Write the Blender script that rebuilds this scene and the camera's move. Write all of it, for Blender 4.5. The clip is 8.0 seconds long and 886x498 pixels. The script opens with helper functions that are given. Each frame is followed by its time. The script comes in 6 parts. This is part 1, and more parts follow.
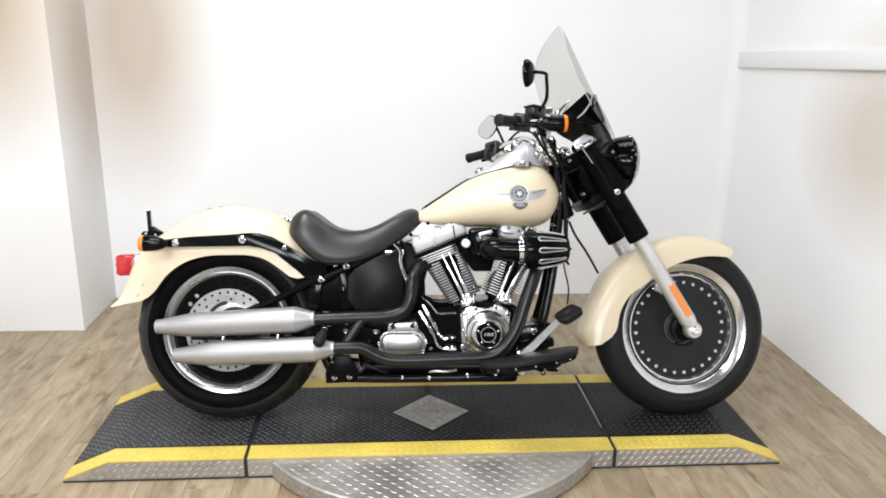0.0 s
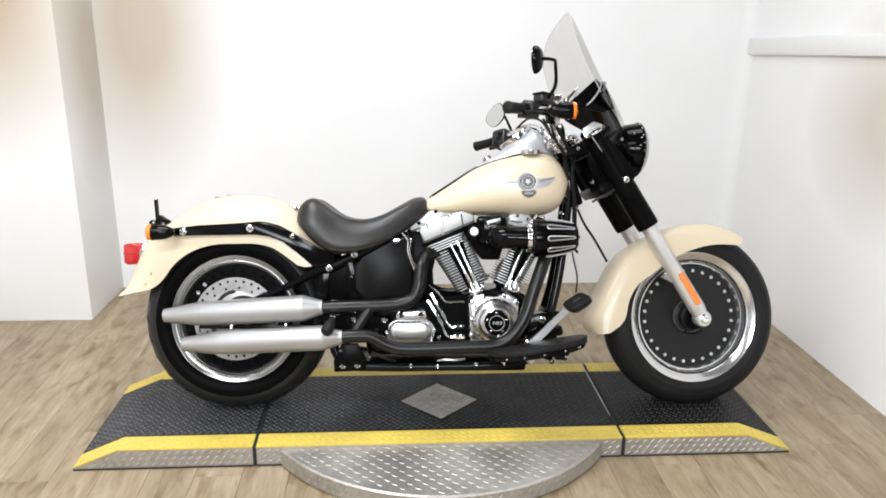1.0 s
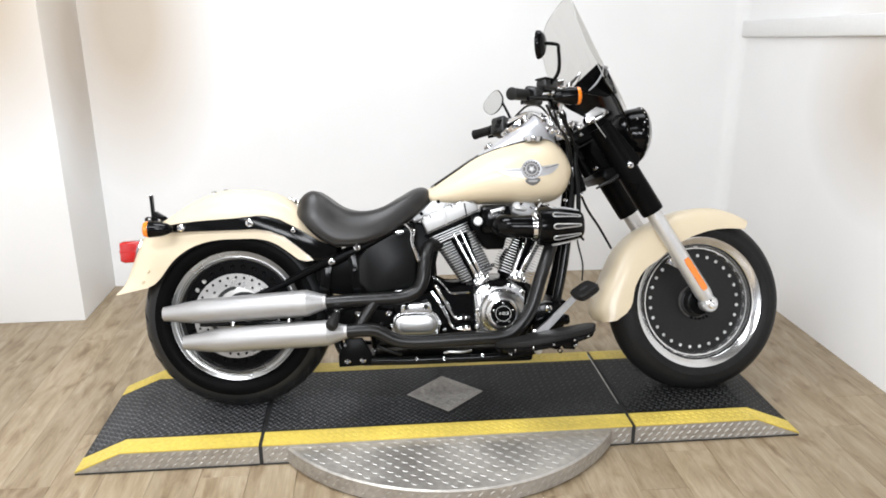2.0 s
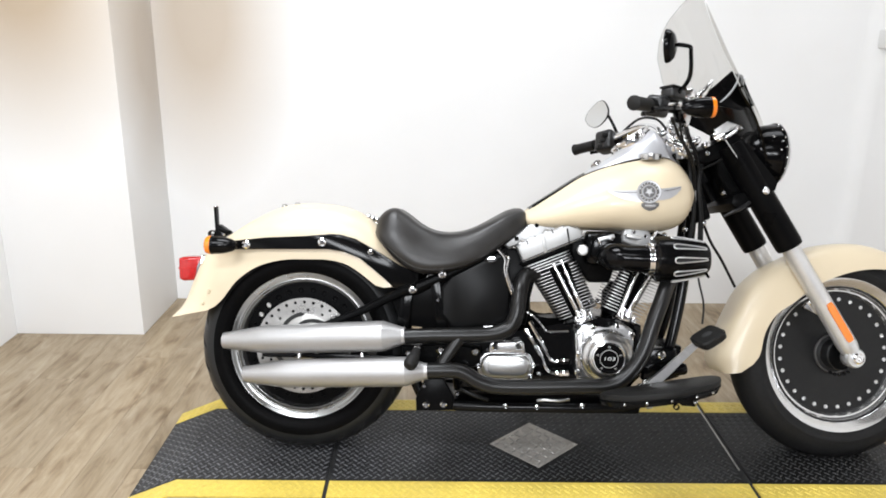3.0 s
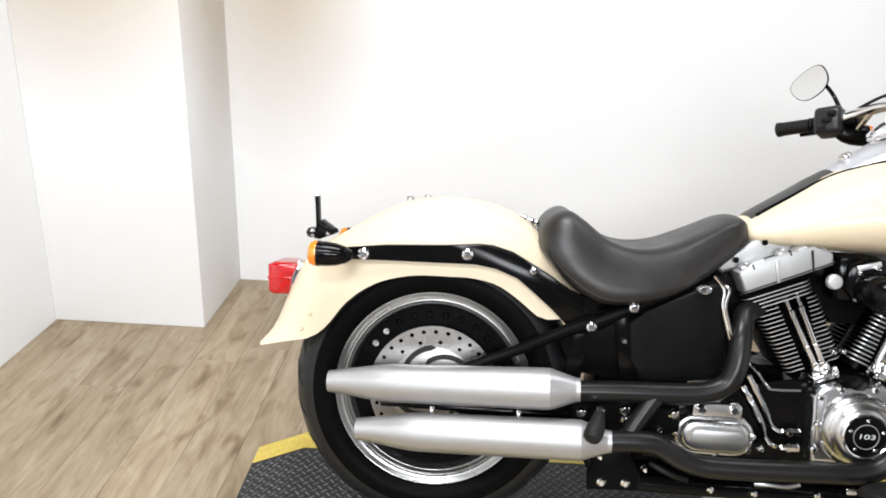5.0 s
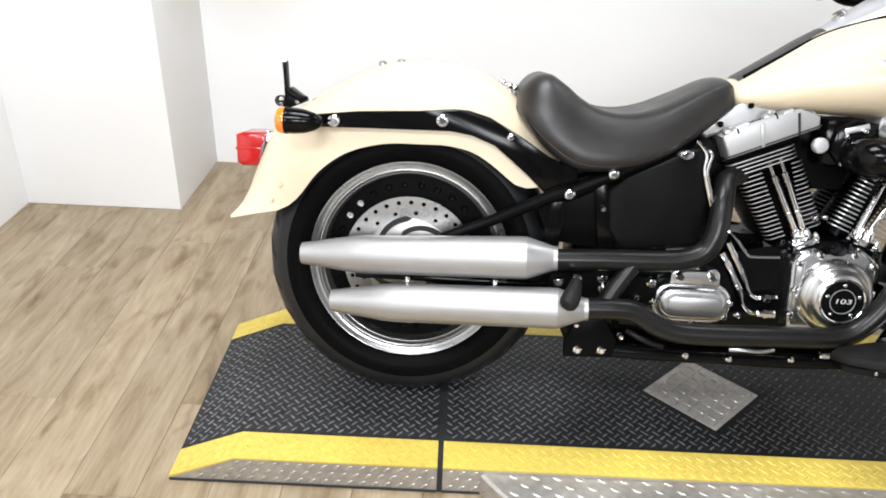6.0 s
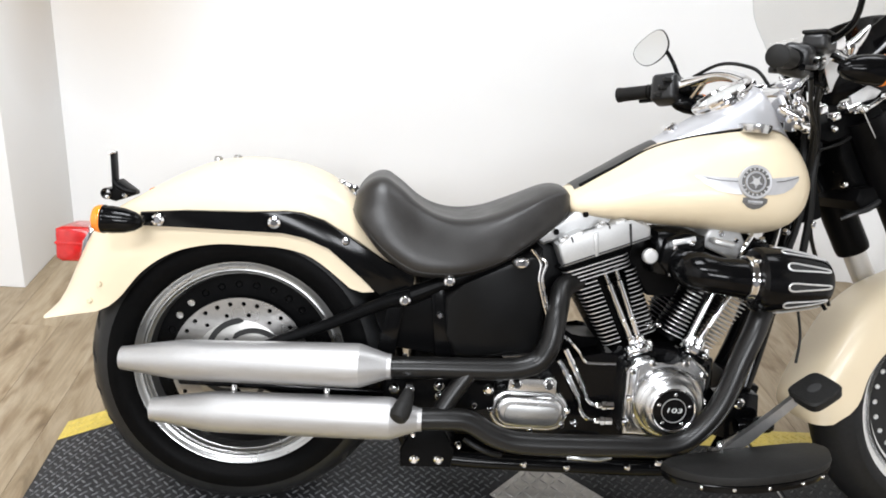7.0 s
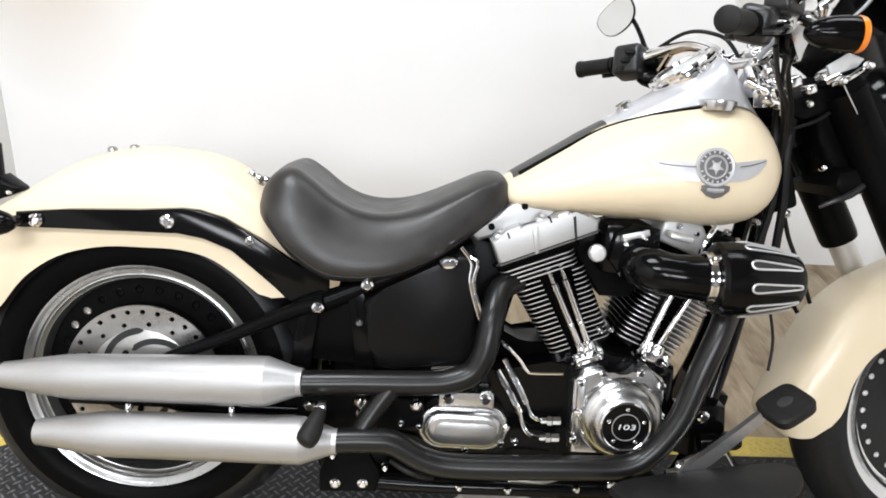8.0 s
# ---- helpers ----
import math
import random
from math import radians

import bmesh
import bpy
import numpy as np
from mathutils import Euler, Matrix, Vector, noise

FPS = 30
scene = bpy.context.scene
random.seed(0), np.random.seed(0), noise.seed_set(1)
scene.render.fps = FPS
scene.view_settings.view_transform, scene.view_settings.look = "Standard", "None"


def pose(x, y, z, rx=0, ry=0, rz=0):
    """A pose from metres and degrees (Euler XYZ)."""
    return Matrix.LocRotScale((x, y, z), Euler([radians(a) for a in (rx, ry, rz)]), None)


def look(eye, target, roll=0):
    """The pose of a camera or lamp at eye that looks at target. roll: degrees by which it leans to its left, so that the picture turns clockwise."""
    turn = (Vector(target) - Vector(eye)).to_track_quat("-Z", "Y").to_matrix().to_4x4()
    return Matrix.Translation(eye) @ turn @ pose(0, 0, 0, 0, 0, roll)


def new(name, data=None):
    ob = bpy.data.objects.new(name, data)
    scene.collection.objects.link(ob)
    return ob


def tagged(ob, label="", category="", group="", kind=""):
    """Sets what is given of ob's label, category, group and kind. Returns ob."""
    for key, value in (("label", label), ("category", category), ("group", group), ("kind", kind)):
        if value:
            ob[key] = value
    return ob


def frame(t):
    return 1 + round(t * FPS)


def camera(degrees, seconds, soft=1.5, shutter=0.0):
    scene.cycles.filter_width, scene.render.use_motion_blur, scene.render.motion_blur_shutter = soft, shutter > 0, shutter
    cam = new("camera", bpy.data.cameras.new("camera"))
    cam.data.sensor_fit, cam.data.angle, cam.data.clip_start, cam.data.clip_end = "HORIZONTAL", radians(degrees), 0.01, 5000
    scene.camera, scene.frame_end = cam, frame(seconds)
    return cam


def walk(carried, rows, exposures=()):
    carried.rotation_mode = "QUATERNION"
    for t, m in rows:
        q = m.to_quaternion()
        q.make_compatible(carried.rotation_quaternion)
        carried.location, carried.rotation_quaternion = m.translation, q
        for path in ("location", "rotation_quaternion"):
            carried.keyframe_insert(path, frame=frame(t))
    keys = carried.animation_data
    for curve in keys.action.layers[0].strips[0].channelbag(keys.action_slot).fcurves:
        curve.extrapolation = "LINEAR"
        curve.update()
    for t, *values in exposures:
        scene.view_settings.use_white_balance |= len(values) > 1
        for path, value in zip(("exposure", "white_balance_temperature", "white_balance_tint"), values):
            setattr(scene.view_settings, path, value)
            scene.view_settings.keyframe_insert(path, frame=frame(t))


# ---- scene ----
cam = camera(60.0, 8.0, soft=1.8)
PATH = [
    (0, (-0.239, 0.132, 1.439), (-0.088, 2.045, 0.875), 1.0),
    (0.5, (-0.238, 0.136, 1.438), (-0.099, 2.046, 0.861), 0.5),
    (1, (-0.248, 0.14, 1.429), (-0.111, 2.047, 0.841), 0.8),
    (2.3, (-0.319, 0.236, 1.405), (-0.133, 2.123, 0.768), -0.2),
    (2.4, (-0.313, 0.259, 1.389), (-0.096, 2.126, 0.705), 0.9),
    (2.5, (-0.307, 0.287, 1.375), (-0.072, 2.145, 0.673), 2.3),
    (2.7, (-0.312, 0.367, 1.397), (-0.154, 2.223, 0.668), 2.5),
    (2.9, (-0.356, 0.473, 1.369), (-0.282, 2.377, 0.761), -0.3),
    (3, (-0.386, 0.527, 1.359), (-0.371, 2.441, 0.779), 0.7),
    (3.2, (-0.432, 0.621, 1.361), (-0.559, 2.538, 0.805), 1.6),
    (3.5, (-0.484, 0.747, 1.36), (-0.622, 2.645, 0.745), 0.8),
    (3.8, (-0.552, 0.877, 1.338), (-0.662, 2.777, 0.725), 2.0),
    (4, (-0.594, 0.965, 1.339), (-0.669, 2.88, 0.768), 2.1),
    (4.2, (-0.638, 1.047, 1.343), (-0.633, 2.964, 0.775), 1.2),
    (5.3, (-0.737, 1.178, 1.291), (-0.809, 3.01, 0.49), 2.5),
    (5.5, (-0.725, 1.184, 1.274), (-0.765, 2.991, 0.418), 2.5),
    (6, (-0.7, 1.195, 1.247), (-0.718, 2.947, 0.283), 2.3),
    (6.2, (-0.685, 1.201, 1.246), (-0.664, 2.97, 0.315), 2.9),
    (6.5, (-0.616, 1.24, 1.269), (-0.489, 3.003, 0.335), 3.1),
    (6.8, (-0.59, 1.257, 1.294), (-0.38, 3.049, 0.429), 5.8),
    (6.9, (-0.569, 1.27, 1.318), (-0.369, 3.066, 0.461), 6.1),
    (7, (-0.545, 1.283, 1.332), (-0.342, 3.094, 0.506), 6.3),
    (7.2, (-0.517, 1.3, 1.333), (-0.321, 3.106, 0.497), 5.6),
    (7.3, (-0.505, 1.313, 1.332), (-0.333, 3.108, 0.466), 5.1),
    (7.4, (-0.489, 1.33, 1.332), (-0.303, 3.138, 0.495), 4.6),
    (7.5, (-0.464, 1.349, 1.331), (-0.293, 3.175, 0.534), 4.2),
    (7.7, (-0.393, 1.386, 1.342), (-0.259, 3.202, 0.517), 4.6),
    (7.8, (-0.365, 1.406, 1.346), (-0.243, 3.207, 0.485), 4.8),
    (8, (-0.349, 1.455, 1.304), (-0.189, 3.244, 0.425), 5.0),
]
walk(cam, [(t, look(eye, target, roll)) for t, eye, target, roll in PATH], [(0, -0.12), (2.5, -0.10), (4.0, -0.15), (5.5, 0.0), (6.5, -0.01), (7.5, 0.0), (8.0, -0.03)])

# ---- light ----
world = bpy.data.worlds.new("world")
scene.world = world
world.use_nodes = True
world.node_tree.nodes["Background"].inputs[0].default_value = (0.9, 0.95, 1.0, 1)
world.node_tree.nodes["Background"].inputs[1].default_value = 0.25


# ---- materials ----
def shader(name):
    m = bpy.data.materials.new(name)
    m.use_nodes = True
    nt = m.node_tree
    return m, nt, nt.nodes["Principled BSDF"]


def node(nt, kind, **vals):
    n = nt.nodes.new(kind)
    for k, v in vals.items():
        n.inputs[k].default_value = v
    return n


def ramp(nt, fac, stops):
    r = nt.nodes.new("ShaderNodeValToRGB")
    els = r.color_ramp.elements
    while len(els) < len(stops):
        els.new(0.5)
    for e, (p, c) in zip(els, stops):
        e.position = p
        e.color = (*c, 1) if len(c) == 3 else c
    nt.links.new(fac, r.inputs[0])
    return r.outputs[0]


def plain(name, col, rough=0.5, metal=0.0, vary=0.12, grain=60.0, bump=0.0, coat=0.0, rough_vary=0.1, spec=0.5, stretch=(1, 1, 1)):
    """A surface with variation at two scales: broad blotches and fine grain, and a fine relief."""
    m, nt, b = shader(name)
    co = nt.nodes.new("ShaderNodeTexCoord")
    mp = nt.nodes.new("ShaderNodeMapping")
    mp.inputs["Scale"].default_value = stretch
    nt.links.new(co.outputs["Object"], mp.inputs[0])
    big = node(nt, "ShaderNodeTexNoise", Scale=grain * 0.08, Detail=3.0)
    fine = node(nt, "ShaderNodeTexNoise", Scale=grain, Detail=4.0)
    nt.links.new(mp.outputs[0], big.inputs["Vector"])
    nt.links.new(mp.outputs[0], fine.inputs["Vector"])
    mix = node(nt, "ShaderNodeMath")
    mix.operation = "ADD"
    half = node(nt, "ShaderNodeMath")
    half.operation = "MULTIPLY"
    half.inputs[1].default_value = 0.5
    nt.links.new(big.outputs[0], mix.inputs[0])
    nt.links.new(fine.outputs[0], mix.inputs[1])
    nt.links.new(mix.outputs[0], half.inputs[0])
    lo = tuple(max(0, c * (1 - vary)) for c in col)
    hi = tuple(min(1, c * (1 + vary)) for c in col)
    nt.links.new(ramp(nt, half.outputs[0], [(0.3, lo), (0.7, hi)]), b.inputs["Base Color"])
    r0, r1 = max(0.02, rough - rough_vary * rough), min(1, rough + rough_vary * rough)
    nt.links.new(ramp(nt, big.outputs[0], [(0.3, (r0,) * 3), (0.7, (r1,) * 3)]), b.inputs["Roughness"])
    b.inputs["Metallic"].default_value = metal
    b.inputs["Coat Weight"].default_value = coat
    b.inputs["Coat Roughness"].default_value = 0.06
    b.inputs["Specular IOR Level"].default_value = spec
    if bump:
        bp = node(nt, "ShaderNodeBump", Strength=bump, Distance=0.001)
        nt.links.new(fine.outputs[0], bp.inputs["Height"])
        nt.links.new(bp.outputs[0], b.inputs["Normal"])
    return m


def wood_floor():
    m, nt, b = shader("oak plank")
    co = nt.nodes.new("ShaderNodeTexCoord")
    info = nt.nodes.new("ShaderNodeObjectInfo")
    add = nt.nodes.new("ShaderNodeVectorMath")
    add.operation = "ADD"
    mul = nt.nodes.new("ShaderNodeVectorMath")
    mul.operation = "SCALE"
    mul.inputs["Scale"].default_value = 37.0
    nt.links.new(info.outputs["Random"], mul.inputs[0])
    nt.links.new(co.outputs["Object"], add.inputs[0])
    nt.links.new(mul.outputs[0], add.inputs[1])
    mp = nt.nodes.new("ShaderNodeMapping")
    mp.inputs["Scale"].default_value = (7, 1.3, 1)
    nt.links.new(add.outputs[0], mp.inputs[0])
    grain = node(nt, "ShaderNodeTexNoise", Scale=2.0, Detail=8.0, Roughness=0.68, Distortion=1.1)
    nt.links.new(mp.outputs[0], grain.inputs["Vector"])
    mp2 = nt.nodes.new("ShaderNodeMapping")
    mp2.inputs["Scale"].default_value = (60, 3.0, 1)
    nt.links.new(add.outputs[0], mp2.inputs[0])
    fine = node(nt, "ShaderNodeTexNoise", Scale=2.5, Detail=3.0)
    nt.links.new(mp2.outputs[0], fine.inputs["Vector"])
    base = ramp(nt, grain.outputs[0], [(0.22, (0.160, 0.114, 0.069)), (0.40, (0.292, 0.222, 0.137)), (0.58, (0.385, 0.308, 0.207)), (0.8, (0.48, 0.400, 0.290))])
    tone = ramp(nt, info.outputs["Random"], [(0.0, (0.91, 0.905, 0.89)), (0.5, (0.98, 0.98, 0.975)), (1.0, (1.05, 1.045, 1.03))])
    m1 = nt.nodes.new("ShaderNodeMixRGB")
    m1.blend_type = "MULTIPLY"
    m1.inputs[0].default_value = 1.0
    nt.links.new(base, m1.inputs[1])
    nt.links.new(tone, m1.inputs[2])
    streak = ramp(nt, fine.outputs[0], [(0.3, (0.79, 0.775, 0.765)), (0.65, (0.95, 0.945, 0.94))])
    m2 = nt.nodes.new("ShaderNodeMixRGB")
    m2.blend_type = "MULTIPLY"
    m2.inputs[0].default_value = 1.0
    nt.links.new(m1.outputs[0], m2.inputs[1])
    nt.links.new(streak, m2.inputs[2])
    mp3 = nt.nodes.new("ShaderNodeMapping")
    mp3.inputs["Scale"].default_value = (16, 6, 1)
    nt.links.new(add.outputs[0], mp3.inputs[0])
    knot = node(nt, "ShaderNodeTexNoise", Scale=1.0, Detail=2.0, Distortion=0.4)
    nt.links.new(mp3.outputs[0], knot.inputs["Vector"])
    m3 = nt.nodes.new("ShaderNodeMixRGB")
    m3.blend_type = "MULTIPLY"
    m3.inputs[0].default_value = 1.0
    nt.links.new(m2.outputs[0], m3.inputs[1])
    nt.links.new(ramp(nt, knot.outputs[0], [(0.55, (1, 1, 1)), (0.66, (0.76, 0.71, 0.65)), (0.76, (0.52, 0.45, 0.38))]), m3.inputs[2])
    nt.links.new(m3.outputs[0], b.inputs["Base Color"])
    nt.links.new(ramp(nt, grain.outputs[0], [(0.3, (0.50,) * 3), (0.7, (0.36,) * 3)]), b.inputs["Roughness"])
    bp = node(nt, "ShaderNodeBump", Strength=0.25, Distance=0.001)
    nt.links.new(fine.outputs[0], bp.inputs["Height"])
    nt.links.new(bp.outputs[0], b.inputs["Normal"])
    return m


def wall_paint(name, bounce_spots):
    """White wall paint, with warm bounced light painted in as beige blotches at the given places (x, y, z, radius)."""
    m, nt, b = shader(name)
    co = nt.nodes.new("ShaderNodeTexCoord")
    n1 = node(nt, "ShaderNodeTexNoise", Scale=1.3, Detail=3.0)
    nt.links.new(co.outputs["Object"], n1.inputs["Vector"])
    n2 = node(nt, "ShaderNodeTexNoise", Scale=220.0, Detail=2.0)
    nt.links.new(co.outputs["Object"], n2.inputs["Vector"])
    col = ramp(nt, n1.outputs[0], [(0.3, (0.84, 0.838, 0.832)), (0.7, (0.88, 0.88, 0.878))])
    for x, y, z, sx, sz, amount in bounce_spots:
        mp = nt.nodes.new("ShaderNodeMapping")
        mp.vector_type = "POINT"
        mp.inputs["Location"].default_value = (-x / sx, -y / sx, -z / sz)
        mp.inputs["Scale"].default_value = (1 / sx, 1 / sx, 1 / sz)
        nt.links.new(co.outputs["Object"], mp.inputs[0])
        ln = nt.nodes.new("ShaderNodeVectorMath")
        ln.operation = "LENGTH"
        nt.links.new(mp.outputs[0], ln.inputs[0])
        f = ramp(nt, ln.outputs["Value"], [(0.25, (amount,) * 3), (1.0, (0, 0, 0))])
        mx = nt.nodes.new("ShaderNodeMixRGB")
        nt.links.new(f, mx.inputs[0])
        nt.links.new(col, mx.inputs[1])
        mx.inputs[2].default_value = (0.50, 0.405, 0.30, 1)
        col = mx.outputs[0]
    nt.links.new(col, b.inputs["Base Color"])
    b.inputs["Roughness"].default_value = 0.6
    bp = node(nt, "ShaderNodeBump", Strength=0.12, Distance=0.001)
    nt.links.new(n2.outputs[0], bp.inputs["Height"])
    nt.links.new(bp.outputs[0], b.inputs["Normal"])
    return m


def glass(name, tint=(1, 1, 1), rough=0.02):
    m, nt, b = shader(name)
    b.inputs["Base Color"].default_value = (*tint, 1)
    b.inputs["Transmission Weight"].default_value = 1.0
    b.inputs["Roughness"].default_value = rough
    b.inputs["IOR"].default_value = 1.45
    return m


WOOD = wood_floor()
# The beige blotches hold warm reflected light in the walls' colour.
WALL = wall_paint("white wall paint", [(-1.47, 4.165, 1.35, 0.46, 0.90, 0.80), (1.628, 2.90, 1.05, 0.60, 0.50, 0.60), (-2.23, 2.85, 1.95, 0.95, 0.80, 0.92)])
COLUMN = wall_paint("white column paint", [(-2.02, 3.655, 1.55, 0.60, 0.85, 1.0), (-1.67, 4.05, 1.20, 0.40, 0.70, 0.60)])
# Unseen ceiling and rear walls, kept dark to deepen reflections on the motorcycle.
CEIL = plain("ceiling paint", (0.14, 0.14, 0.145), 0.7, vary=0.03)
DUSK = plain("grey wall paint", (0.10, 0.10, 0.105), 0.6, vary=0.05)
TRIM = plain("white satin trim", (0.80, 0.80, 0.79), 0.4, vary=0.03)


def scuffed_shaded(name, shaded, lit, rough, spec, bump):
    """Black rubber, scuffed and paler towards one end, with the motorcycle's shadow painted in towards the other."""
    m, nt, b = shader(name)
    co = nt.nodes.new("ShaderNodeTexCoord")
    xyz = nt.nodes.new("ShaderNodeSeparateXYZ")
    nt.links.new(co.outputs["Object"], xyz.inputs[0])
    n1 = node(nt, "ShaderNodeTexNoise", Scale=4.0, Detail=5.0)
    n2 = node(nt, "ShaderNodeTexNoise", Scale=85.0, Detail=3.0)
    nt.links.new(co.outputs["Object"], n1.inputs["Vector"])
    nt.links.new(co.outputs["Object"], n2.inputs["Vector"])
    wob = nt.nodes.new("ShaderNodeMath")
    wob.operation = "MULTIPLY_ADD"
    nt.links.new(n1.outputs[0], wob.inputs[0])
    wob.inputs[1].default_value = 1.6
    nt.links.new(xyz.outputs[0], wob.inputs[2])
    wear_light = ramp(nt, wob.outputs[0], [(0.25, (1, 1, 1)), (1.0, (0, 0, 0))])
    mx = nt.nodes.new("ShaderNodeMixRGB")
    nt.links.new(wear_light, mx.inputs[0])
    mx.inputs[1].default_value = (*shaded, 1)
    mx.inputs[2].default_value = (*lit, 1)
    speck = ramp(nt, n2.outputs[0], [(0.3, (0.5, 0.5, 0.5)), (0.7, (1.5, 1.5, 1.5))])
    mul = nt.nodes.new("ShaderNodeMixRGB")
    mul.blend_type = "MULTIPLY"
    mul.inputs[0].default_value = 1.0
    nt.links.new(mx.outputs[0], mul.inputs[1])
    nt.links.new(speck, mul.inputs[2])
    nt.links.new(mul.outputs[0], b.inputs["Base Color"])
    b.inputs["Roughness"].default_value = rough
    b.inputs["Specular IOR Level"].default_value = spec
    bp_ = node(nt, "ShaderNodeBump", Strength=bump, Distance=0.001)
    nt.links.new(n2.outputs[0], bp_.inputs["Height"])
    nt.links.new(bp_.outputs[0], b.inputs["Normal"])
    return m


# Both run darker to the right, standing in for the motorcycle's shadow.
MAT = scuffed_shaded("black tread rubber", (0.0060, 0.0060, 0.0060), (0.022, 0.022, 0.0235), 0.45, 0.2, 0.3)
TREADM = scuffed_shaded("worn tread lozenge", (0.026, 0.026, 0.0265), (0.115, 0.117, 0.122), 0.42, 0.35, 0.1)
YELLOW = plain("yellow safety paint", (0.60, 0.455, 0.085), 0.46, vary=0.22, grain=70, bump=0.2)
STEEL = plain("dull tread plate", (0.43, 0.405, 0.370), 0.52, metal=0.7, vary=0.28, grain=50, bump=0.2, rough_vary=0.3)
STEELT = plain("polished tread lozenge", (0.50, 0.485, 0.46), 0.45, metal=0.9, vary=0.15, grain=40)
JOINT = plain("plank joint", (0.20, 0.150, 0.100), 0.7)
GAP = plain("dark gap", (0.015, 0.015, 0.015), 0.8)
CREAM = plain("cream pearl paint", (0.660, 0.560, 0.400), 0.36, vary=0.02, grain=10, coat=0.15, rough_vary=0.05)
BLACK = plain("gloss black enamel", (0.0025, 0.0025, 0.0027), 0.13, vary=0.2, coat=0.0, spec=0.15)
SATIN = plain("satin black", (0.003, 0.003, 0.0032), 0.30, vary=0.3, bump=0.06, grain=140, spec=0.05)
RUBBER = plain("black rubber", (0.0028, 0.0028, 0.0029), 0.42, vary=0.35, bump=0.2, grain=120, spec=0.03)
LEATHER = plain("black seat vinyl", (0.0128, 0.0114, 0.0104), 0.40, vary=0.30, bump=0.22, grain=260, spec=0.5)


def creases(m, scale, strength):
    """Soft stretched folds under the fine grain of a covering."""
    nt = m.node_tree
    fine = [n for n in nt.nodes if n.type == "BUMP"][0]
    co = nt.nodes.new("ShaderNodeTexCoord")
    n = node(nt, "ShaderNodeTexNoise", Scale=scale, Detail=3.0, Distortion=1.2)
    nt.links.new(co.outputs["Object"], n.inputs["Vector"])
    fold = node(nt, "ShaderNodeBump", Strength=strength, Distance=0.006)
    nt.links.new(n.outputs[0], fold.inputs["Height"])
    nt.links.new(fold.outputs[0], fine.inputs["Normal"])


creases(LEATHER, 11.0, 0.18)
POLISH = plain("polished aluminium", (0.56, 0.56, 0.56), 0.27, metal=1.0, vary=0.06, grain=30, bump=0.04, rough_vary=0.5)
WING = plain("brushed badge silver", (0.46, 0.46, 0.475), 0.36, metal=0.45, vary=0.12)
DASHM = plain("satin chrome console", (0.58, 0.585, 0.61), 0.38, metal=0.65, vary=0.03)
CHROME = plain("chrome", (0.80, 0.80, 0.81), 0.06, metal=1.0, vary=0.02, rough_vary=0.4)
ALU = plain("satin aluminium", (0.70, 0.70, 0.70), 0.36, metal=0.75, vary=0.06, grain=80, bump=0.05)
SILVER = plain("silver powder coat", (0.42, 0.42, 0.418), 0.40, metal=0.5, vary=0.06, grain=200, bump=0.1)
BRUSHED = plain("brushed silver muffler", (0.40, 0.395, 0.392), 0.46, metal=0.72, vary=0.06, grain=60, stretch=(1, 8, 8), rough_vary=0.2)
PIPE = plain("black ceramic pipe", (0.0065, 0.0062, 0.006), 0.31, metal=0.0, vary=0.3, grain=40, bump=0.05, spec=0.32)
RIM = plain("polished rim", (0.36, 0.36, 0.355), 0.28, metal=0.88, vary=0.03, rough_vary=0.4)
# Same metal as RIM; the front wheel's brighter light is put into its colour.
FRONTRIM = plain("brighter-lit copy of polished rim", (0.70, 0.70, 0.70), 0.17, metal=0.92, vary=0.04, rough_vary=0.4)
# Same rubber as the rear tyre, with brighter light put into its tone.
SIDEWALL = plain("brighter-lit rubber sidewall", (0.0125, 0.0125, 0.0128), 0.5, vary=0.3, bump=0.2, grain=120, spec=0.15)
CARRIER = plain("satin silver carrier", (0.34, 0.335, 0.32), 0.38, metal=0.7, vary=0.06, grain=120)
DISC = plain("steel brake disc", (0.46, 0.45, 0.435), 0.28, metal=1.0, vary=0.1, grain=120, bump=0.1)
RED = plain("red lens", (0.42, 0.005, 0.005), 0.18, vary=0.35, grain=90, coat=0.3, spec=0.5)
AMBER = plain("amber lens", (0.85, 0.22, 0.01), 0.15, vary=0.1, coat=0.8)
# Paler than RUBBER: the sheen on the tread is put into its colour.
TREADRUB = plain("sheen-toned tread rubber", (0.0105, 0.0108, 0.0113), 0.40, vary=0.3, bump=0.15, grain=120, spec=0.35)
GREYRUB = plain("worn grey rubber", (0.0108, 0.0105, 0.0100), 0.5, vary=0.3, bump=0.3, grain=120, spec=0.18)
FINEDGE = plain("machined fin edge", (0.60, 0.60, 0.60), 0.30, metal=0.8, vary=0.15, grain=40)
WINDOW = plain("brushed cover panel", (0.34, 0.34, 0.335), 0.34, metal=0.9, vary=0.15, grain=120, stretch=(1, 8, 8))
LEVER = plain("polished steel lever", (0.62, 0.615, 0.61), 0.30, metal=1.0, vary=0.12, grain=80)
TANKBLACK = plain("worn satin black tank", (0.0035, 0.0035, 0.0036), 0.34, vary=0.25, grain=60, bump=0.05, spec=0.14)
DISCBLACK = plain("satin black wheel disc", (0.0095, 0.0095, 0.0098), 0.42, vary=0.25, grain=90, bump=0.08, spec=0.3)
BADGEDARK = plain("dark pewter", (0.115, 0.112, 0.110), 0.45, metal=0.3, vary=0.3)
CONTROL = plain("satin black controls", (0.016, 0.016, 0.0165), 0.36, vary=0.2, grain=90, bump=0.05, spec=0.4)
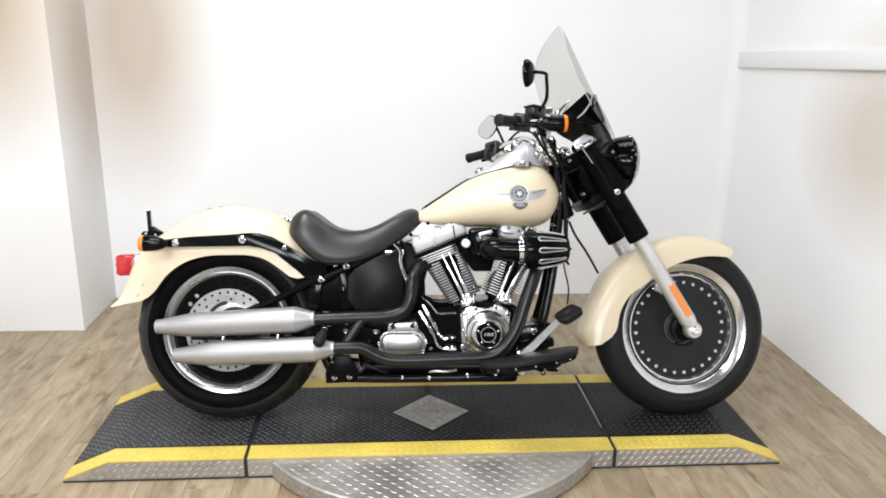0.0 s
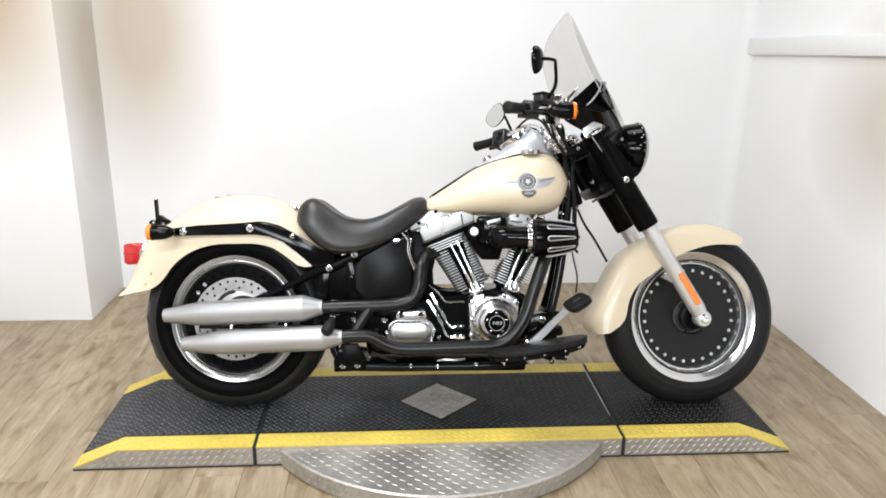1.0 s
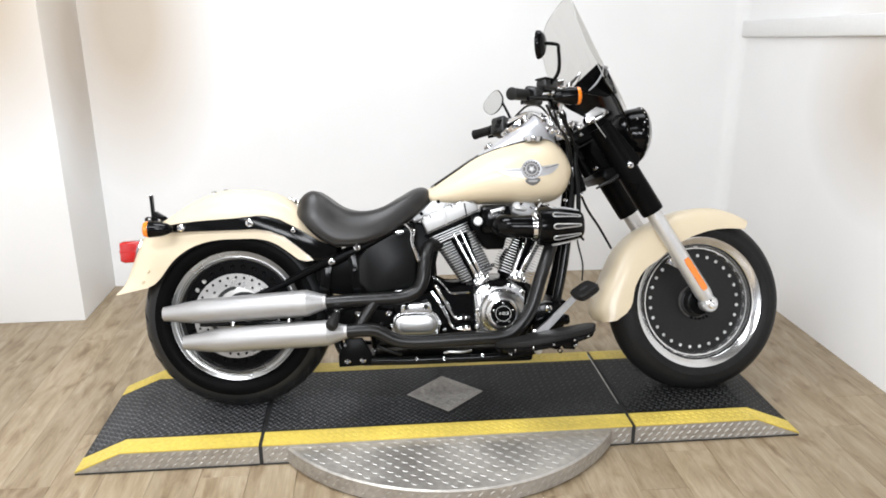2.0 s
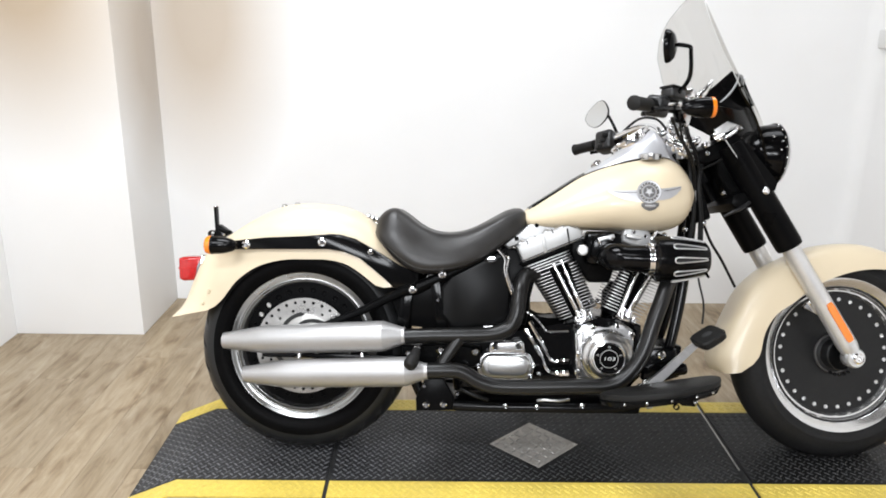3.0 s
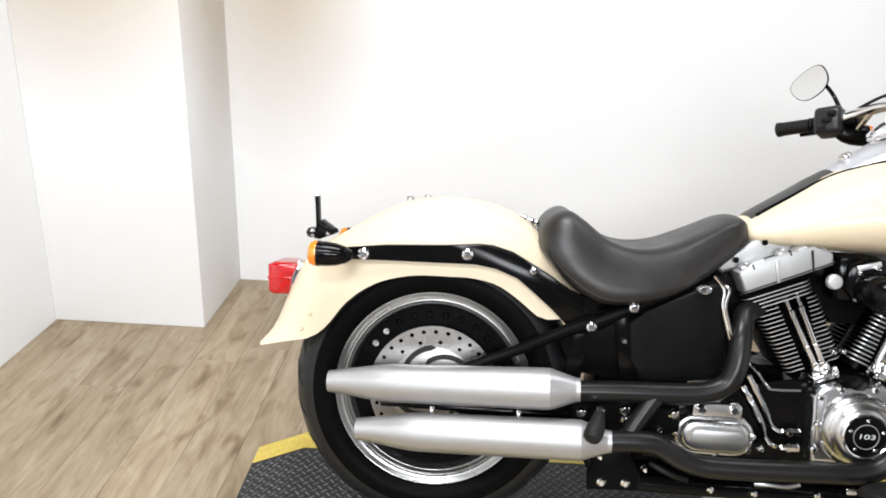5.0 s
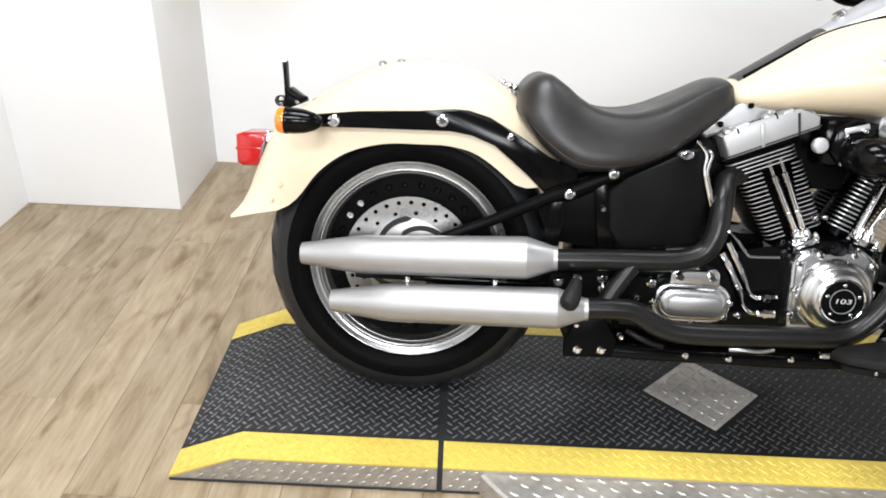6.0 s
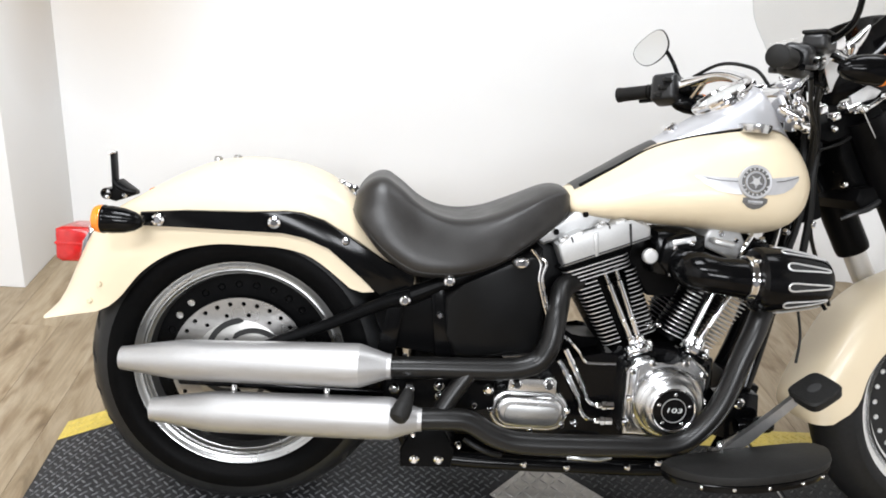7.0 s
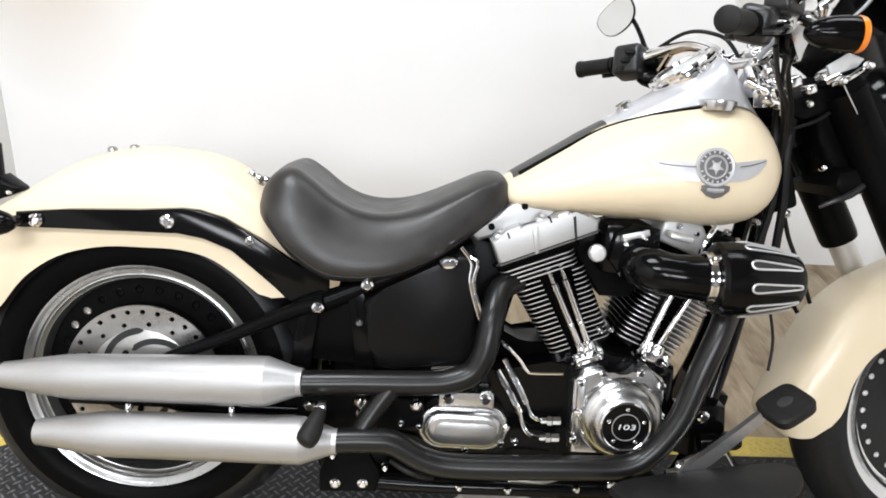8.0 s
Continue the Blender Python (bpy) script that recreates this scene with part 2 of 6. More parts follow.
CABLE = plain("black cable", (0.006, 0.006, 0.006), 0.45, spec=0.2)
MIRROR = plain("mirror glass", (0.70, 0.71, 0.71), 0.02, metal=1.0, vary=0.0)
DIAL = plain("white dial", (0.55, 0.56, 0.55), 0.3, vary=0.05)
GLASS = glass("clear lens", rough=0.22)


def windscreen():
    """Clear acrylic with a faint grey-warm tint, thin enough not to bend the view."""
    m, nt, b = shader("clear acrylic")
    tr = nt.nodes.new("ShaderNodeBsdfTransparent")
    tr.inputs[0].default_value = (0.80, 0.79, 0.77, 1)
    gl = nt.nodes.new("ShaderNodeBsdfGlossy")
    gl.inputs["Roughness"].default_value = 0.05
    mx = nt.nodes.new("ShaderNodeMixShader")
    lw = node(nt, "ShaderNodeLayerWeight", Blend=0.22)
    nt.links.new(ramp(nt, lw.outputs["Facing"], [(0.0, (0.04,) * 3), (0.6, (0.10,) * 3), (1.0, (0.75,) * 3)]), mx.inputs[0])
    nt.links.new(tr.outputs[0], mx.inputs[1])
    nt.links.new(gl.outputs[0], mx.inputs[2])
    nt.links.new(mx.outputs[0], nt.nodes["Material Output"].inputs[0])
    return m


SCREEN = windscreen()


# ---- mesh helpers ----
def mesh_of(bm, name, sharp=35):
    bmesh.ops.recalc_face_normals(bm, faces=bm.faces)
    me = bpy.data.meshes.new(name)
    bm.to_mesh(me)
    bm.free()
    me.shade_smooth()
    me.set_sharp_from_angle(angle=radians(sharp))
    return me


def part(name, bm, material, parent, label="", sharp=35):
    """Link a bmesh as one mesh object under a thing or a part."""
    me = mesh_of(bm, name, sharp)
    me.materials.append(material)
    ob = new(name, me)
    if parent:
        ob.parent = parent
    if label:
        ob["label"] = label
    return ob


def V(*a):
    return Vector(a)


def add_box(bm, c, s, rot=None, bevel=0.0, seg=2):
    m = Matrix.Translation(c) @ (rot.to_4x4() if rot else Matrix()) @ Matrix.Diagonal((*s, 1))
    r = bmesh.ops.create_cube(bm, size=1.0, matrix=m)
    if bevel:
        es = list({e for v in r["verts"] for e in v.link_edges})
        bmesh.ops.bevel(bm, geom=es, offset=bevel, segments=seg, affect="EDGES", profile=0.5)
    return bm


def box(c, s, rot=None, bevel=0.003, seg=2):
    return add_box(bmesh.new(), c, s, rot, bevel, seg)


def prism(outline, y0, y1, bevel=0.003, seg=2, bm=None):
    """A side outline of (x, z) points given depth from y0 to y1, with rounded edges."""
    bm = bm or bmesh.new()
    a = [bm.verts.new((x, y0, z)) for x, z in outline]
    b = [bm.verts.new((x, y1, z)) for x, z in outline]
    n = len(a)
    fs = [bm.faces.new(a), bm.faces.new(b[::-1])]
    fs += [bm.faces.new((a[i], b[i], b[(i + 1) % n], a[(i + 1) % n])) for i in range(n)]
    if bevel:
        rim = list({e for f in fs[:2] for e in f.edges})
        bmesh.ops.bevel(bm, geom=rim, offset=bevel, segments=seg, affect="EDGES", profile=0.5)
    return bm


def frame_of(axis):
    z = Vector(axis).normalized()
    x = z.orthogonal().normalized()
    return x, z.cross(x), z


def lathe(profile, origin, axis, n=32, bm=None, close=False, squash=(1, 1), turn=None):
    """A profile of (radius, height) points turned about the axis at origin."""
    bm = bm or bmesh.new()
    o = Vector(origin)
    x, y, z = turn if turn else frame_of(axis)
    rings = []
    for r, h in profile:
        if r < 1e-6:
            rings.append([bm.verts.new(o + z * h)])
        else:
            rings.append([bm.verts.new(o + z * h + (x * math.cos(2 * math.pi * i / n) * squash[0] + y * math.sin(2 * math.pi * i / n) * squash[1]) * r) for i in range(n)])
    pairs = list(zip(rings, rings[1:])) + ([(rings[-1], rings[0])] if close else [])
    for a, b in pairs:
        for i in range(n):
            j = (i + 1) % n
            if len(a) == 1 and len(b) == 1:
                continue
            if len(a) == 1:
                bm.faces.new((a[0], b[i], b[j]))
            elif len(b) == 1:
                bm.faces.new((a[i], b[0], a[j]))
            else:
                bm.faces.new((a[i], b[i], b[j], a[j]))
    return bm


def loft(rings, bm=None, caps=True, closed=True):
    """A skin through rings of equal length."""
    bm = bm or bmesh.new()
    vs = [[bm.verts.new(p) for p in r] for r in rings]
    n = len(vs[0])
    for a, b in zip(vs, vs[1:]):
        for i in range(n if closed else n - 1):
            j = (i + 1) % n
            bm.faces.new((a[i], b[i], b[j], a[j]))
    if caps and closed:
        bm.faces.new(vs[0][::-1])
        bm.faces.new(vs[-1])
    return bm


def smooth_path(pts, steps=8):
    """Points on a Catmull-Rom curve through pts."""
    pts = [Vector(p) for p in pts]
    out = []
    for i in range(len(pts) - 1):
        p0, p1, p2, p3 = pts[max(i - 1, 0)], pts[i], pts[i + 1], pts[min(i + 2, len(pts) - 1)]
        for k in range(steps):
            t = k / steps
            out.append(0.5 * ((2 * p1) + (p2 - p0) * t + (2 * p0 - 5 * p1 + 4 * p2 - p3) * t * t + (3 * p1 - p0 - 3 * p2 + p3) * t ** 3))
    return out + [pts[-1]]


def tube(pts, r, n=12, steps=8, bm=None, smooth=True, caps=True):
    """A round tube along pts; r is one radius or one for each given point."""
    radii = list(r) if isinstance(r, (list, tuple)) else [r] * len(pts)
    path = smooth_path(pts, steps) if smooth else [Vector(p) for p in pts]
    if smooth:
        rr = [radii[min(i // steps, len(radii) - 1)] * (1 - (i % steps) / steps) + radii[min(i // steps + 1, len(radii) - 1)] * (i % steps) / steps for i in range(len(path))]
    else:
        rr = radii
    rings = []
    x = None
    for i, p in enumerate(path):
        d = (path[min(i + 1, len(path) - 1)] - path[max(i - 1, 0)]).normalized()
        if x is None:
            x = d.orthogonal().normalized()
        x = (x - d * x.dot(d)).normalized()
        y = d.cross(x)
        rings.append([p + (x * math.cos(2 * math.pi * k / n) + y * math.sin(2 * math.pi * k / n)) * rr[i] for k in range(n)])
    return loft(rings, bm, caps)


def interp(x, table):
    """Linear look-up in rows of (x, value)."""
    for (x0, v0), (x1, v1) in zip(table, table[1:]):
        if x <= x1:
            k = (x - x0) / (x1 - x0)
            return v0 + (v1 - v0) * max(0.0, min(1.0, k))
    return table[-1][1]


def smooth_table(rows, steps=8):
    return [(p.x, p.z) for p in smooth_path([(a, 0, b) for a, b in rows], steps)]


def bolt_mesh(r=0.008, h=0.006):
    return lathe([(0, h), (r * 0.45, h), (r * 0.5, h * 0.75), (r * 0.62, h * 0.95), (r * 0.95, h * 0.55), (r, 0), (r, -0.004)], (0, 0, 0), (0, -1, 0), 14)


# ---- room ----
LEFT, RIGHT, BACK, FRONT, HIGH, FLOOR = -2.255, 1.628, 4.165, -6.0, 2.72, -0.017


def structure(name, bm, material, label, sharp=35):
    ob = part(name, bm, material, None, label, sharp)
    return tagged(ob, label, kind="structure")


floor = structure("floor", box((-0.3, -0.95, FLOOR - 0.06), (4.4, 10.5, 0.10), bevel=0), JOINT, "pale oak-look plank floor")
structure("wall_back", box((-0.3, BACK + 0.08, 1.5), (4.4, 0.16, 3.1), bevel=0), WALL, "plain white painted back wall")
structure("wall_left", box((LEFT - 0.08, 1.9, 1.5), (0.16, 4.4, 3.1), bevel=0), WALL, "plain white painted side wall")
structure("wall_left_grey", box((LEFT - 0.08, -3.2, 1.5), (0.16, 5.8, 3.1), bevel=0), DUSK, "unseen grey side wall added behind the camera")
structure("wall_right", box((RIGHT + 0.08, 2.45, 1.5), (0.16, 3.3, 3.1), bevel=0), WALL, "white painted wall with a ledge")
structure("wall_right_grey", box((RIGHT + 0.08, -2.65, 1.5), (0.16, 6.9, 3.1), bevel=0), DUSK, "unseen grey side wall added behind the camera")
structure("wall_front", box((-0.3, FRONT - 0.08, 1.5), (4.4, 0.16, 3.1), bevel=0), DUSK, "unseen grey end wall added behind the camera")
structure("ceiling", box((-0.3, -0.95, HIGH + 0.06), (4.4, 10.5, 0.10), bevel=0), CEIL, "unseen ceiling added in dark grey")
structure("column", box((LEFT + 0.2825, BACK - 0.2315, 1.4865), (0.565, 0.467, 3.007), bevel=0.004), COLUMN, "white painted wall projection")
structure("wall_ledge", box((RIGHT - 0.008, 2.2, 1.372), (0.034, 3.86, 0.084), Matrix.Rotation(radians(-2.6), 3, "X"), bevel=0.010), TRIM, "narrow white ledge along the wall")

# fillet added between the back and side wall to soften the shading line
cove = [V(0, 0, 0)] + [V(0.07 - 0.07 * math.sin(q), 0.07 - 0.07 * math.cos(q), 0) for q in [math.pi / 2 * k / 12 for k in range(13)]]
structure("wall_corner", loft([[V(RIGHT - p.x, BACK - p.y, z) for p in cove] for z in (FLOOR, 2.99)]), WALL, "white corner fillet added to soften the shading", 60)


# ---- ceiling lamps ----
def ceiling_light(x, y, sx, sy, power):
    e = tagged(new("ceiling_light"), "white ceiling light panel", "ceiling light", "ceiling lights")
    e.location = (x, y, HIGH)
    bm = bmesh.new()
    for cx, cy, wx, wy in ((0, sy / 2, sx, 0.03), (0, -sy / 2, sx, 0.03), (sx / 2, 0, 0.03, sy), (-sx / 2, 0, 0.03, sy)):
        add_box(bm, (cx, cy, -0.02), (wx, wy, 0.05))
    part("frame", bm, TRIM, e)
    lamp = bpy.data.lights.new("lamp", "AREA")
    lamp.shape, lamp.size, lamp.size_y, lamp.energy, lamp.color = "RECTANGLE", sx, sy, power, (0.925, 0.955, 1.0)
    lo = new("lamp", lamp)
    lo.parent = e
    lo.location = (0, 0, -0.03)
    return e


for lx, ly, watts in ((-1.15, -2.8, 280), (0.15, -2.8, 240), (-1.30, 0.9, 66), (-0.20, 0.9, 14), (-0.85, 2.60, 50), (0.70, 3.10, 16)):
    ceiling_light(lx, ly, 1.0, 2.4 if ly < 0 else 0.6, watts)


# ---- display platform ----
PY0, PY1, PZ = 2.40, 2.975, 0.052
TOP_LINE = [(-1.287, FLOOR + 0.007), (-1.140, PZ), (0.975, PZ), (1.133, FLOOR + 0.007)]


def deck_z(x):
    return interp(x, TOP_LINE)


def lozenges(places, material, parent, name, size=(0.0128, 0.0027, 0.0018)):
    """Raised tread lozenges, each a small hipped ridge: rows of (origin, along, across, up)."""
    verts, faces = [], []
    l, w, h = size
    for o, a, c, u in places:
        k = len(verts)
        verts += [o + a * l, o + a * l * 0.35 + c * w, o - a * l * 0.35 + c * w, o - a * l, o - a * l * 0.35 - c * w, o + a * l * 0.35 - c * w, o + a * l * 0.62 + u * h, o - a * l * 0.62 + u * h]
        faces += [(k, k + 1, k + 6), (k + 1, k + 2, k + 7, k + 6), (k + 2, k + 3, k + 7), (k + 3, k + 4, k + 7), (k + 4, k + 5, k + 6, k + 7), (k + 5, k, k + 6)]
    me = bpy.data.meshes.new(name)
    me.from_pydata([tuple(v) for v in verts], [], faces)
    me.materials.append(material)
    ob = new(name, me)
    ob.parent = parent
    ob["kind"] = "stuff"
    return ob


platform = tagged(new("display_platform"), "low black tread-plate display platform with yellow edges", "platform")


def strip(x0, x1, lift, thick, y0, y1):
    """A sheet that follows the platform's top line."""
    xs = [x0] + [x for x, _ in TOP_LINE if x0 < x < x1] + [x1]
    low = [(x, deck_z(x) + lift) for x in xs]
    return prism(low + [(x, z + thick) for x, z in low[::-1]], y0, y1, 0)


for name, x0, x1 in (("ramp", -1.287, -0.706), ("deck", -0.694, 0.535), ("ramp", 0.547, 1.133)):
    xs = [x0] + [x for x, _ in TOP_LINE if x0 < x < x1] + [x1]
    body = part(name, prism([(x0, FLOOR)] + [(x, deck_z(x)) for x in xs] + [(x1, FLOOR)], PY0, PY1, 0), STEEL, platform, "bare aluminium tread-plate section")
    part("yellow_stripe", strip(x0, x1, 0.0, 0.005, PY0 - 0.002, PY0 + 0.078), YELLOW, body, "yellow painted edge stripe")
    part("yellow_stripe", strip(x0, x1, 0.0, 0.005, PY1 - 0.072, PY1 + 0.002), YELLOW, body, "yellow painted edge stripe")
    part("mat", strip(x0, x1, 0.0, 0.004, PY0 + 0.078, PY1 - 0.072), MAT, body, "worn black tread rubber")
    rnd = random.Random(int(x0 * 100))
    spots = []
    gilt = []
    pitch = 0.026
    for i in range(int((x1 - x0) / pitch) + 1):
        for j in range(44):
            x, y = x0 + 0.012 + (i + 0.5 * (j % 2)) * pitch, PY0 + 0.005 + j * 0.013
            if abs(x + 0.072) / 0.150 + abs(y - 2.688) / 0.145 < 1.0 or x > x1 - 0.010:
                continue
            ang = radians(45 if j % 2 else -45)
            slope = (deck_z(x + 0.005) - deck_z(x - 0.005)) / 0.01
            a = Vector((math.cos(ang), math.sin(ang), slope * math.cos(ang))).normalized()
            u = Vector((-slope, 0, 1)).normalized()
            if y < PY0 + 0.070 or y > PY1 - 0.064:
                gilt.append((V(x, y, deck_z(x) + 0.005), a, u.cross(a), u))
            elif PY0 + 0.084 < y < PY1 - 0.078:
                spots.append((V(x, y, deck_z(x) + 0.004), a, u.cross(a), u))
    lozenges(spots, TREADM, body, "tread_pattern", (0.0108, 0.0026, 0.0018))
    lozenges(gilt, YELLOW, body, "painted_tread_pattern", (0.0108, 0.0026, 0.0016))
    # Near-black strip drawn as the contact shadow along the platform's base.
    part("base_shadow", box(((x0 + x1) / 2, PY0 + 0.004, FLOOR + 0.0025), (x1 - x0, 0.014, 0.005), bevel=0.001), GAP, body, "dark strip drawn as the contact shadow")
    spots = []
    for i in range(int((x1 - x0) / 0.027)):
        x = x0 + 0.014 + i * 0.027
        for j in range(3):
            z = FLOOR + 0.014 + j * 0.021
            if z + 0.012 > deck_z(x) or (x0 < -0.6 < x1 and abs(x + 0.075) < 0.53):
                continue
            a = V(0.75, 0, 0.66).normalized()
            spots.append((V(x + (j % 2) * 0.0135, PY0, z), a, a.cross(V(0, -1, 0)), V(0, -1, 0)))
    lozenges(spots, STEELT, body, "side_tread_pattern", (0.011, 0.004, 0.0018))

for x in (-0.700, 0.541):
    part("joint", box((x, (PY0 + PY1) / 2, (PZ + FLOOR) / 2 + 0.001), (0.012, PY1 - PY0 + 0.004, PZ - FLOOR - 0.002), bevel=0), GAP, platform, "black rubber joint")

# bare metal diamond let into the mat
plate = part("diamond_plate", loft([[V(-0.072 + dx * k, 2.688 + dy * k, z) for dx, dy in ((-0.140, 0), (0, -0.134), (0.140, 0), (0, 0.134))] for z, k in ((PZ, 1.0), (PZ + 0.0052, 1.0), (PZ + 0.0062, 0.985))]), STEEL, platform, "bare silver diamond-shaped plate")
spots = []
for i in range(-5, 6):
    for j in range(-5, 6):
        x, y = -0.072 + i * 0.0235, 2.688 + j * 0.0235
        if abs(x + 0.072) / 0.125 + abs(y - 2.688) / 0.119 < 1:
            ang = radians(45 if (i + j) % 2 else -45)
            a = V(math.cos(ang), math.sin(ang), 0)
            spots.append((V(x, y, PZ + 0.0062), a, V(0, 0, 1).cross(a), V(0, 0, 1)))
lozenges(spots, STEELT, plate, "tread_pattern")
for dx, dy in ((-0.128, 0), (0.128, 0)):
    part("screw", lathe([(0, 0.003), (0.004, 0.002), (0.005, 0)], (-0.072 + dx, 2.688 + dy, PZ + 0.006), (0, 0, 1), 10), STEELT, plate)

part("joint_edge", box((0.5335, (PY0 + PY1) / 2 + 0.06, PZ + 0.0050), (0.004, 0.40, 0.003), bevel=0.001), STEELT, platform, "bright worn joint edge")

# turntable disc below the deck
turntable = tagged(new("turntable"), "round aluminium tread-plate turntable under the platform", "turntable")
TX, TY, TR = -0.075, 2.765, 0.645
turntable.location = (TX, TY, 0)
top = bmesh.new()
ring = [V(TR * math.cos(a), TR * math.sin(a), 0) for a in [math.pi + math.asin(0.365 / TR) + k * (math.pi - 2 * math.asin(0.365 / TR)) / 64 for k in range(65)]]
loft([[p + V(0, 0, FLOOR + 0.008) for p in ring], [p * 1.012 + V(0, 0, FLOOR + 0.006) for p in ring], [p * 1.012 + V(0, 0, 0.040) for p in ring], [p + V(0, 0, 0.0435) for p in ring]], top, caps=False, closed=False)
part("rim", top, STEEL, turntable, "worn metal edge band")
# Dark band put in as the shadow below the turntable's rim.
foot = bmesh.new()
loft([[p * 1.004 + V(0, 0, FLOOR + 0.0005) for p in ring], [p * 1.004 + V(0, 0, FLOOR + 0.007) for p in ring]], foot, caps=False, closed=False)
part("foot", foot, GAP, turntable, "dark band drawn as shadow under the edge")
bm = bmesh.new()
bm.faces.new([bm.verts.new(p + V(0, 0, 0.0435)) for p in ring])
part("plate", bm, STEEL, turntable)
spots = []
for i in range(-30, 31):
    for j in range(30):
        x, y = i * 0.0235, -0.372 - j * 0.0235
        if x * x + y * y < (TR - 0.014) ** 2:
            ang = radians(-28 if (i + j) % 2 else 28)
            if (i + j) % 2:
                continue
            a = V(math.cos(ang), -math.sin(ang), 0)
            spots.append((V(x, y, 0.0435), a, V(0, 0, 1).cross(a), V(0, 0, 1)))
lozenges(spots, STEELT, turntable, "tread_pattern", (0.012, 0.0035, 0.0013))
spots = []
for k in range(70):
    a0 = math.pi + math.asin(0.365 / TR) + 0.02 + k * 0.0265
    if a0 > 2 * math.pi - math.asin(0.365 / TR):
        break
    out = V(math.cos(a0), math.sin(a0), 0)
    t = V(-math.sin(a0), math.cos(a0), 0)
    a = (t * 0.75 + V(0, 0, 0.66)).normalized()
    spots.append((out * TR * 1.0122 + V(0, 0, FLOOR + 0.019 + 0.022 * (k % 2)), a, out.cross(a), out))
lozenges(spots, STEELT, turntable, "edge_tread_pattern", (0.010, 0.0035, 0.0015))


# ---- motorcycle ----
bike = tagged(new("motorcycle"), "cream cruiser motorcycle with black and chrome parts, leaning on its stand", "motorcycle")
bike.matrix_basis = Matrix.Translation((-0.79, 2.685, 0.056)) @ pose(0, 0, 0, 0, 0, -1.5) @ pose(0, 0, 0, -14.5, 0, 0)
AXLE_R, AXLE_F = V(0, 0, 0.326), V(1.642, 0, 0.322)
RAKE = V(-0.527, 0, 0.850).normalized()
HEAD = V(1.170, 0, 0.930)
STEER = Matrix.Translation((0.006, 0.020, -0.004)) @ Matrix.Translation(HEAD) @ Matrix.Rotation(radians(5.0), 4, RAKE) @ Matrix.Translation(-HEAD)


BARS = Matrix.Translation(HEAD) @ Matrix.Rotation(radians(3.4), 4, RAKE) @ Matrix.Translation(-HEAD) @ Matrix.Translation((1.10, 0.026, 1.0)) @ Matrix.Rotation(radians(-2.2), 4, "X") @ Matrix.Translation((-1.10, 0, -1.0))


def bp(name, bm, material, parent=None, label="", steer=False, sharp=35):
    if steer:
        bm.transform(BARS if steer == 2 else STEER)
    return part(name, bm, material, parent or bike, label, sharp)


def bolts(places, parent, r=0.009, h=0.007, material=None, axis=None, name="bolt", steer=False):
    for p in places:
        bm = bolt_mesh(r, h)
        if axis:
            bm.transform(V(0, -1, 0).rotation_difference(Vector(axis)).to_matrix().to_4x4())
        bm.transform(Matrix.Translation(p))
        bp(name, bm, material or CHROME, parent, "", steer)


def holed_ring(c, r0, r1, rc, n, hr, thick, bm=None, phase=0.0):
    """A flat ring about the y axis with n round holes on the circle rc."""
    bm = bm or bmesh.new()
    c = Vector(c)

    def at(a, r, y):
        return c + V(r * math.cos(a), y, r * math.sin(a))

    for i in range(n):
        a0, a1 = phase + 2 * math.pi * i / n, phase + 2 * math.pi * (i + 1) / n
        am = (a0 + a1) / 2
        edge = [(a0 + (a1 - a0) * k / 4, r0) for k in range(4)] + [(a1, r0 + (r1 - r0) * k / 4) for k in range(4)]
        edge += [(a1 - (a1 - a0) * k / 4, r1) for k in range(4)] + [(a0, r1 - (r1 - r0) * k / 4) for k in range(4)]
        hole = []
        for a, r in edge:
            th = math.atan2(r - rc, (a - am) * rc)
            hole.append((am + hr * math.cos(th) / rc, rc + hr * math.sin(th)))
        loops = [[bm.verts.new(at(a, r, y)) for a, r in pts] for y in (-thick / 2, thick / 2) for pts in (edge, hole)]
        e0, h0, e1, h1 = loops
        for k in range(16):
            j = (k + 1) % 16
            bm.faces.new((e0[k], e0[j], h0[j], h0[k]))
            bm.faces.new((e1[k], h1[k], h1[j], e1[j]))
            bm.faces.new((h0[k], h0[j], h1[j], h1[k]))
            if k < 4 or 8 <= k < 12:
                bm.faces.new((e0[k], e1[k], e1[j], e0[j]))
    bmesh.ops.remove_doubles(bm, verts=bm.verts, dist=1e-5)
    return bm


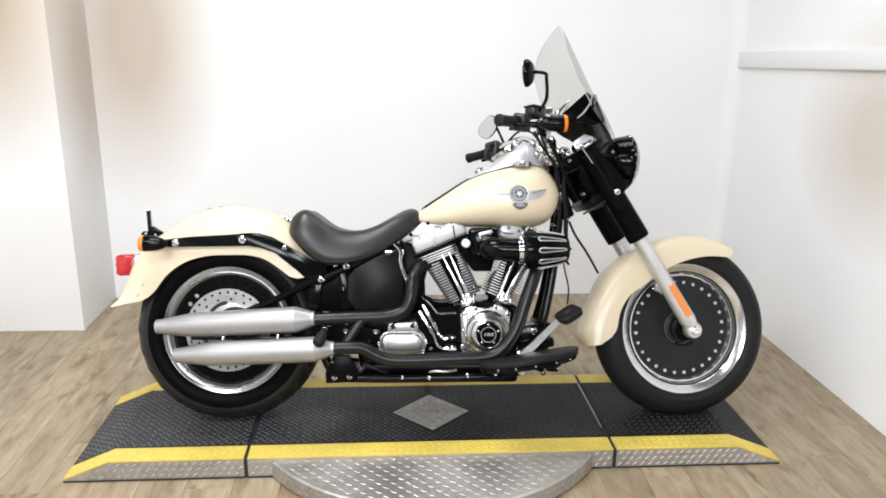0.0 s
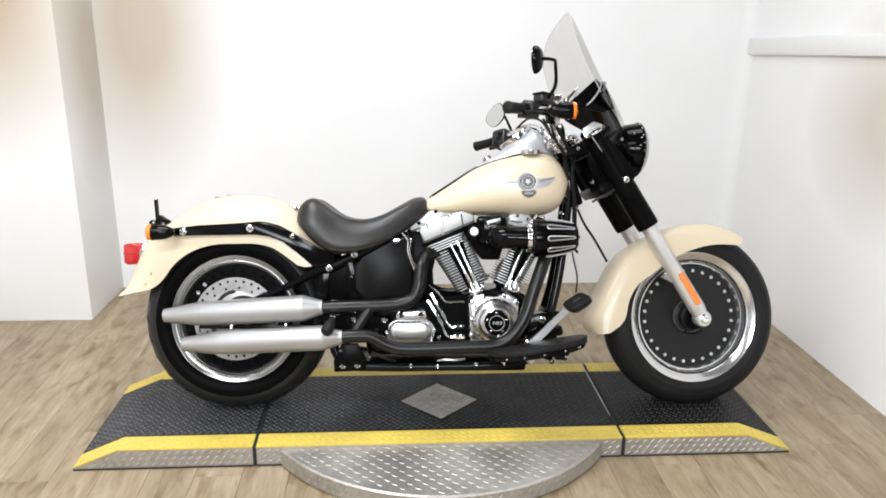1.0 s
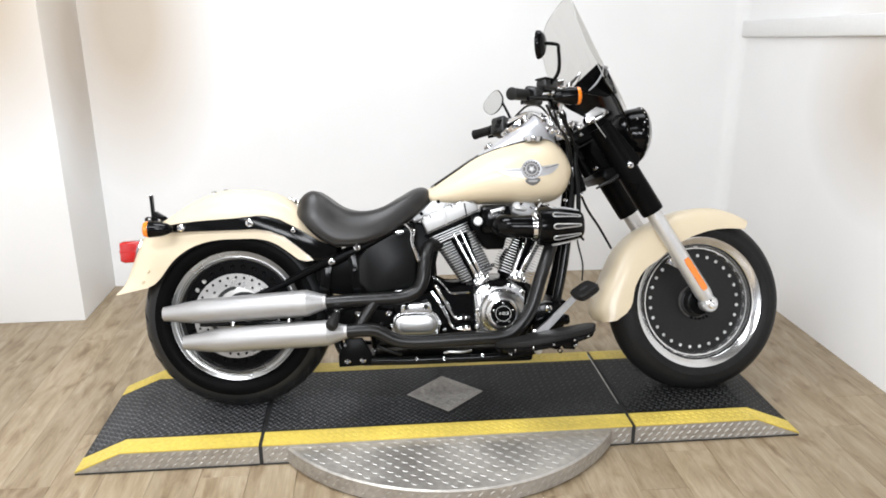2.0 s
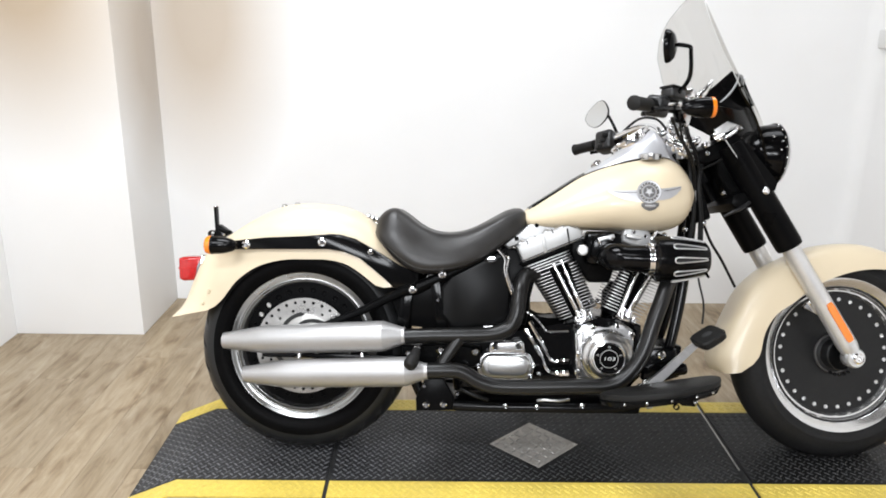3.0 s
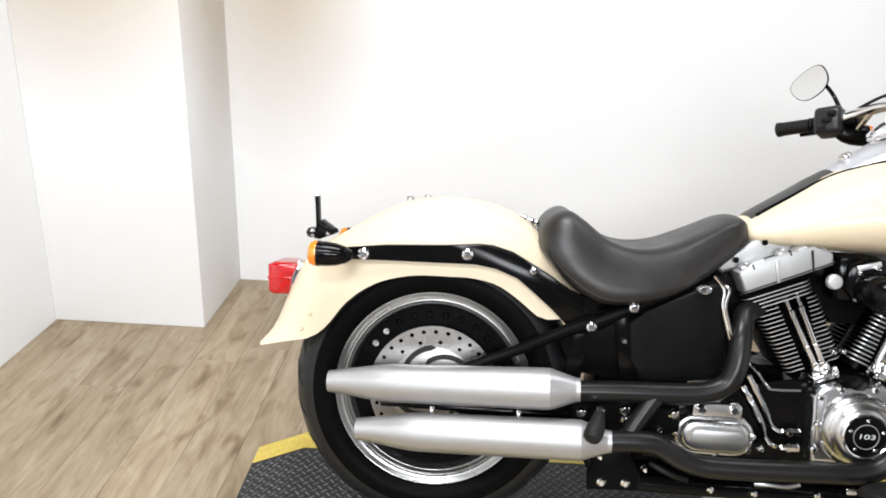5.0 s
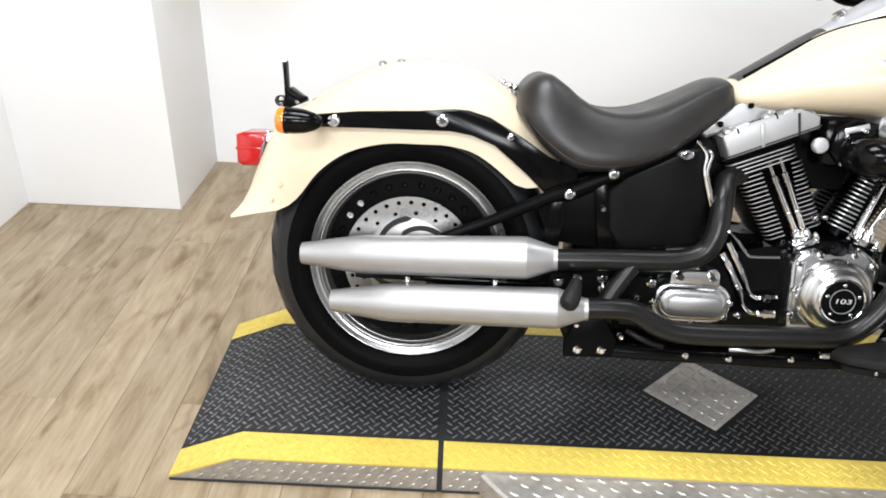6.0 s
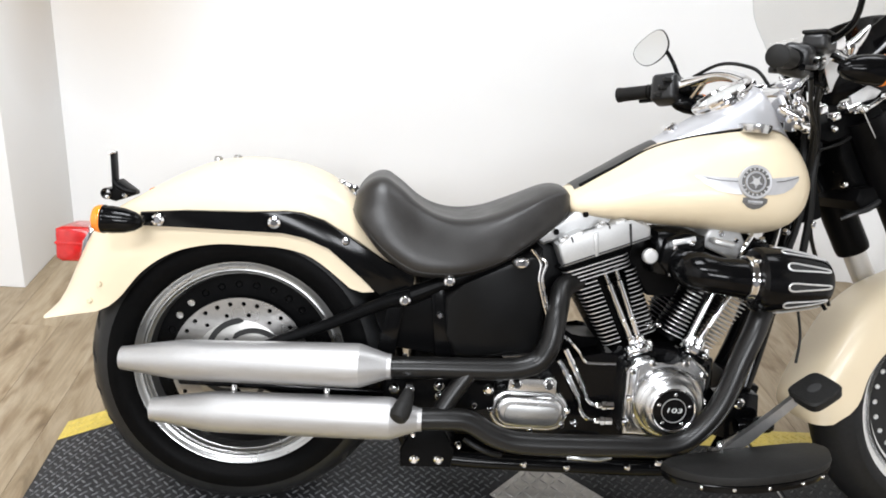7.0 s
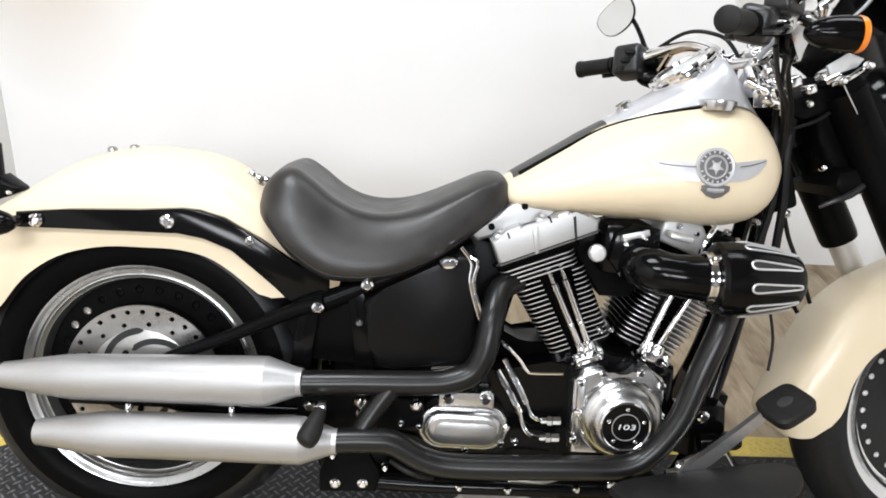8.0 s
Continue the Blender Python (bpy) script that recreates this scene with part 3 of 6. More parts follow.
def wheel(name, c, R, W, label, steer):
    """A bullet-hole disc wheel: tyre, polished rim, black holed disc, hub."""
    root = bp(name, lathe([(0.0, 0.46 * W), (0.028, 0.46 * W), (0.046 if steer else 0.052, 0.42 * W), (0.046 if steer else 0.052, -0.42 * W), (0.028, -0.46 * W), (0.0, -0.46 * W)], c, (0, -1, 0), 32), SATIN, None, label, steer)
    tyre = [(0.217, -0.36), (0.222, -0.42), (0.236, -0.474), (0.252, -0.50), (R - 0.056, -0.485), (R - 0.034, -0.43), (R - 0.015, -0.30), (R - 0.0035, -0.14), (R, 0.0)]
    if steer:
        tyre = [(0.231, -0.34), (0.236, -0.41), (0.247, -0.470), (0.262, -0.50)] + tyre[4:]
    tyre = [(p.x, p.z) for p in smooth_path([(r, 0, h) for r, h in tyre], 4)]
    prof = [(r, h * W) for r, h in tyre] + [(r, -h * W) for r, h in tyre[::-1][1:]]
    ty = bp("tyre", lathe(prof + [(0.205, 0.3 * W), (0.205, -0.3 * W)], c, (0, -1, 0), 96, close=True), SIDEWALL if steer else RUBBER, root, "black road tyre with light painted into its grey", steer)
    ty.data.materials.append(TREADRUB)
    hub = STEER @ Vector(c) if steer else Vector(c)
    for f in ty.data.polygons:
        d = f.center - hub
        f.material_index = 1 if math.hypot(d.x, d.z) > R - (0.054 if W > 0.17 else -1) else 0
    k = 1.075 if steer else 1.0
    side = [(0.186, -0.05 if steer else 0.10), (0.190, 0.22), (0.196, 0.34), (0.199, 0.345), (0.203, 0.375), (0.2065, 0.37), (0.2085, 0.395), (0.217, 0.405), (0.2205, 0.425), (0.2275, 0.43), (0.2295, 0.415), (0.228, 0.38), (0.216, 0.34)]
    if steer:
        side = [(0.1735, -0.05), (0.1770, 0.12), (0.1815, 0.20), (0.1850, 0.205), (0.1900, 0.28), (0.1945, 0.285), (0.2000, 0.36)] + side[5:]
    side = [(r * k, h) for r, h in side]
    prof = [(r, -h * W) for r, h in side[::-1]] + [(r, h * W) for r, h in side]
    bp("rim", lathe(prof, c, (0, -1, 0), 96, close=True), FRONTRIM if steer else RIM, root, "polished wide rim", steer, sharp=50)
    hole_r = 0.1695 if steer else 0.166
    deep = 0.04 if steer else 0.20
    d = holed_ring(Vector(c) + V(0, -deep * W, 0), 0.142, 0.188 if steer else 0.192, hole_r, 28, 0.0082, 0.008)
    bp("disc_rim", d, DISCBLACK if steer else SATIN, root, "black wheel disc with round holes", steer)
    face = lathe([(0.04, 0.40 * W), (0.056, 0.36 * W), (0.066, 0.22 * W), (0.090, deep * W - 0.004), (0.1425, deep * W + 0.004), (0.1425, deep * W - 0.004), (0.10, deep * W - 0.012), (0.05, deep * W - 0.014)], c, (0, -1, 0), 64)
    if steer:
        face.free()
        face = lathe([(0.044, 0.46 * W), (0.047, 0.44 * W), (0.047, 0.17 * W), (0.057, 0.155 * W), (0.060, 0.13 * W), (0.061, deep * W + 0.004), (0.1425, deep * W + 0.004), (0.1425, deep * W - 0.004), (0.10, deep * W - 0.012), (0.05, deep * W - 0.014)], c, (0, -1, 0), 64)
    bp("disc_face", face, DISCBLACK if steer else SATIN, root, "", steer)
    back = holed_ring(Vector(c) + V(0, 0.20 * W, 0), 0.09, 0.192, 0.166, 28, 0.0082, 0.008)
    bp("disc_rear", back, SATIN, root, "", steer)
    # Plugs added in the holes; bright ones stand in for light showing through.
    for k in range(28):
        a = 2 * math.pi * (k + 0.5) / 28
        o = Vector(c) + V(hole_r * math.cos(a), -deep * W, hole_r * math.sin(a))
        bp("hole_plug", lathe([(r * (0.8 if steer else 1.0), h) for r, h in ((0.0080, 0.0036), (0.0074, 0.0052), (0.0066, 0.0040), (0.0050, 0.0025), (0, 0.0020))], o, (0, -1, 0), 12), ALU if steer else DISC if k in (10, 11) else SATIN, root, "bright plug added for light through a wheel hole" if steer else "", steer)
    return root


def tyre_grooves(c, R, W, parent, steer):
    """Slanted tread grooves as thin strips laid over the tread, their shade put in as dark colour."""
    bm = bmesh.new()
    for k in range(26):
        for s in (-1, 1):
            a0 = 2 * math.pi * (k + (0.5 if s > 0 else 0)) / 26
            rows = []
            for u in (0, 0.25, 0.5, 0.75, 1.0):
                h = (0.16 + 0.31 * u) * s
                rr = interp(abs(h), [(0, R), (0.14, R - 0.0035), (0.30, R - 0.015), (0.43, R - 0.034), (0.485, R - 0.056)]) + 0.0024
                a = a0 + 0.20 * u
                wd = 0.008 * (1 - abs(u - 0.5)) + 0.002
                rows.append([Vector(c) + V(rr * math.cos(a + e * wd / rr), -h * W, rr * math.sin(a + e * wd / rr)) for e in (-1, 1)])
            loft(rows, bm, caps=False, closed=False)
    ob = bp("tread_groove_pattern", bm, GAP, parent, "", steer)
    ob["kind"] = "stuff"
    return ob


rear_wheel = wheel("rear_wheel", AXLE_R, 0.329, 0.200, "black disc wheel with polished rim", False)
front_wheel = wheel("front_wheel", AXLE_F, 0.327, 0.140, "black disc wheel with polished rim", True)
tyre_grooves(AXLE_R, 0.329, 0.200, rear_wheel, False)

# rear brake disc
disc_c = AXLE_R + V(0, -0.082, 0)
bp("brake_disc", holed_ring(disc_c, 0.118, 0.146, 0.133, 30, 0.0048, 0.005), DISC, rear_wheel, "drilled steel brake disc")
bm = holed_ring(disc_c, 0.098, 0.118, 0.110, 15, 0.0046, 0.005)
bp("brake_disc_band", bm, DISC, rear_wheel)
bp("brake_carrier", lathe([(0.050, -0.003), (0.050, 0.0030), (0.0975, 0.0030), (0.0990, 0.0020), (0.0990, -0.003)], disc_c, (0, -1, 0), 72), CARRIER, rear_wheel, "satin silver disc carrier")
for k in range(5):
    # curved dark strip as slot shade, from near the hub to the disc band
    rows = []
    for u in range(17):
        e = u / 16
        a = radians(109 + 72 * k - 92 * e)
        r = 0.061 + 0.036 * math.sin(e * 1.45) / math.sin(1.45)
        w = 0.0062 * math.sqrt(max(0.03, 1 - max(0, 2 * abs(e - 0.5) - 0.86) ** 2 / 0.0196))
        rows.append([disc_c + V(q * math.cos(a), y, q * math.sin(a)) for q, y in ((r - w, -0.0036), (r + w, -0.0036), (r + w, -0.002), (r - w, -0.002))])
    bp("carrier_slot_shade", loft(rows), GAP, rear_wheel, "curved dark strip drawn as slot shade")
    a = radians(50 + 72 * k)
    bolts([disc_c + V(0.060 * math.cos(a), -0.0045, 0.060 * math.sin(a))], rear_wheel, 0.0062, 0.003, SATIN)
bp("brake_carrier_hub", lathe([(0, 0.012), (0.030, 0.012), (0.034, 0.008), (0.050, 0.0042), (0.052, -0.003), (0.03, -0.004)], disc_c, (0, -1, 0), 36), CARRIER, rear_wheel)


# ---- fenders ----
def fender(c, low, top, half, name, steer, label, n=34, thick=0.004):
    """A mudguard: low-edge and crown radii about the wheel's centre by angle, with full rounded sides."""
    lo, tp = smooth_table(low), smooth_table(top)
    a0, a1 = low[0][0], low[-1][0]
    rings = []
    for i in range(n + 1):
        a = a0 + (a1 - a0) * i / n
        rl, rt = interp(a, lo), interp(a, tp)
        row = []
        for k in range(21):
            ph = math.pi * k / 20
            y = -math.copysign(abs(math.cos(ph)) ** 0.50, math.cos(ph)) * half
            r = rl + (rt - rl) * math.sin(ph) ** 0.80
            row.append(Vector(c) + V(r * math.cos(radians(a)), y, r * math.sin(radians(a))))
        rings.append(row)
    bm = loft(rings, caps=False, closed=False)
    bmesh.ops.recalc_face_normals(bm, faces=bm.faces)
    bmesh.ops.solidify(bm, geom=bm.faces[:], thickness=thick)
    return bp(name, bm, CREAM, None, label, steer, sharp=60)


rear_fender = fender(AXLE_R, [(33, 0.350), (35, 0.330), (37.5, 0.303), (41, 0.292), (49, 0.287), (63, 0.285), (73, 0.277), (88, 0.266), (107, 0.271), (120, 0.277), (135, 0.279), (149, 0.278), (158, 0.297), (163, 0.340), (167.5, 0.396)],
                     [(33, 0.392), (45, 0.412), (60, 0.428), (68, 0.438), (76, 0.440), (84, 0.436), (94, 0.434), (104, 0.426), (113, 0.416), (123, 0.410), (131, 0.415), (138, 0.416), (148, 0.402), (157, 0.394), (163, 0.396), (167.5, 0.408)],
                     0.122, "rear_fender", False, "cream painted rear fender with flared tail")
front_fender = fender(AXLE_F, [(58, 0.309), (66, 0.291), (82, 0.264), (95, 0.247), (106, 0.238), (118, 0.232), (136, 0.232), (150, 0.252), (165, 0.264), (178, 0.268), (185, 0.290), (189, 0.332)],
                      [(58, 0.352), (66, 0.352), (79, 0.349), (100, 0.338), (119, 0.334), (131, 0.344), (147, 0.354), (160, 0.357), (172, 0.372), (180, 0.388), (185, 0.392), (189, 0.378)],
                      0.088, "front_fender", True, "cream painted front fender")

# ---- fuel tank ----
TANK_TOP = smooth_table([(0.668, 0.745), (0.680, 0.756), (0.769, 0.815), (0.839, 0.860), (0.919, 0.898), (1.006, 0.924), (1.075, 0.926), (1.121, 0.908), (1.153, 0.868), (1.168, 0.815)])
TANK_LOW = smooth_table([(0.668, 0.710), (0.678, 0.700), (0.700, 0.695), (0.760, 0.692), (0.825, 0.692), (0.931, 0.690), (1.039, 0.686), (1.100, 0.696), (1.135, 0.718), (1.155, 0.756), (1.168, 0.805)])
TANK_W = smooth_table([(0.668, 0.070), (0.678, 0.085), (0.72, 0.106), (0.80, 0.136), (0.90, 0.166), (1.00, 0.182), (1.08, 0.180), (1.13, 0.160), (1.155, 0.130), (1.168, 0.095)])
rings = []
for i in range(61):
    k = i / 60
    x = 0.668 + 0.500 * (0.5 - 0.5 * math.cos(math.pi * k))
    zt, zl, w = interp(x, TANK_TOP), interp(x, TANK_LOW), interp(x, TANK_W)
    zc, h = (zt + zl) / 2, max((zt - zl) / 2, 0.003)
    row = []
    for j in range(40):
        a = 2 * math.pi * j / 40
        cs, sn = math.cos(a), math.sin(a)
        up = sn > 0
        y = math.copysign(abs(cs) ** (0.80 if up else 0.62), cs) * w * (1.0 - 0.10 * max(0, sn))
        z = zc - 0.18 * h + math.copysign(abs(sn) ** (0.92 if up else 0.72), sn) * h * (1.18 if up else 0.82)
        row.append(V(x, y, z))
    rings.append(row)
tank = bp("fuel_tank", loft(rings), CREAM, None, "cream teardrop fuel tank with a winged badge", sharp=60)

# ---- seat ----
SEAT_TOP = smooth_table([(0.214, 0.680), (0.222, 0.718), (0.246, 0.746), (0.276, 0.754), (0.306, 0.736), (0.350, 0.702), (0.395, 0.682), (0.450, 0.678), (0.503, 0.692), (0.566, 0.724), (0.618, 0.751), (0.650, 0.757), (0.668, 0.748), (0.678, 0.728)])
SEAT_LOW = smooth_table([(0.214, 0.676), (0.225, 0.656), (0.245, 0.634), (0.284, 0.594), (0.336, 0.563), (0.387, 0.558), (0.469, 0.570), (0.549, 0.604), (0.607, 0.646), (0.650, 0.682), (0.678, 0.712)])
SEAT_W = smooth_table([(0.214, 0.090), (0.224, 0.130), (0.25, 0.160), (0.30, 0.176), (0.38, 0.180), (0.46, 0.172), (0.54, 0.148), (0.62, 0.114), (0.660, 0.090), (0.678, 0.055)])
# half section, from the underside round the side to the welt and across the scoop
SIDE = [(p.x, p.z) for p in smooth_path([(0.45, 0, 0.0), (0.80, 0, 0.0), (0.93, 0, 0.04), (0.995, 0, 0.16), (0.99, 0, 0.34), (0.93, 0, 0.56), (0.84, 0, 0.76), (0.755, 0, 0.90), (0.69, 0, 0.965), (0.63, 0, 0.990), (0.57, 0, 0.994), (0.50, 0, 0.985), (0.42, 0, 0.972), (0.25, 0, 0.962), (0.0, 0, 0.960)], 3)]
rings = []
for i in range(65):
    k = i / 64
    x = 0.214 + 0.464 * (0.5 - 0.5 * math.cos(math.pi * k))
    zt, zl, w = interp(x, SEAT_TOP), interp(x, SEAT_LOW), interp(x, SEAT_W)
    soft = interp(x, [(0.214, 0.8), (0.26, 0.5), (0.32, 0.0), (0.46, 0.0), (0.60, 1.0)])
    half = []
    for n, (u, v) in enumerate(SIDE):
        if n > 18:
            v += soft * (0.76 + 0.24 * math.sqrt(max(0, 1 - (u / 0.84) ** 2)) - v)
        half.append((u * w, zl + (zt - zl) * v))
    rings.append([V(x, y, z) for y, z in half] + [V(x, -y, z) for y, z in half[::-1][1:]])
seat = bp("seat", loft(rings), LEATHER, None, "black vinyl solo seat, deeply scooped", sharp=70)
# stitched seams along both sides of the cover
for side in (-1, 1):
    for level, first, last in ((0.10, 5, 61),):
        n = min(range(6, 24), key=lambda j: abs(SIDE[j][1] - level) + (0 if SIDE[j][0] > 0.7 else 1))
        run = [V(r[n].x, side * abs(r[n].y) + side * 0.0002, r[n].z) for r in rings[first:last:3]]
        bp("seam", tube(run, 0.0009, 6, 2), LEATHER, seat, "stitched seam")


# ---- fender struts, lamps and tail ----
STRUT = [(-0.200, 0.645), (-0.114, 0.655), (0.011, 0.662), (0.085, 0.669), (0.115, 0.668), (0.160, 0.656), (0.219, 0.624), (0.290, 0.575), (0.350, 0.560), (0.350, 0.508), (0.282, 0.506), (0.215, 0.571), (0.173, 0.599), (0.126, 0.621), (0.080, 0.628), (-0.115, 0.621), (-0.200, 0.618)]
for s in (-1, 1):
    y0, y1 = sorted((s * 0.119, s * 0.136))
    st = bp("fender_strut", prism(STRUT, y0, y1, 0.004), BLACK, None, "gloss black fender strut")
    bolts([V(x, s * 0.136, z) for x, z in ((-0.164, 0.633), (0.062, 0.645))], st, 0.0130, 0.009, axis=(0, s, 0))
    bolts([V(0.206, s * 0.135, 0.617)], st, 0.0085, 0.006, axis=(0, s, 0))
    # bullet turn signal
    sig = bp("turn_signal", lathe([(0, 0.048), (0.010, 0.044), (0.018, 0.032), (0.024, 0.012), (0.0265, -0.010), (0.0265, -0.032), (0.0, -0.032)], (-0.228, s * 0.172, 0.632), (1, 0, 0), 28), BLACK, None, "black bullet turn signal with amber lens")
    bp("lens", lathe([(0.0266, 0.004), (0.0276, 0.001), (0.0270, -0.006), (0.0235, -0.013), (0.014, -0.0175), (0, -0.019)], (-0.259, s * 0.172, 0.632), (1, 0, 0), 28), AMBER, sig, "amber lens")
    bp("bezel", lathe([(0.0272, -0.003), (0.0280, 0.0), (0.0272, 0.003)], (-0.254, s * 0.172, 0.632), (1, 0, 0), 28), BLACK, sig)
    bp("stalk", tube([(-0.212, s * 0.165, 0.632), (-0.200, s * 0.150, 0.632), (-0.190, s * 0.130, 0.632)], [0.012, 0.009, 0.009], 10, 4), BLACK, sig)

tail = bp("tail_lamp", prism([(-0.400, 0.583), (-0.398, 0.521), (-0.385, 0.514), (-0.348, 0.516), (-0.332, 0.555), (-0.326, 0.590), (-0.385, 0.589)], -0.050, 0.050, 0.010, 3), RED, None, "red tail lamp")
bp("bezel", prism([(-0.352, 0.512), (-0.337, 0.512), (-0.316, 0.575), (-0.316, 0.596), (-0.330, 0.596), (-0.334, 0.560)], -0.053, 0.053, 0.006), CHROME, tail, "chrome lamp bezel")
for zr in (0.554,):
    bp("ridge", prism([(-0.396, zr + 0.004), (-0.4000, zr), (-0.396, zr - 0.004), (-0.342, zr - 0.003), (-0.342, zr + 0.003)], -0.0510, 0.0510, 0.001), RED, tail)
plate_holder = bp("plate_holder", box((-0.298, 0.01, 0.698), (0.007, 0.030, 0.100), Matrix.Rotation(radians(-4), 3, "Y"), 0.002), SATIN, None, "black number plate holder")
bp("bracket", prism([(-0.314, 0.650), (-0.290, 0.644), (-0.252, 0.660), (-0.254, 0.667), (-0.288, 0.690), (-0.296, 0.658), (-0.312, 0.660)], -0.010, 0.034, 0.003), SATIN, plate_holder)
bolts([V(-0.305, -0.012, 0.655), V(-0.270, -0.012, 0.660), V(-0.304, 0.015, 0.735)], plate_holder, 0.006, 0.008, CHROME)
bp("arm", tube([(-0.296, -0.008, 0.690), (-0.284, -0.010, 0.676), (-0.262, -0.010, 0.668), (-0.246, -0.010, 0.668)], [0.004, 0.006, 0.006, 0.004], 8, 4), SATIN, plate_holder)
bp("hook", box((-0.302, 0.0, 0.746), (0.014, 0.012, 0.006), Matrix.Rotation(radians(-18), 3, "Y"), 0.002), CHROME, plate_holder)
bp("pivot", lathe([(0.010, -0.016), (0.012, -0.014), (0.012, 0.014), (0.010, 0.016)], (-0.308, 0.0, 0.660), (0, 1, 0), 16), BLACK, plate_holder)
bolts([V(-0.081, 0.0, 0.751), V(-0.040, 0.0, 0.757)], rear_fender, 0.009, 0.006, DISC, (0, 0, 1), "screw")
bolts([V(-0.282, -0.1225, 0.490), V(-0.300, -0.1225, 0.455)], rear_fender, 0.006, 0.003, CREAM, (-0.1, -1, 0.1), "rivet")
bolts([V(0.112, 0.0, 0.746)], rear_fender, 0.007, 0.005, DISC, (0, 0, 1), "screw")
bracket = bp("seat_bracket", box((0.205, 0.0, 0.705), (0.04, 0.03, 0.012), Matrix.Rotation(radians(35), 3, "Y"), 0.003), CHROME, None, "chrome seat bracket")
bolts([V(0.184, -0.012, 0.722), V(0.198, -0.022, 0.716), V(0.210, -0.012, 0.712)], bracket, 0.010, 0.008, CHROME, (-0.5, -0.3, 0.8), "thumb_screw")

# ---- frame ----
frame_rails = bp("frame", box((0.46, 0, 0.42), (0.20, 0.22, 0.24), bevel=0.02), SATIN, None, "black steel frame")
for s in (-1, 1):
    bp("seat_tube", tube([(0.300, s * 0.130, 0.500), (0.340, s * 0.132, 0.512), (0.420, s * 0.130, 0.548), (0.520, s * 0.120, 0.590), (0.600, s * 0.090, 0.620)], [0.018, 0.020, 0.016, 0.012, 0.012], 12), SATIN, frame_rails)
    bp("lower_rail", tube([(0.330, s * 0.130, 0.330), (0.355, s * 0.140, 0.215), (0.420, s * 0.145, 0.172), (0.700, s * 0.145, 0.166), (0.980, s * 0.140, 0.176), (1.065, s * 0.110, 0.230), (1.110, s * 0.070, 0.330), (1.150, s * 0.050, 0.500), (1.178, s * 0.035, 0.720), (1.185, s * 0.03, 0.840)], 0.0165, 14), BLACK, frame_rails, "black frame tube")
    bp("swingarm_tube", tube([(0.020, s * 0.135, 0.365), (0.083, s * 0.134, 0.400), (0.177, s * 0.134, 0.440), (0.294, s * 0.142, 0.498), (0.345, s * 0.150, 0.515)], [0.011, 0.012, 0.012, 0.014, 0.016], 12), SATIN, frame_rails, "black swingarm tube")
    bp("swingarm_lower", tube([(0.0, s * 0.130, 0.325), (0.16, s * 0.130, 0.290), (0.36, s * 0.130, 0.285)], 0.019, 12), BLACK, frame_rails)
bolts([V(0.334, -0.160, 0.509), V(0.420, -0.162, 0.556)], frame_rails, 0.0115, 0.008)
bp("side_plate", prism([(0.270, 0.470), (0.300, 0.515), (0.350, 0.530), (0.440, 0.560), (0.430, 0.500), (0.440, 0.385), (0.300, 0.400)], -0.128, -0.098, 0.010), SATIN, frame_rails)
bp("web", prism([(0.300, 0.500), (0.335, 0.505), (0.322, 0.390), (0.285, 0.390)], -0.142, -0.134, 0.003), BLACK, frame_rails)
bp("web", prism([(0.385, 0.535), (0.412, 0.545), (0.440, 0.390), (0.405, 0.390)], -0.144, -0.134, 0.003), BLACK, frame_rails)
bp("axle_cover", lathe([(0, 0.020), (0.016, 0.019), (0.020, 0.012), (0.022, 0)], (0.0, -0.135, 0.326), (0, -1, 0), 20), CHROME, frame_rails)
bp("neck", tube([HEAD - RAKE * 0.10, HEAD + RAKE * 0.05], 0.034, 20, smooth=False), BLACK, frame_rails, "black steering neck")
bp("backbone", tube([(1.165, 0, 0.870), (1.05, 0, 0.840), (0.85, 0, 0.770), (0.66, 0, 0.690)], 0.030, 14), BLACK, frame_rails)
mount = bp("lower_bracket", prism([(0.350, 0.152), (0.457, 0.156), (0.462, 0.195), (0.430, 0.250), (0.375, 0.250), (0.348, 0.190)], -0.166, -0.150, 0.005), SATIN, frame_rails, "black bracket plate")
bolts([V(0.379, -0.166, 0.172), V(0.430, -0.166, 0.174)], mount, 0.0105, 0.008)
bp("skid_plate", box((0.72, 0, 0.160), (0.60, 0.24, 0.035), bevel=0.012), SATIN, frame_rails)

# jiffy stand on the far side
stand = bp("side_stand", tube([(0.700, 0.13, 0.170), (0.705, 0.22, 0.130), (0.715, 0.33, 0.092)], 0.012, 10), BLACK, None, "black side stand")
bp("foot", box((0.722, 0.340, 0.0905), (0.07, 0.035, 0.006), Matrix.Rotation(radians(14.5), 3, "X"), 0.002), BLACK, stand)

# oil tank and side cover
oil_tank = bp("oil_tank", prism([(0.408, 0.522), (0.450, 0.548), (0.560, 0.606), (0.608, 0.634), (0.618, 0.560), (0.628, 0.440), (0.610, 0.408), (0.470, 0.388), (0.440, 0.392), (0.425, 0.440)], -0.150, 0.150, 0.016, 4), TANKBLACK, None, "satin black oil tank")
bp("filler_cap", lathe([(0, 0.018), (0.012, 0.017), (0.018, 0.010), (0.020, 0.0), (0.018, -0.004)], (0.563, -0.150, 0.603), (0, -1, 0.1), 20, squash=(1.0, 0.62), turn=(V(1, 0, 0.1), V(0, 0, 1), V(0, -1, 0))), CHROME, oil_tank, "chrome cap")
bp("strap", tube([(0.545, -0.153, 0.402), (0.60, -0.155, 0.408)], 0.004, 8, smooth=False), CHROME, oil_tank)
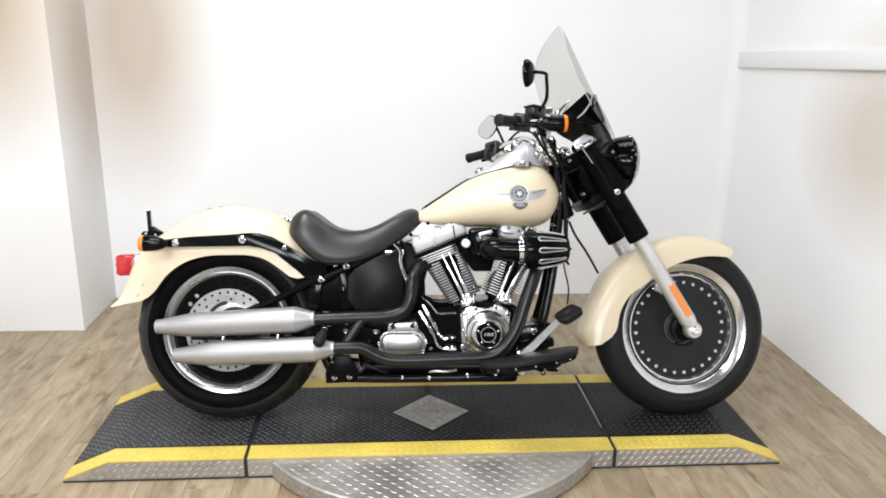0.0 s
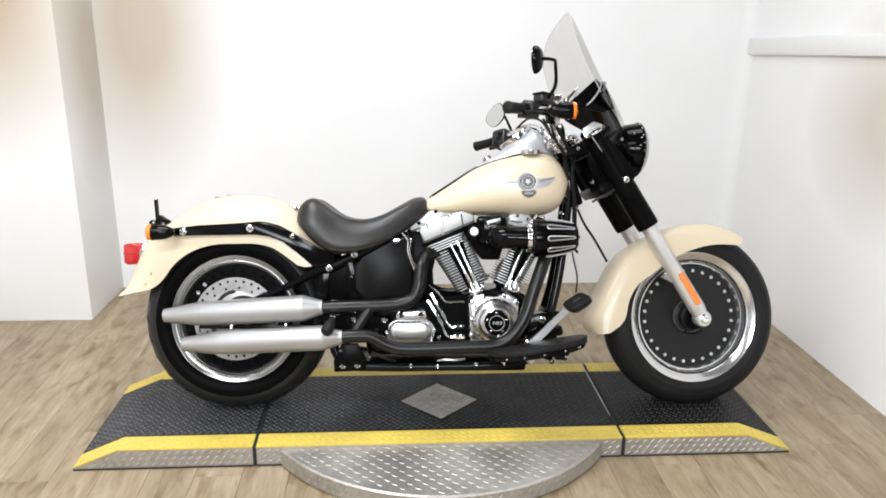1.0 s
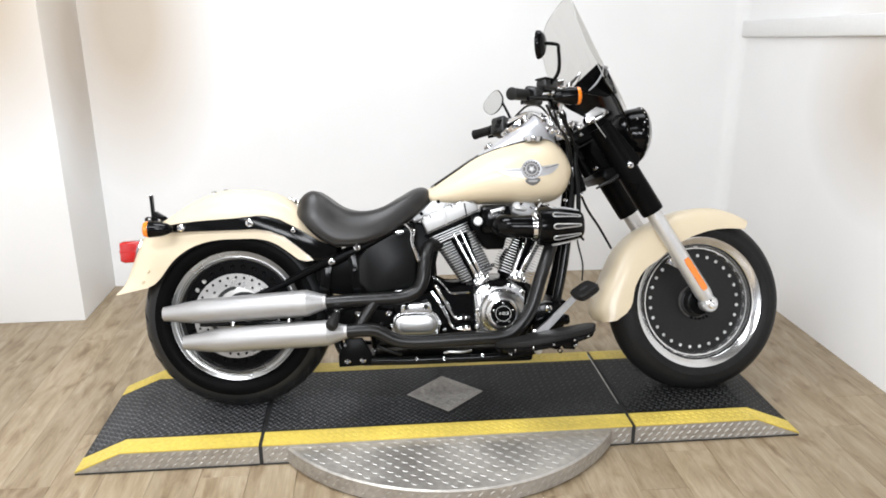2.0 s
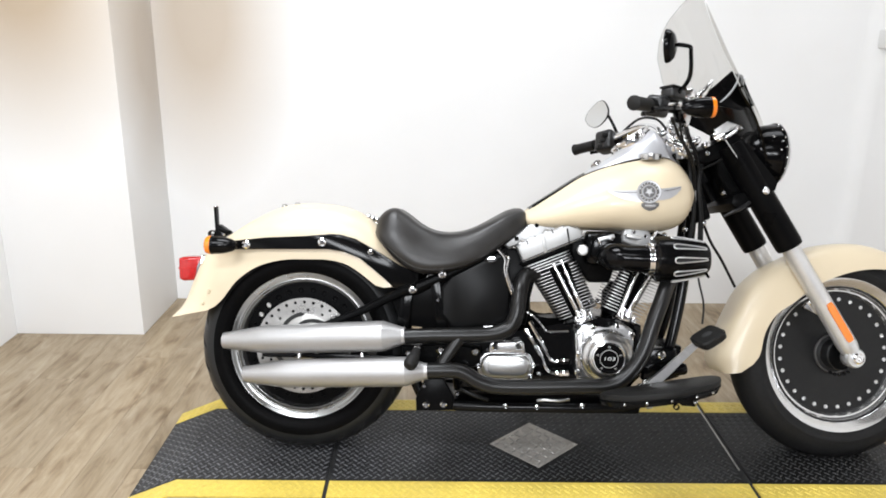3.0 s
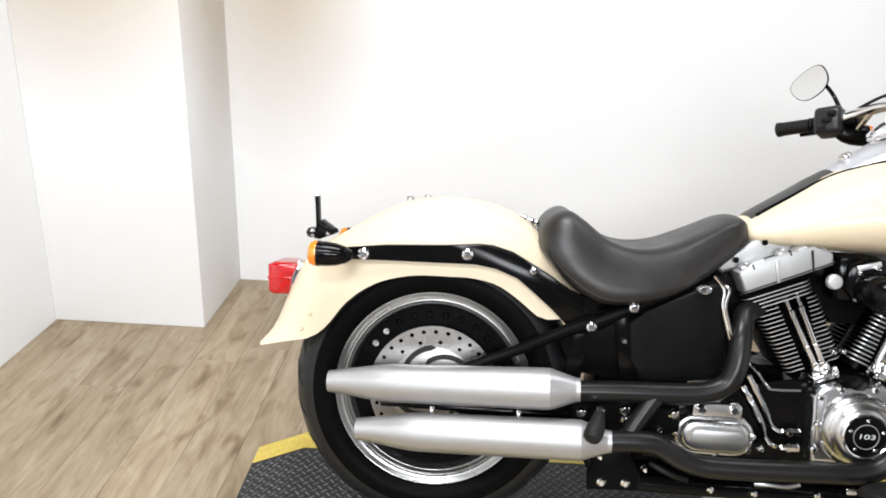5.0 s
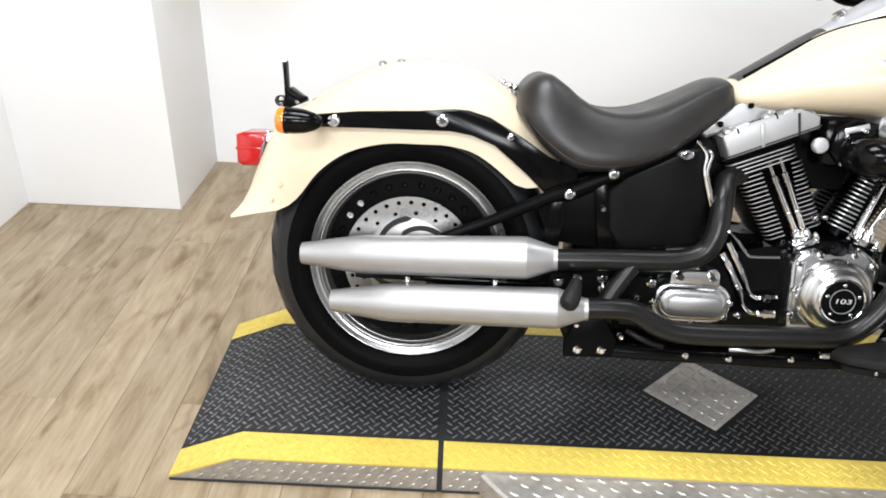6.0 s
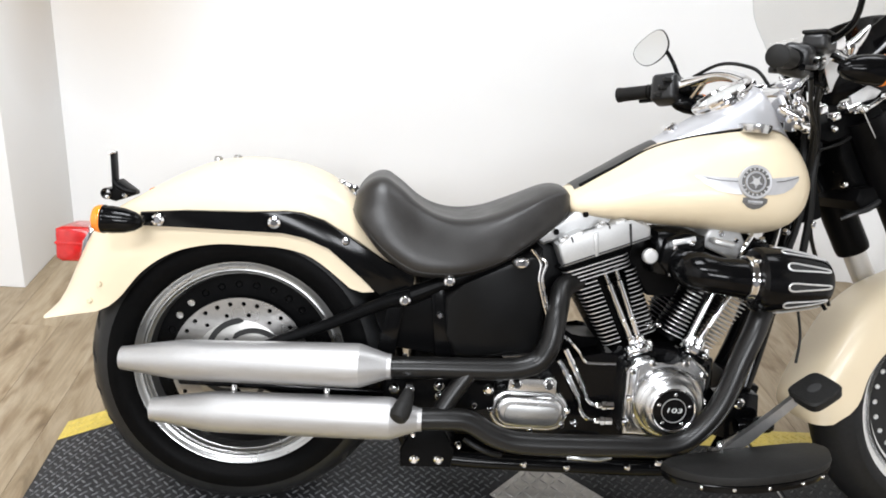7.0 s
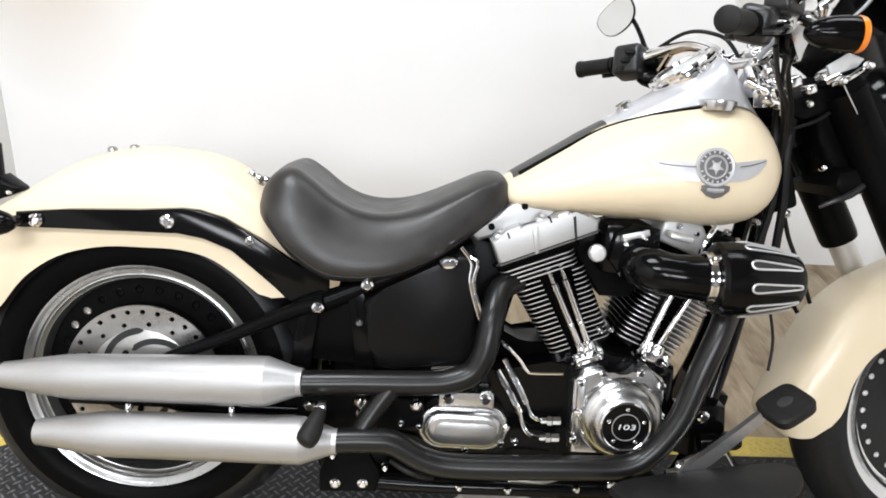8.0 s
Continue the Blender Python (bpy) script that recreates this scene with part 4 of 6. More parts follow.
for off in (0.0, 0.016):
    bp("vent_hose", tube([(0.583 + off, -0.150, 0.632 - off), (0.603 + off * 0.7, -0.156, 0.606), (0.603 + off * 0.4, -0.158, 0.572), (0.616 + off * 0.4, -0.156, 0.528), (0.634 + off * 0.4, -0.150, 0.484)], 0.0032, 8), CHROME, oil_tank, "chrome vent pipe")
bolts([V(0.326, -0.158, 0.322), V(0.418, -0.158, 0.334), V(0.422, -0.158, 0.312), V(0.521, -0.160, 0.332)], frame_rails, 0.0115, 0.010)
bolts([V(0.495, -0.158, 0.296), V(0.408, -0.144, 0.480), V(0.710, -0.160, 0.269), V(0.470, -0.160, 0.205), V(0.372, -0.166, 0.228)], frame_rails, 0.0075, 0.008)
bp("pivot_plate", prism([(0.300, 0.290), (0.306, 0.345), (0.440, 0.350), (0.535, 0.345), (0.540, 0.290), (0.430, 0.262)], -0.160, -0.120, 0.008), SATIN, frame_rails, "black swingarm pivot plate")
bp("hose", tube([(0.480, -0.165, 0.222), (0.505, -0.178, 0.212), (0.535, -0.178, 0.200), (0.560, -0.165, 0.190)], 0.006, 8), CABLE, frame_rails)

# ---- engine ----
engine = bp("engine", prism([(0.46, 0.20), (0.44, 0.36), (0.50, 0.39), (0.70, 0.375), (0.785, 0.395), (0.805, 0.425), (0.845, 0.430), (0.90, 0.430), (0.96, 0.430), (1.02, 0.41), (1.03, 0.28), (0.98, 0.20)], -0.112, 0.150, 0.02, 3), BLACK, None, "black and chrome air-cooled V-twin engine")


def fin_mesh(a, b, gap=None, t=0.0020, corner=0.016):
    """One cooling fin, black with a machined bright rim; the gap clears the pushrods."""
    def arc(cx, cy, q0):
        return [(cx + corner * math.cos(radians(q0 + 18 * k)), cy + corner * math.sin(radians(q0 + 18 * k))) for k in range(6)]
    out = arc(-a + corner, -b + corner, 180)
    if gap:
        g0, g1 = gap
        out += [(g0, -b), (g0 + 0.004, -b + 0.046), (g1 - 0.004, -b + 0.046), (g1, -b)]
    out += [p for p in arc(a - corner, -b + corner, 270) if not gap or p[0] > gap[1]]
    out += arc(a - corner, b - corner, 0) + arc(-a + corner, b - corner, 90)
    bm = prism(out, -t / 2, t / 2, 0)
    bm.normal_update()
    for f in bm.faces:
        mid = f.calc_center_median()
        inside = gap and gap[0] - 0.001 < mid.x < gap[1] + 0.001 and mid.z > -b + 0.002
        f.material_index = 1 if len(f.verts) == 4 and abs(f.normal.y) < 0.5 and mid.z < 0 and not inside else 0
    me = mesh_of(bm, "fin")
    me.materials.append(SATIN)
    me.materials.append(FINEDGE)
    return me


def cylinder(base, top, lean, gaps, label):
    """A finned barrel under a wide-finned head; lean is the fins' tilt in degrees."""
    base, top = V(base[0], 0, base[1]), V(top[0], 0, top[1])
    d = (top - base).normalized()
    length = (top - base).length
    barrel = bp("cylinder", lathe([(0.046, -0.02), (0.050, length + 0.02), (0.062, length + 0.03), (0.062, length + 0.06), (0, length + 0.06)], base, d, 28), SATIN, None, label)
    up = V(-math.sin(radians(lean)), 0, math.cos(radians(lean)))
    p = V(up.z, 0, -up.x)
    n = 16
    for i in range(n + 4):
        k = i / (n - 1)
        if i < n:
            o = base + (top - base) * k
            me = fin_mesh(0.061 + 0.010 * k, 0.086 + 0.008 * k, (gaps[0][0] + (gaps[1][0] - gaps[0][0]) * k, gaps[0][1] + (gaps[1][1] - gaps[0][1]) * k))
        else:
            o = top + up * (0.0085 * (i - n + 1)) + V(-0.014 if lean > 0 else 0.014, 0, 0)
            me = fin_mesh(0.073, 0.106, None, 0.0025, 0.018)
        f = new("fin", me)
        f.matrix_basis = Matrix(((p.x, up.x, 0, o.x), (0, 0, 1, 0), (p.z, up.z, 0, o.z), (0, 0, 0, 1)))
        f.parent = barrel
    return barrel


cylinder((0.834, 0.442), (0.759, 0.573), 22, ((-0.022, 0.016), (-0.018, 0.044)), "black finned rear cylinder with bright fin edges")
cylinder((0.963, 0.442), (1.032, 0.574), -22, ((-0.016, 0.022), (-0.046, 0.014)), "black finned front cylinder with bright fin edges")

rocker = bp("rocker_cover", prism([(0.660, 0.594), (0.836, 0.668), (0.833, 0.692), (0.816, 0.704), (0.788, 0.698), (0.776, 0.706), (0.756, 0.698), (0.744, 0.684), (0.700, 0.668), (0.690, 0.674), (0.668, 0.664), (0.640, 0.640)], -0.124, 0.010, 0.007, 3), SILVER, None, "silver rocker cover")
bp("rocker_cap", prism([(0.600, 0.646), (0.620, 0.632), (0.745, 0.688), (0.800, 0.716), (0.770, 0.730), (0.720, 0.728), (0.690, 0.716)], -0.085, 0.122, 0.007, 3), SILVER, rocker)
bp("rib", prism([(0.722, 0.622), (0.729, 0.625), (0.722, 0.676), (0.712, 0.670)], -0.1275, -0.122, 0.002), SILVER, rocker)
bp("rib", prism([(0.793, 0.652), (0.797, 0.654), (0.790, 0.698), (0.785, 0.696)], -0.1252, -0.1232, 0), GAP, rocker)
for x, z in ((0.656, 0.650), (0.730, 0.684)):
    bp("bolt_boss", box((x, -0.112, z), (0.024, 0.022, 0.016), Matrix.Rotation(radians(-24), 3, "Y"), 0.005), SILVER, rocker)
    bolts([V(x, -0.118, z + 0.009)], rocker, 0.0065, 0.005, SILVER, (-0.3, -0.3, 0.9))
    bp("notch", box((x + 0.014, -0.120, z + 0.004), (0.004, 0.009, 0.012), Matrix.Rotation(radians(-24), 3, "Y"), 0.001), GAP, rocker)
bp("lower_seam", prism([(0.652, 0.598), (0.836, 0.676), (0.8365, 0.6735), (0.6525, 0.5955)], -0.1252, -0.1232, 0), GAP, rocker)
bolts([V(0.640, -0.100, 0.665), V(0.700, -0.092, 0.706)], rocker, 0.006, 0.004, SATIN, (-0.3, -0.6, 0.7))
rocker = bp("rocker_cover", prism([(0.946, 0.662), (1.030, 0.632), (1.046, 0.668), (1.030, 0.696), (0.995, 0.708), (0.958, 0.700)], -0.118, 0.118, 0.008, 3), SILVER, None, "silver rocker cover")
bolts([V(0.985, -0.116, 0.690), V(1.02, -0.116, 0.678)], rocker, 0.007)
bp("rocker_end", prism([(1.036, 0.630), (1.112, 0.594), (1.135, 0.636), (1.100, 0.672), (1.050, 0.692)], -0.120, 0.120, 0.008, 3), BLACK, rocker)
bp("strap", tube([(1.028, -0.126, 0.640), (1.034, -0.130, 0.668), (1.052, -0.122, 0.694)], 0.005, 8, 4), CHROME, rocker, "chrome strap")
bolts([V(1.075, -0.122, 0.684), V(1.10, -0.118, 0.668)], rocker, 0.007)


def pushrod(a, b):
    a, b = V(*a), V(*b)
    d = (b - a).normalized()
    L = (b - a).length
    prof = [(0.0095, 0), (0.0095, 0.010), (0.0066, 0.012), (0.0066, L * 0.28), (0.0072, L * 0.285), (0.0072, L * 0.30), (0.0064, L * 0.305), (0.0064, L * 0.72), (0.0080, L * 0.725), (0.0080, L * 0.80), (0.0052, L * 0.81), (0.0052, L * 0.93), (0.0074, L * 0.935), (0.0074, L)]
    return bp("pushrod_tube", lathe(prof, a, d, 16), CHROME, None, "chrome pushrod tube")


pushrod((0.830, -0.104, 0.440), (0.753, -0.088, 0.590))
pushrod((0.846, -0.104, 0.444), (0.776, -0.088, 0.602))
pushrod((0.953, -0.104, 0.446), (1.014, -0.088, 0.598))
pushrod((0.974, -0.104, 0.438), (1.054, -0.088, 0.590))
for x, z, tilt in ((0.843, 0.426, -21), (0.969, 0.431, 20)):
    turn = Matrix.Rotation(radians(tilt), 3, "Y")
    tap = bp("tappet_block", box((x, -0.108, z), (0.056, 0.040, 0.016), turn, 0.004), CHROME, None, "chrome tappet block")
    ux = turn @ V(1, 0, 0)
    for k in (-1, 1):
        bp("collar", lathe([(0.0115, 0), (0.0115, 0.012), (0.0095, 0.016), (0.0095, 0.022)], V(x, -0.104, z + 0.006) + ux * 0.009 * k, turn @ V(0, 0, 1), 16), CHROME, tap)
        bolts([V(x, -0.128, z) + ux * 0.022 * k], tap, 0.0060, 0.006)
        bolts([V(x, -0.122, z + 0.007) + ux * 0.023 * k], tap, 0.0055, 0.010, CHROME, turn @ V(0, 0, 1))
    bp("gasket", box(V(x, -0.106, z) - (turn @ V(0, 0, 0.016)), (0.064, 0.046, 0.016), turn, 0.003), BLACK, tap)

# cam cover
CAM = [(0.820, 0.245), (0.813, 0.385), (0.817, 0.396), (0.832, 0.410), (0.858, 0.420), (0.870, 0.417), (0.880, 0.404), (0.896, 0.399), (0.914, 0.400), (0.927, 0.408), (0.936, 0.421), (0.950, 0.425), (0.980, 0.404), (0.989, 0.391), (0.985, 0.358), (0.972, 0.300), (0.950, 0.245)]
cam_cover = bp("cam_cover", prism(CAM, -0.152, -0.104, 0.009, 4), POLISH, None, "polished chrome cam cover")
cc = V(0.9065, -0.152, 0.3235)
bp("dome", lathe([(0.0815, -0.004), (0.0800, 0.005), (0.0745, 0.014), (0.0680, 0.021), (0.0655, 0.0225), (0.0635, 0.0235), (0.0575, 0.0330), (0.0515, 0.0395), (0.0480, 0.0405)], cc, (0, -1, 0), 64), POLISH, cam_cover)
bp("flange", prism([(0.824, 0.262), (0.819, 0.384), (0.830, 0.398), (0.838, 0.396), (0.836, 0.262)], -0.157, -0.150, 0.003), POLISH, cam_cover)
timer = bp("timer_cover", lathe([(0.0475, 0.036), (0.0475, 0.0430), (0.0450, 0.0455), (0.0435, 0.0440), (0.0420, 0.0440), (0, 0.0445)], cc, (0, -1, 0), 56), BLACK, cam_cover, "black round timer cover with numerals")
bp("rim", lathe([(0.0480, 0.040), (0.0480, 0.0440), (0.0458, 0.0462), (0.0434, 0.0452), (0.0432, 0.0425)], cc, (0, -1, 0), 56), CHROME, timer, "bright ring")
bp("ring", lathe([(0.0265, 0.0435), (0.0262, 0.0456), (0.0252, 0.0456), (0.0249, 0.0435)], cc, (0, -1, 0), 48), ALU, timer)
for k in range(5):
    a = radians(90 + 72 * k)
    bolts([cc + V(0.0345 * math.cos(a), -0.0440, 0.0345 * math.sin(a))], timer, 0.0042, 0.003, name="screw")


def letters(body, size, matrix, material, parent, name, depth=0.0006):
    cu = bpy.data.curves.new(name, "FONT")
    cu.body, cu.size, cu.extrude, cu.align_x, cu.align_y = body, size, depth, "CENTER", "CENTER"
    cu.shear = 0.12
    tmp = new(name, cu)
    me = bpy.data.meshes.new_from_object(tmp.evaluated_get(bpy.context.evaluated_depsgraph_get()))
    bpy.data.objects.remove(tmp)
    me.transform(matrix)
    me.materials.append(material)
    ob = new(name, me)
    ob.parent = parent
    return ob


letters("103", 0.0195, Matrix.Translation(cc + V(0, -0.0452, 0)) @ pose(0, 0, 0, 90, 0, 0) @ Matrix.Diagonal((1.28, 0.72, 1, 1)), DIAL, timer, "numerals")
bolts([V(0.826, -0.152, 0.388), V(0.866, -0.152, 0.408), V(0.936, -0.152, 0.413), V(0.979, -0.152, 0.390), V(0.825, -0.155, 0.330), V(0.822, -0.155, 0.276), V(0.985, -0.150, 0.330)], cam_cover, 0.0082, 0.006)
bolts([V(0.826, -0.158, 0.388), V(0.866, -0.158, 0.408), V(0.936, -0.158, 0.413), V(0.979, -0.158, 0.390)], cam_cover, 0.0038, 0.0012, GAP, name="socket")

# transmission side cover
def rounded(x0, x1, z0, z1, cut, n=5):
    """A lying oblong outline with generously rounded corners."""
    out = []
    for cx0, cz0, q0 in ((x1 - cut, z1 - cut, 0), (x0 + cut, z1 - cut, 90), (x0 + cut, z0 + cut, 180), (x1 - cut, z0 + cut, 270)):
        for k in range(n):
            q = radians(q0 + 90 * k / (n - 1))
            out.append((cx0 + cut * math.cos(q), cz0 + cut * math.sin(q)))
    return out


trans = bp("transmission_cover", prism(rounded(0.527, 0.697, 0.245, 0.333, 0.042), -0.158, -0.112, 0.008, 3), POLISH, None, "chrome transmission side cover")
bp("lug", prism([(0.560, 0.325), (0.563, 0.356), (0.572, 0.362), (0.588, 0.360), (0.596, 0.353), (0.632, 0.354), (0.640, 0.363), (0.656, 0.364), (0.665, 0.357), (0.668, 0.325)], -0.157, -0.114, 0.005, 3), POLISH, trans)
bp("raised_panel", prism(rounded(0.537, 0.684, 0.256, 0.328, 0.034), -0.177, -0.154, 0.013, 4), POLISH, trans)
bp("window", prism(rounded(0.557, 0.672, 0.267, 0.309, 0.018, 4), -0.1795, -0.175, 0.0015, 2), WINDOW, trans, "brushed oblong panel")
bolts([V(0.580, -0.157, 0.347), V(0.648, -0.157, 0.349)], trans, 0.0110, 0.008)
bolts([V(0.530, -0.156, 0.289), V(0.692, -0.156, 0.293), V(0.618, -0.158, 0.248), V(0.684, -0.156, 0.262)], trans, 0.0075, 0.007)
bolts([V(0.580, -0.1648, 0.347), V(0.648, -0.1648, 0.349)], trans, 0.0055, 0.0012, GAP, name="socket")
bp("gearcase", box((0.62, -0.04, 0.31), (0.24, 0.14, 0.13), bevel=0.02), BLACK, trans)

# bolt heads and plugs along the lower frame rail
bolts([V(0.612, -0.163, 0.172), V(0.705, -0.163, 0.170), V(0.838, -0.160, 0.176), V(0.935, -0.158, 0.180)], frame_rails, 0.0075, 0.007)
# oil lines and fittings
for pts in ([(0.671, -0.125, 0.395), (0.700, -0.130, 0.350), (0.719, -0.130, 0.316), (0.731, -0.130, 0.284), (0.748, -0.130, 0.268), (0.776, -0.130, 0.266)],
            [(0.683, -0.122, 0.418), (0.712, -0.126, 0.368), (0.731, -0.126, 0.333), (0.742, -0.128, 0.311), (0.757, -0.128, 0.301), (0.776, -0.128, 0.300)],
            [(0.676, -0.105, 0.446), (0.692, -0.110, 0.434), (0.714, -0.110, 0.412), (0.730, -0.110, 0.391), (0.744, -0.110, 0.387), (0.800, -0.110, 0.389)]):
    line = bp("oil_line", tube(pts, 0.0042, 10), CHROME, None, "chrome oil line")
    if pts[-1][2] < 0.35:
        end = V(*pts[-1])
        bp("fitting", lathe([(0.0050, -0.014), (0.0062, -0.012), (0.0062, -0.003), (0.0098, -0.002), (0.0098, 0.007), (0.0080, 0.009), (0.0085, 0.011), (0.0085, 0.024)], end, (1, 0, 0.04), 6), CHROME, line, "hexagonal chrome fitting")
        bp("sleeve", tube([V(*pts[0]), V(*pts[1]), V(*pts[2])], 0.0066, 10, 3), CHROME, line)
        bp("ferrule", tube([V(*pts[0]) * 0.55 + V(*pts[1]) * 0.45, V(*pts[0]) * 0.35 + V(*pts[1]) * 0.65], 0.0078, 10, smooth=False), CHROME, line)
bp("rear_block", prism([(0.600, 0.640), (0.598, 0.400), (0.676, 0.400), (0.686, 0.440), (0.688, 0.520), (0.712, 0.570), (0.690, 0.620)], -0.066, 0.10, 0.008), SATIN, engine)
bp("case_block", prism([(0.600, 0.560), (0.600, 0.380), (0.790, 0.380), (0.795, 0.415), (0.725, 0.412), (0.690, 0.430), (0.686, 0.520), (0.702, 0.560)], 0.0, 0.10, 0.006), SATIN, engine)
bp("valley_block", prism([(0.800, 0.665), (0.818, 0.600), (0.870, 0.532), (0.930, 0.532), (0.955, 0.610), (0.935, 0.670)], -0.056, 0.08, 0.008), SATIN, engine)
bp("far_block", prism([(0.936, 0.420), (0.936, 0.492), (0.960, 0.525), (1.000, 0.530), (1.000, 0.420)], 0.080, 0.105, 0.004), SATIN, engine)
bp("head_block", prism([(0.652, 0.585), (0.690, 0.572), (0.806, 0.622), (0.815, 0.655), (0.700, 0.640)], -0.092, 0.10, 0.008), SATIN, engine)
bp("head_block", prism([(0.955, 0.632), (0.985, 0.610), (1.100, 0.566), (1.112, 0.60), (1.030, 0.650)], -0.092, 0.10, 0.008), SATIN, engine)
bp("starter", lathe([(0.024, 0), (0.027, 0.008), (0.027, 0.09), (0.024, 0.098), (0, 0.098)], (0.712, -0.085, 0.350), (1, 0, 0), 24), SATIN, engine, "black starter motor")
bp("case_plug", lathe([(0.016, 0), (0.016, 0.010), (0.013, 0.014), (0, 0.015)], (0.832, -0.136, 0.635), (0, -1, 0), 24), ALU, engine, "bright round cap")
for x, z in ((0.885, 0.50), (0.865, 0.497)):
    bolts([V(x, -0.10, z - 0.02)], engine, 0.007)

# intake body between the cylinders
intake = bp("intake", box((0.895, -0.075, 0.640), (0.10, 0.10, 0.10), bevel=0.018), BLACK, None, "black intake body")
bp("cover", prism([(0.855, 0.622), (0.862, 0.672), (0.900, 0.690), (0.945, 0.684), (0.950, 0.640), (0.930, 0.600), (0.880, 0.595)], -0.142, -0.110, 0.008), BLACK, intake)
bp("bracket", box((0.900, -0.140, 0.672), (0.05, 0.006, 0.012), Matrix.Rotation(radians(-15), 3, "Y"), 0.002), ALU, intake)
bolts([V(0.882, -0.142, 0.655), V(0.932, -0.142, 0.625), V(0.880, -0.142, 0.600), V(0.915, -0.146, 0.668)], intake, 0.006, 0.006)

# air cleaner: elbow, clamp, slotted cone
ac = bp("air_cleaner", tube([(0.912, -0.100, 0.618), (0.911, -0.150, 0.618), (0.922, -0.186, 0.618), (0.955, -0.203, 0.616), (1.012, -0.205, 0.614)], [0.036, 0.039, 0.041, 0.037, 0.041], 24), BLACK, None, "gloss black air cleaner with slotted cone")
bp("clamp", lathe([(0.0415, 0), (0.0455, 0.001), (0.0468, 0.005), (0.0455, 0.010), (0.0468, 0.014), (0.0455, 0.018), (0.0415, 0.019)], (1.004, -0.205, 0.614), (1, 0, 0.03), 36), CHROME, ac, "chrome hose clamp")
bp("clamp_screw", box((1.014, -0.235, 0.655), (0.016, 0.012, 0.012), None, 0.003), CHROME, ac)
CONE_O, CONE_D = V(1.022, -0.205, 0.614), V(1, 0.0, 0.035).normalized()
bp("cone", lathe([(0.040, 0.0), (0.058, 0.002), (0.0645, 0.008), (0.0655, 0.020), (0.0655, 0.034), (0.0640, 0.060), (0.0580, 0.100), (0.0520, 0.130), (0.0470, 0.146), (0.0380, 0.154), (0, 0.156)], CONE_O, CONE_D, 56), BLACK, ac, "black tapered filter cone")
cx, cy, cz = V(0, -1, 0), V(0.035, 0, -1).normalized(), CONE_D


def cone_r(h):
    return interp(h, [(0.03, 0.0655), (0.060, 0.0640), (0.100, 0.0580), (0.130, 0.0520), (0.146, 0.0470)])


for k in range(10):
    a = 2 * math.pi * k / 10 + 0.0
    rad, tan = cx * math.cos(a) + cy * math.sin(a), -cx * math.sin(a) + cy * math.cos(a)
    loop = []
    for h, w in ((0.140, 0.0), (0.136, 0.0030), (0.110, 0.0048), (0.080, 0.0066), (0.060, 0.0078), (0.052, 0.0072), (0.047, 0.0040), (0.046, 0.0)):
        loop.append((h, w))
    loop = loop + [(h, -w) for h, w in loop[::-1][1:]]
    pts = [CONE_O + cz * h + rad * (cone_r(h) + 0.0008) + tan * w for h, w in loop]
    bp("slot_edge", tube(pts, 0.0019, 6, 3), ALU, ac, "machined bright slot edge")
    bm = bmesh.new()
    half = len(loop) // 2
    rows = [[CONE_O + cz * h + rad * (cone_r(h) + 0.0003) + tan * w * e for e in (-1, 1)] for h, w in loop[1:half]]
    loft(rows, bm, caps=False, closed=False)
    bp("slot", bm, GAP, ac)
bp("drain", tube([(1.165, -0.215, 0.585), (1.176, -0.225, 0.566)], 0.004, 8, smooth=False), RUBBER, ac)
bp("support", box((0.975, -0.155, 0.676), (0.045, 0.03, 0.012), Matrix.Rotation(radians(10), 3, "Y"), 0.005), ALU, ac)

# ---- exhaust ----
rear_pipe = bp("exhaust_pipe", tube([(0.300, -0.188, 0.3755), (0.400, -0.185, 0.380), (0.520, -0.180, 0.383), (0.575, -0.177, 0.388), (0.618, -0.174, 0.406), (0.637, -0.172, 0.440), (0.644, -0.166, 0.478), (0.650, -0.152, 0.514), (0.664, -0.115, 0.548), (0.700, -0.080, 0.560)], 0.0225, 20), PIPE, None, "black ceramic-coated exhaust pipe")
bp("exhaust_pipe", tube([(0.375, -0.219, 0.283), (0.440, -0.216, 0.285), (0.482, -0.213, 0.280), (0.540, -0.212, 0.250), (0.610, -0.210, 0.239), (0.800, -0.208, 0.244), (0.905, -0.206, 0.250), (0.957, -0.204, 0.280), (1.002, -0.202, 0.345), (1.034, -0.194, 0.440), (1.064, -0.182, 0.520), (1.082, -0.155, 0.570), (1.066, -0.100, 0.590)], 0.0225, 20), PIPE, None, "black ceramic-coated exhaust pipe")
bp("crossover", tube([(0.418, -0.205, 0.288), (0.440, -0.195, 0.325), (0.472, -0.185, 0.372)], 0.019, 16, 4), PIPE, rear_pipe)


def muffler(tip, end, prof, label):
    tip, end = V(*tip), V(*end)
    d = (end - tip).normalized()
    L = (end - tip).length
    body = [(r, h * L) for h, r in prof]
    m = bp("muffler", lathe([(0.0, 0.03), (body[0][0] - 0.004, 0.03), (body[0][0] - 0.003, 0.002), (body[0][0], 0.0)] + body[1:] + [(0.0, L)], tip, d, 44), BRUSHED, None, label, sharp=12)
    return m


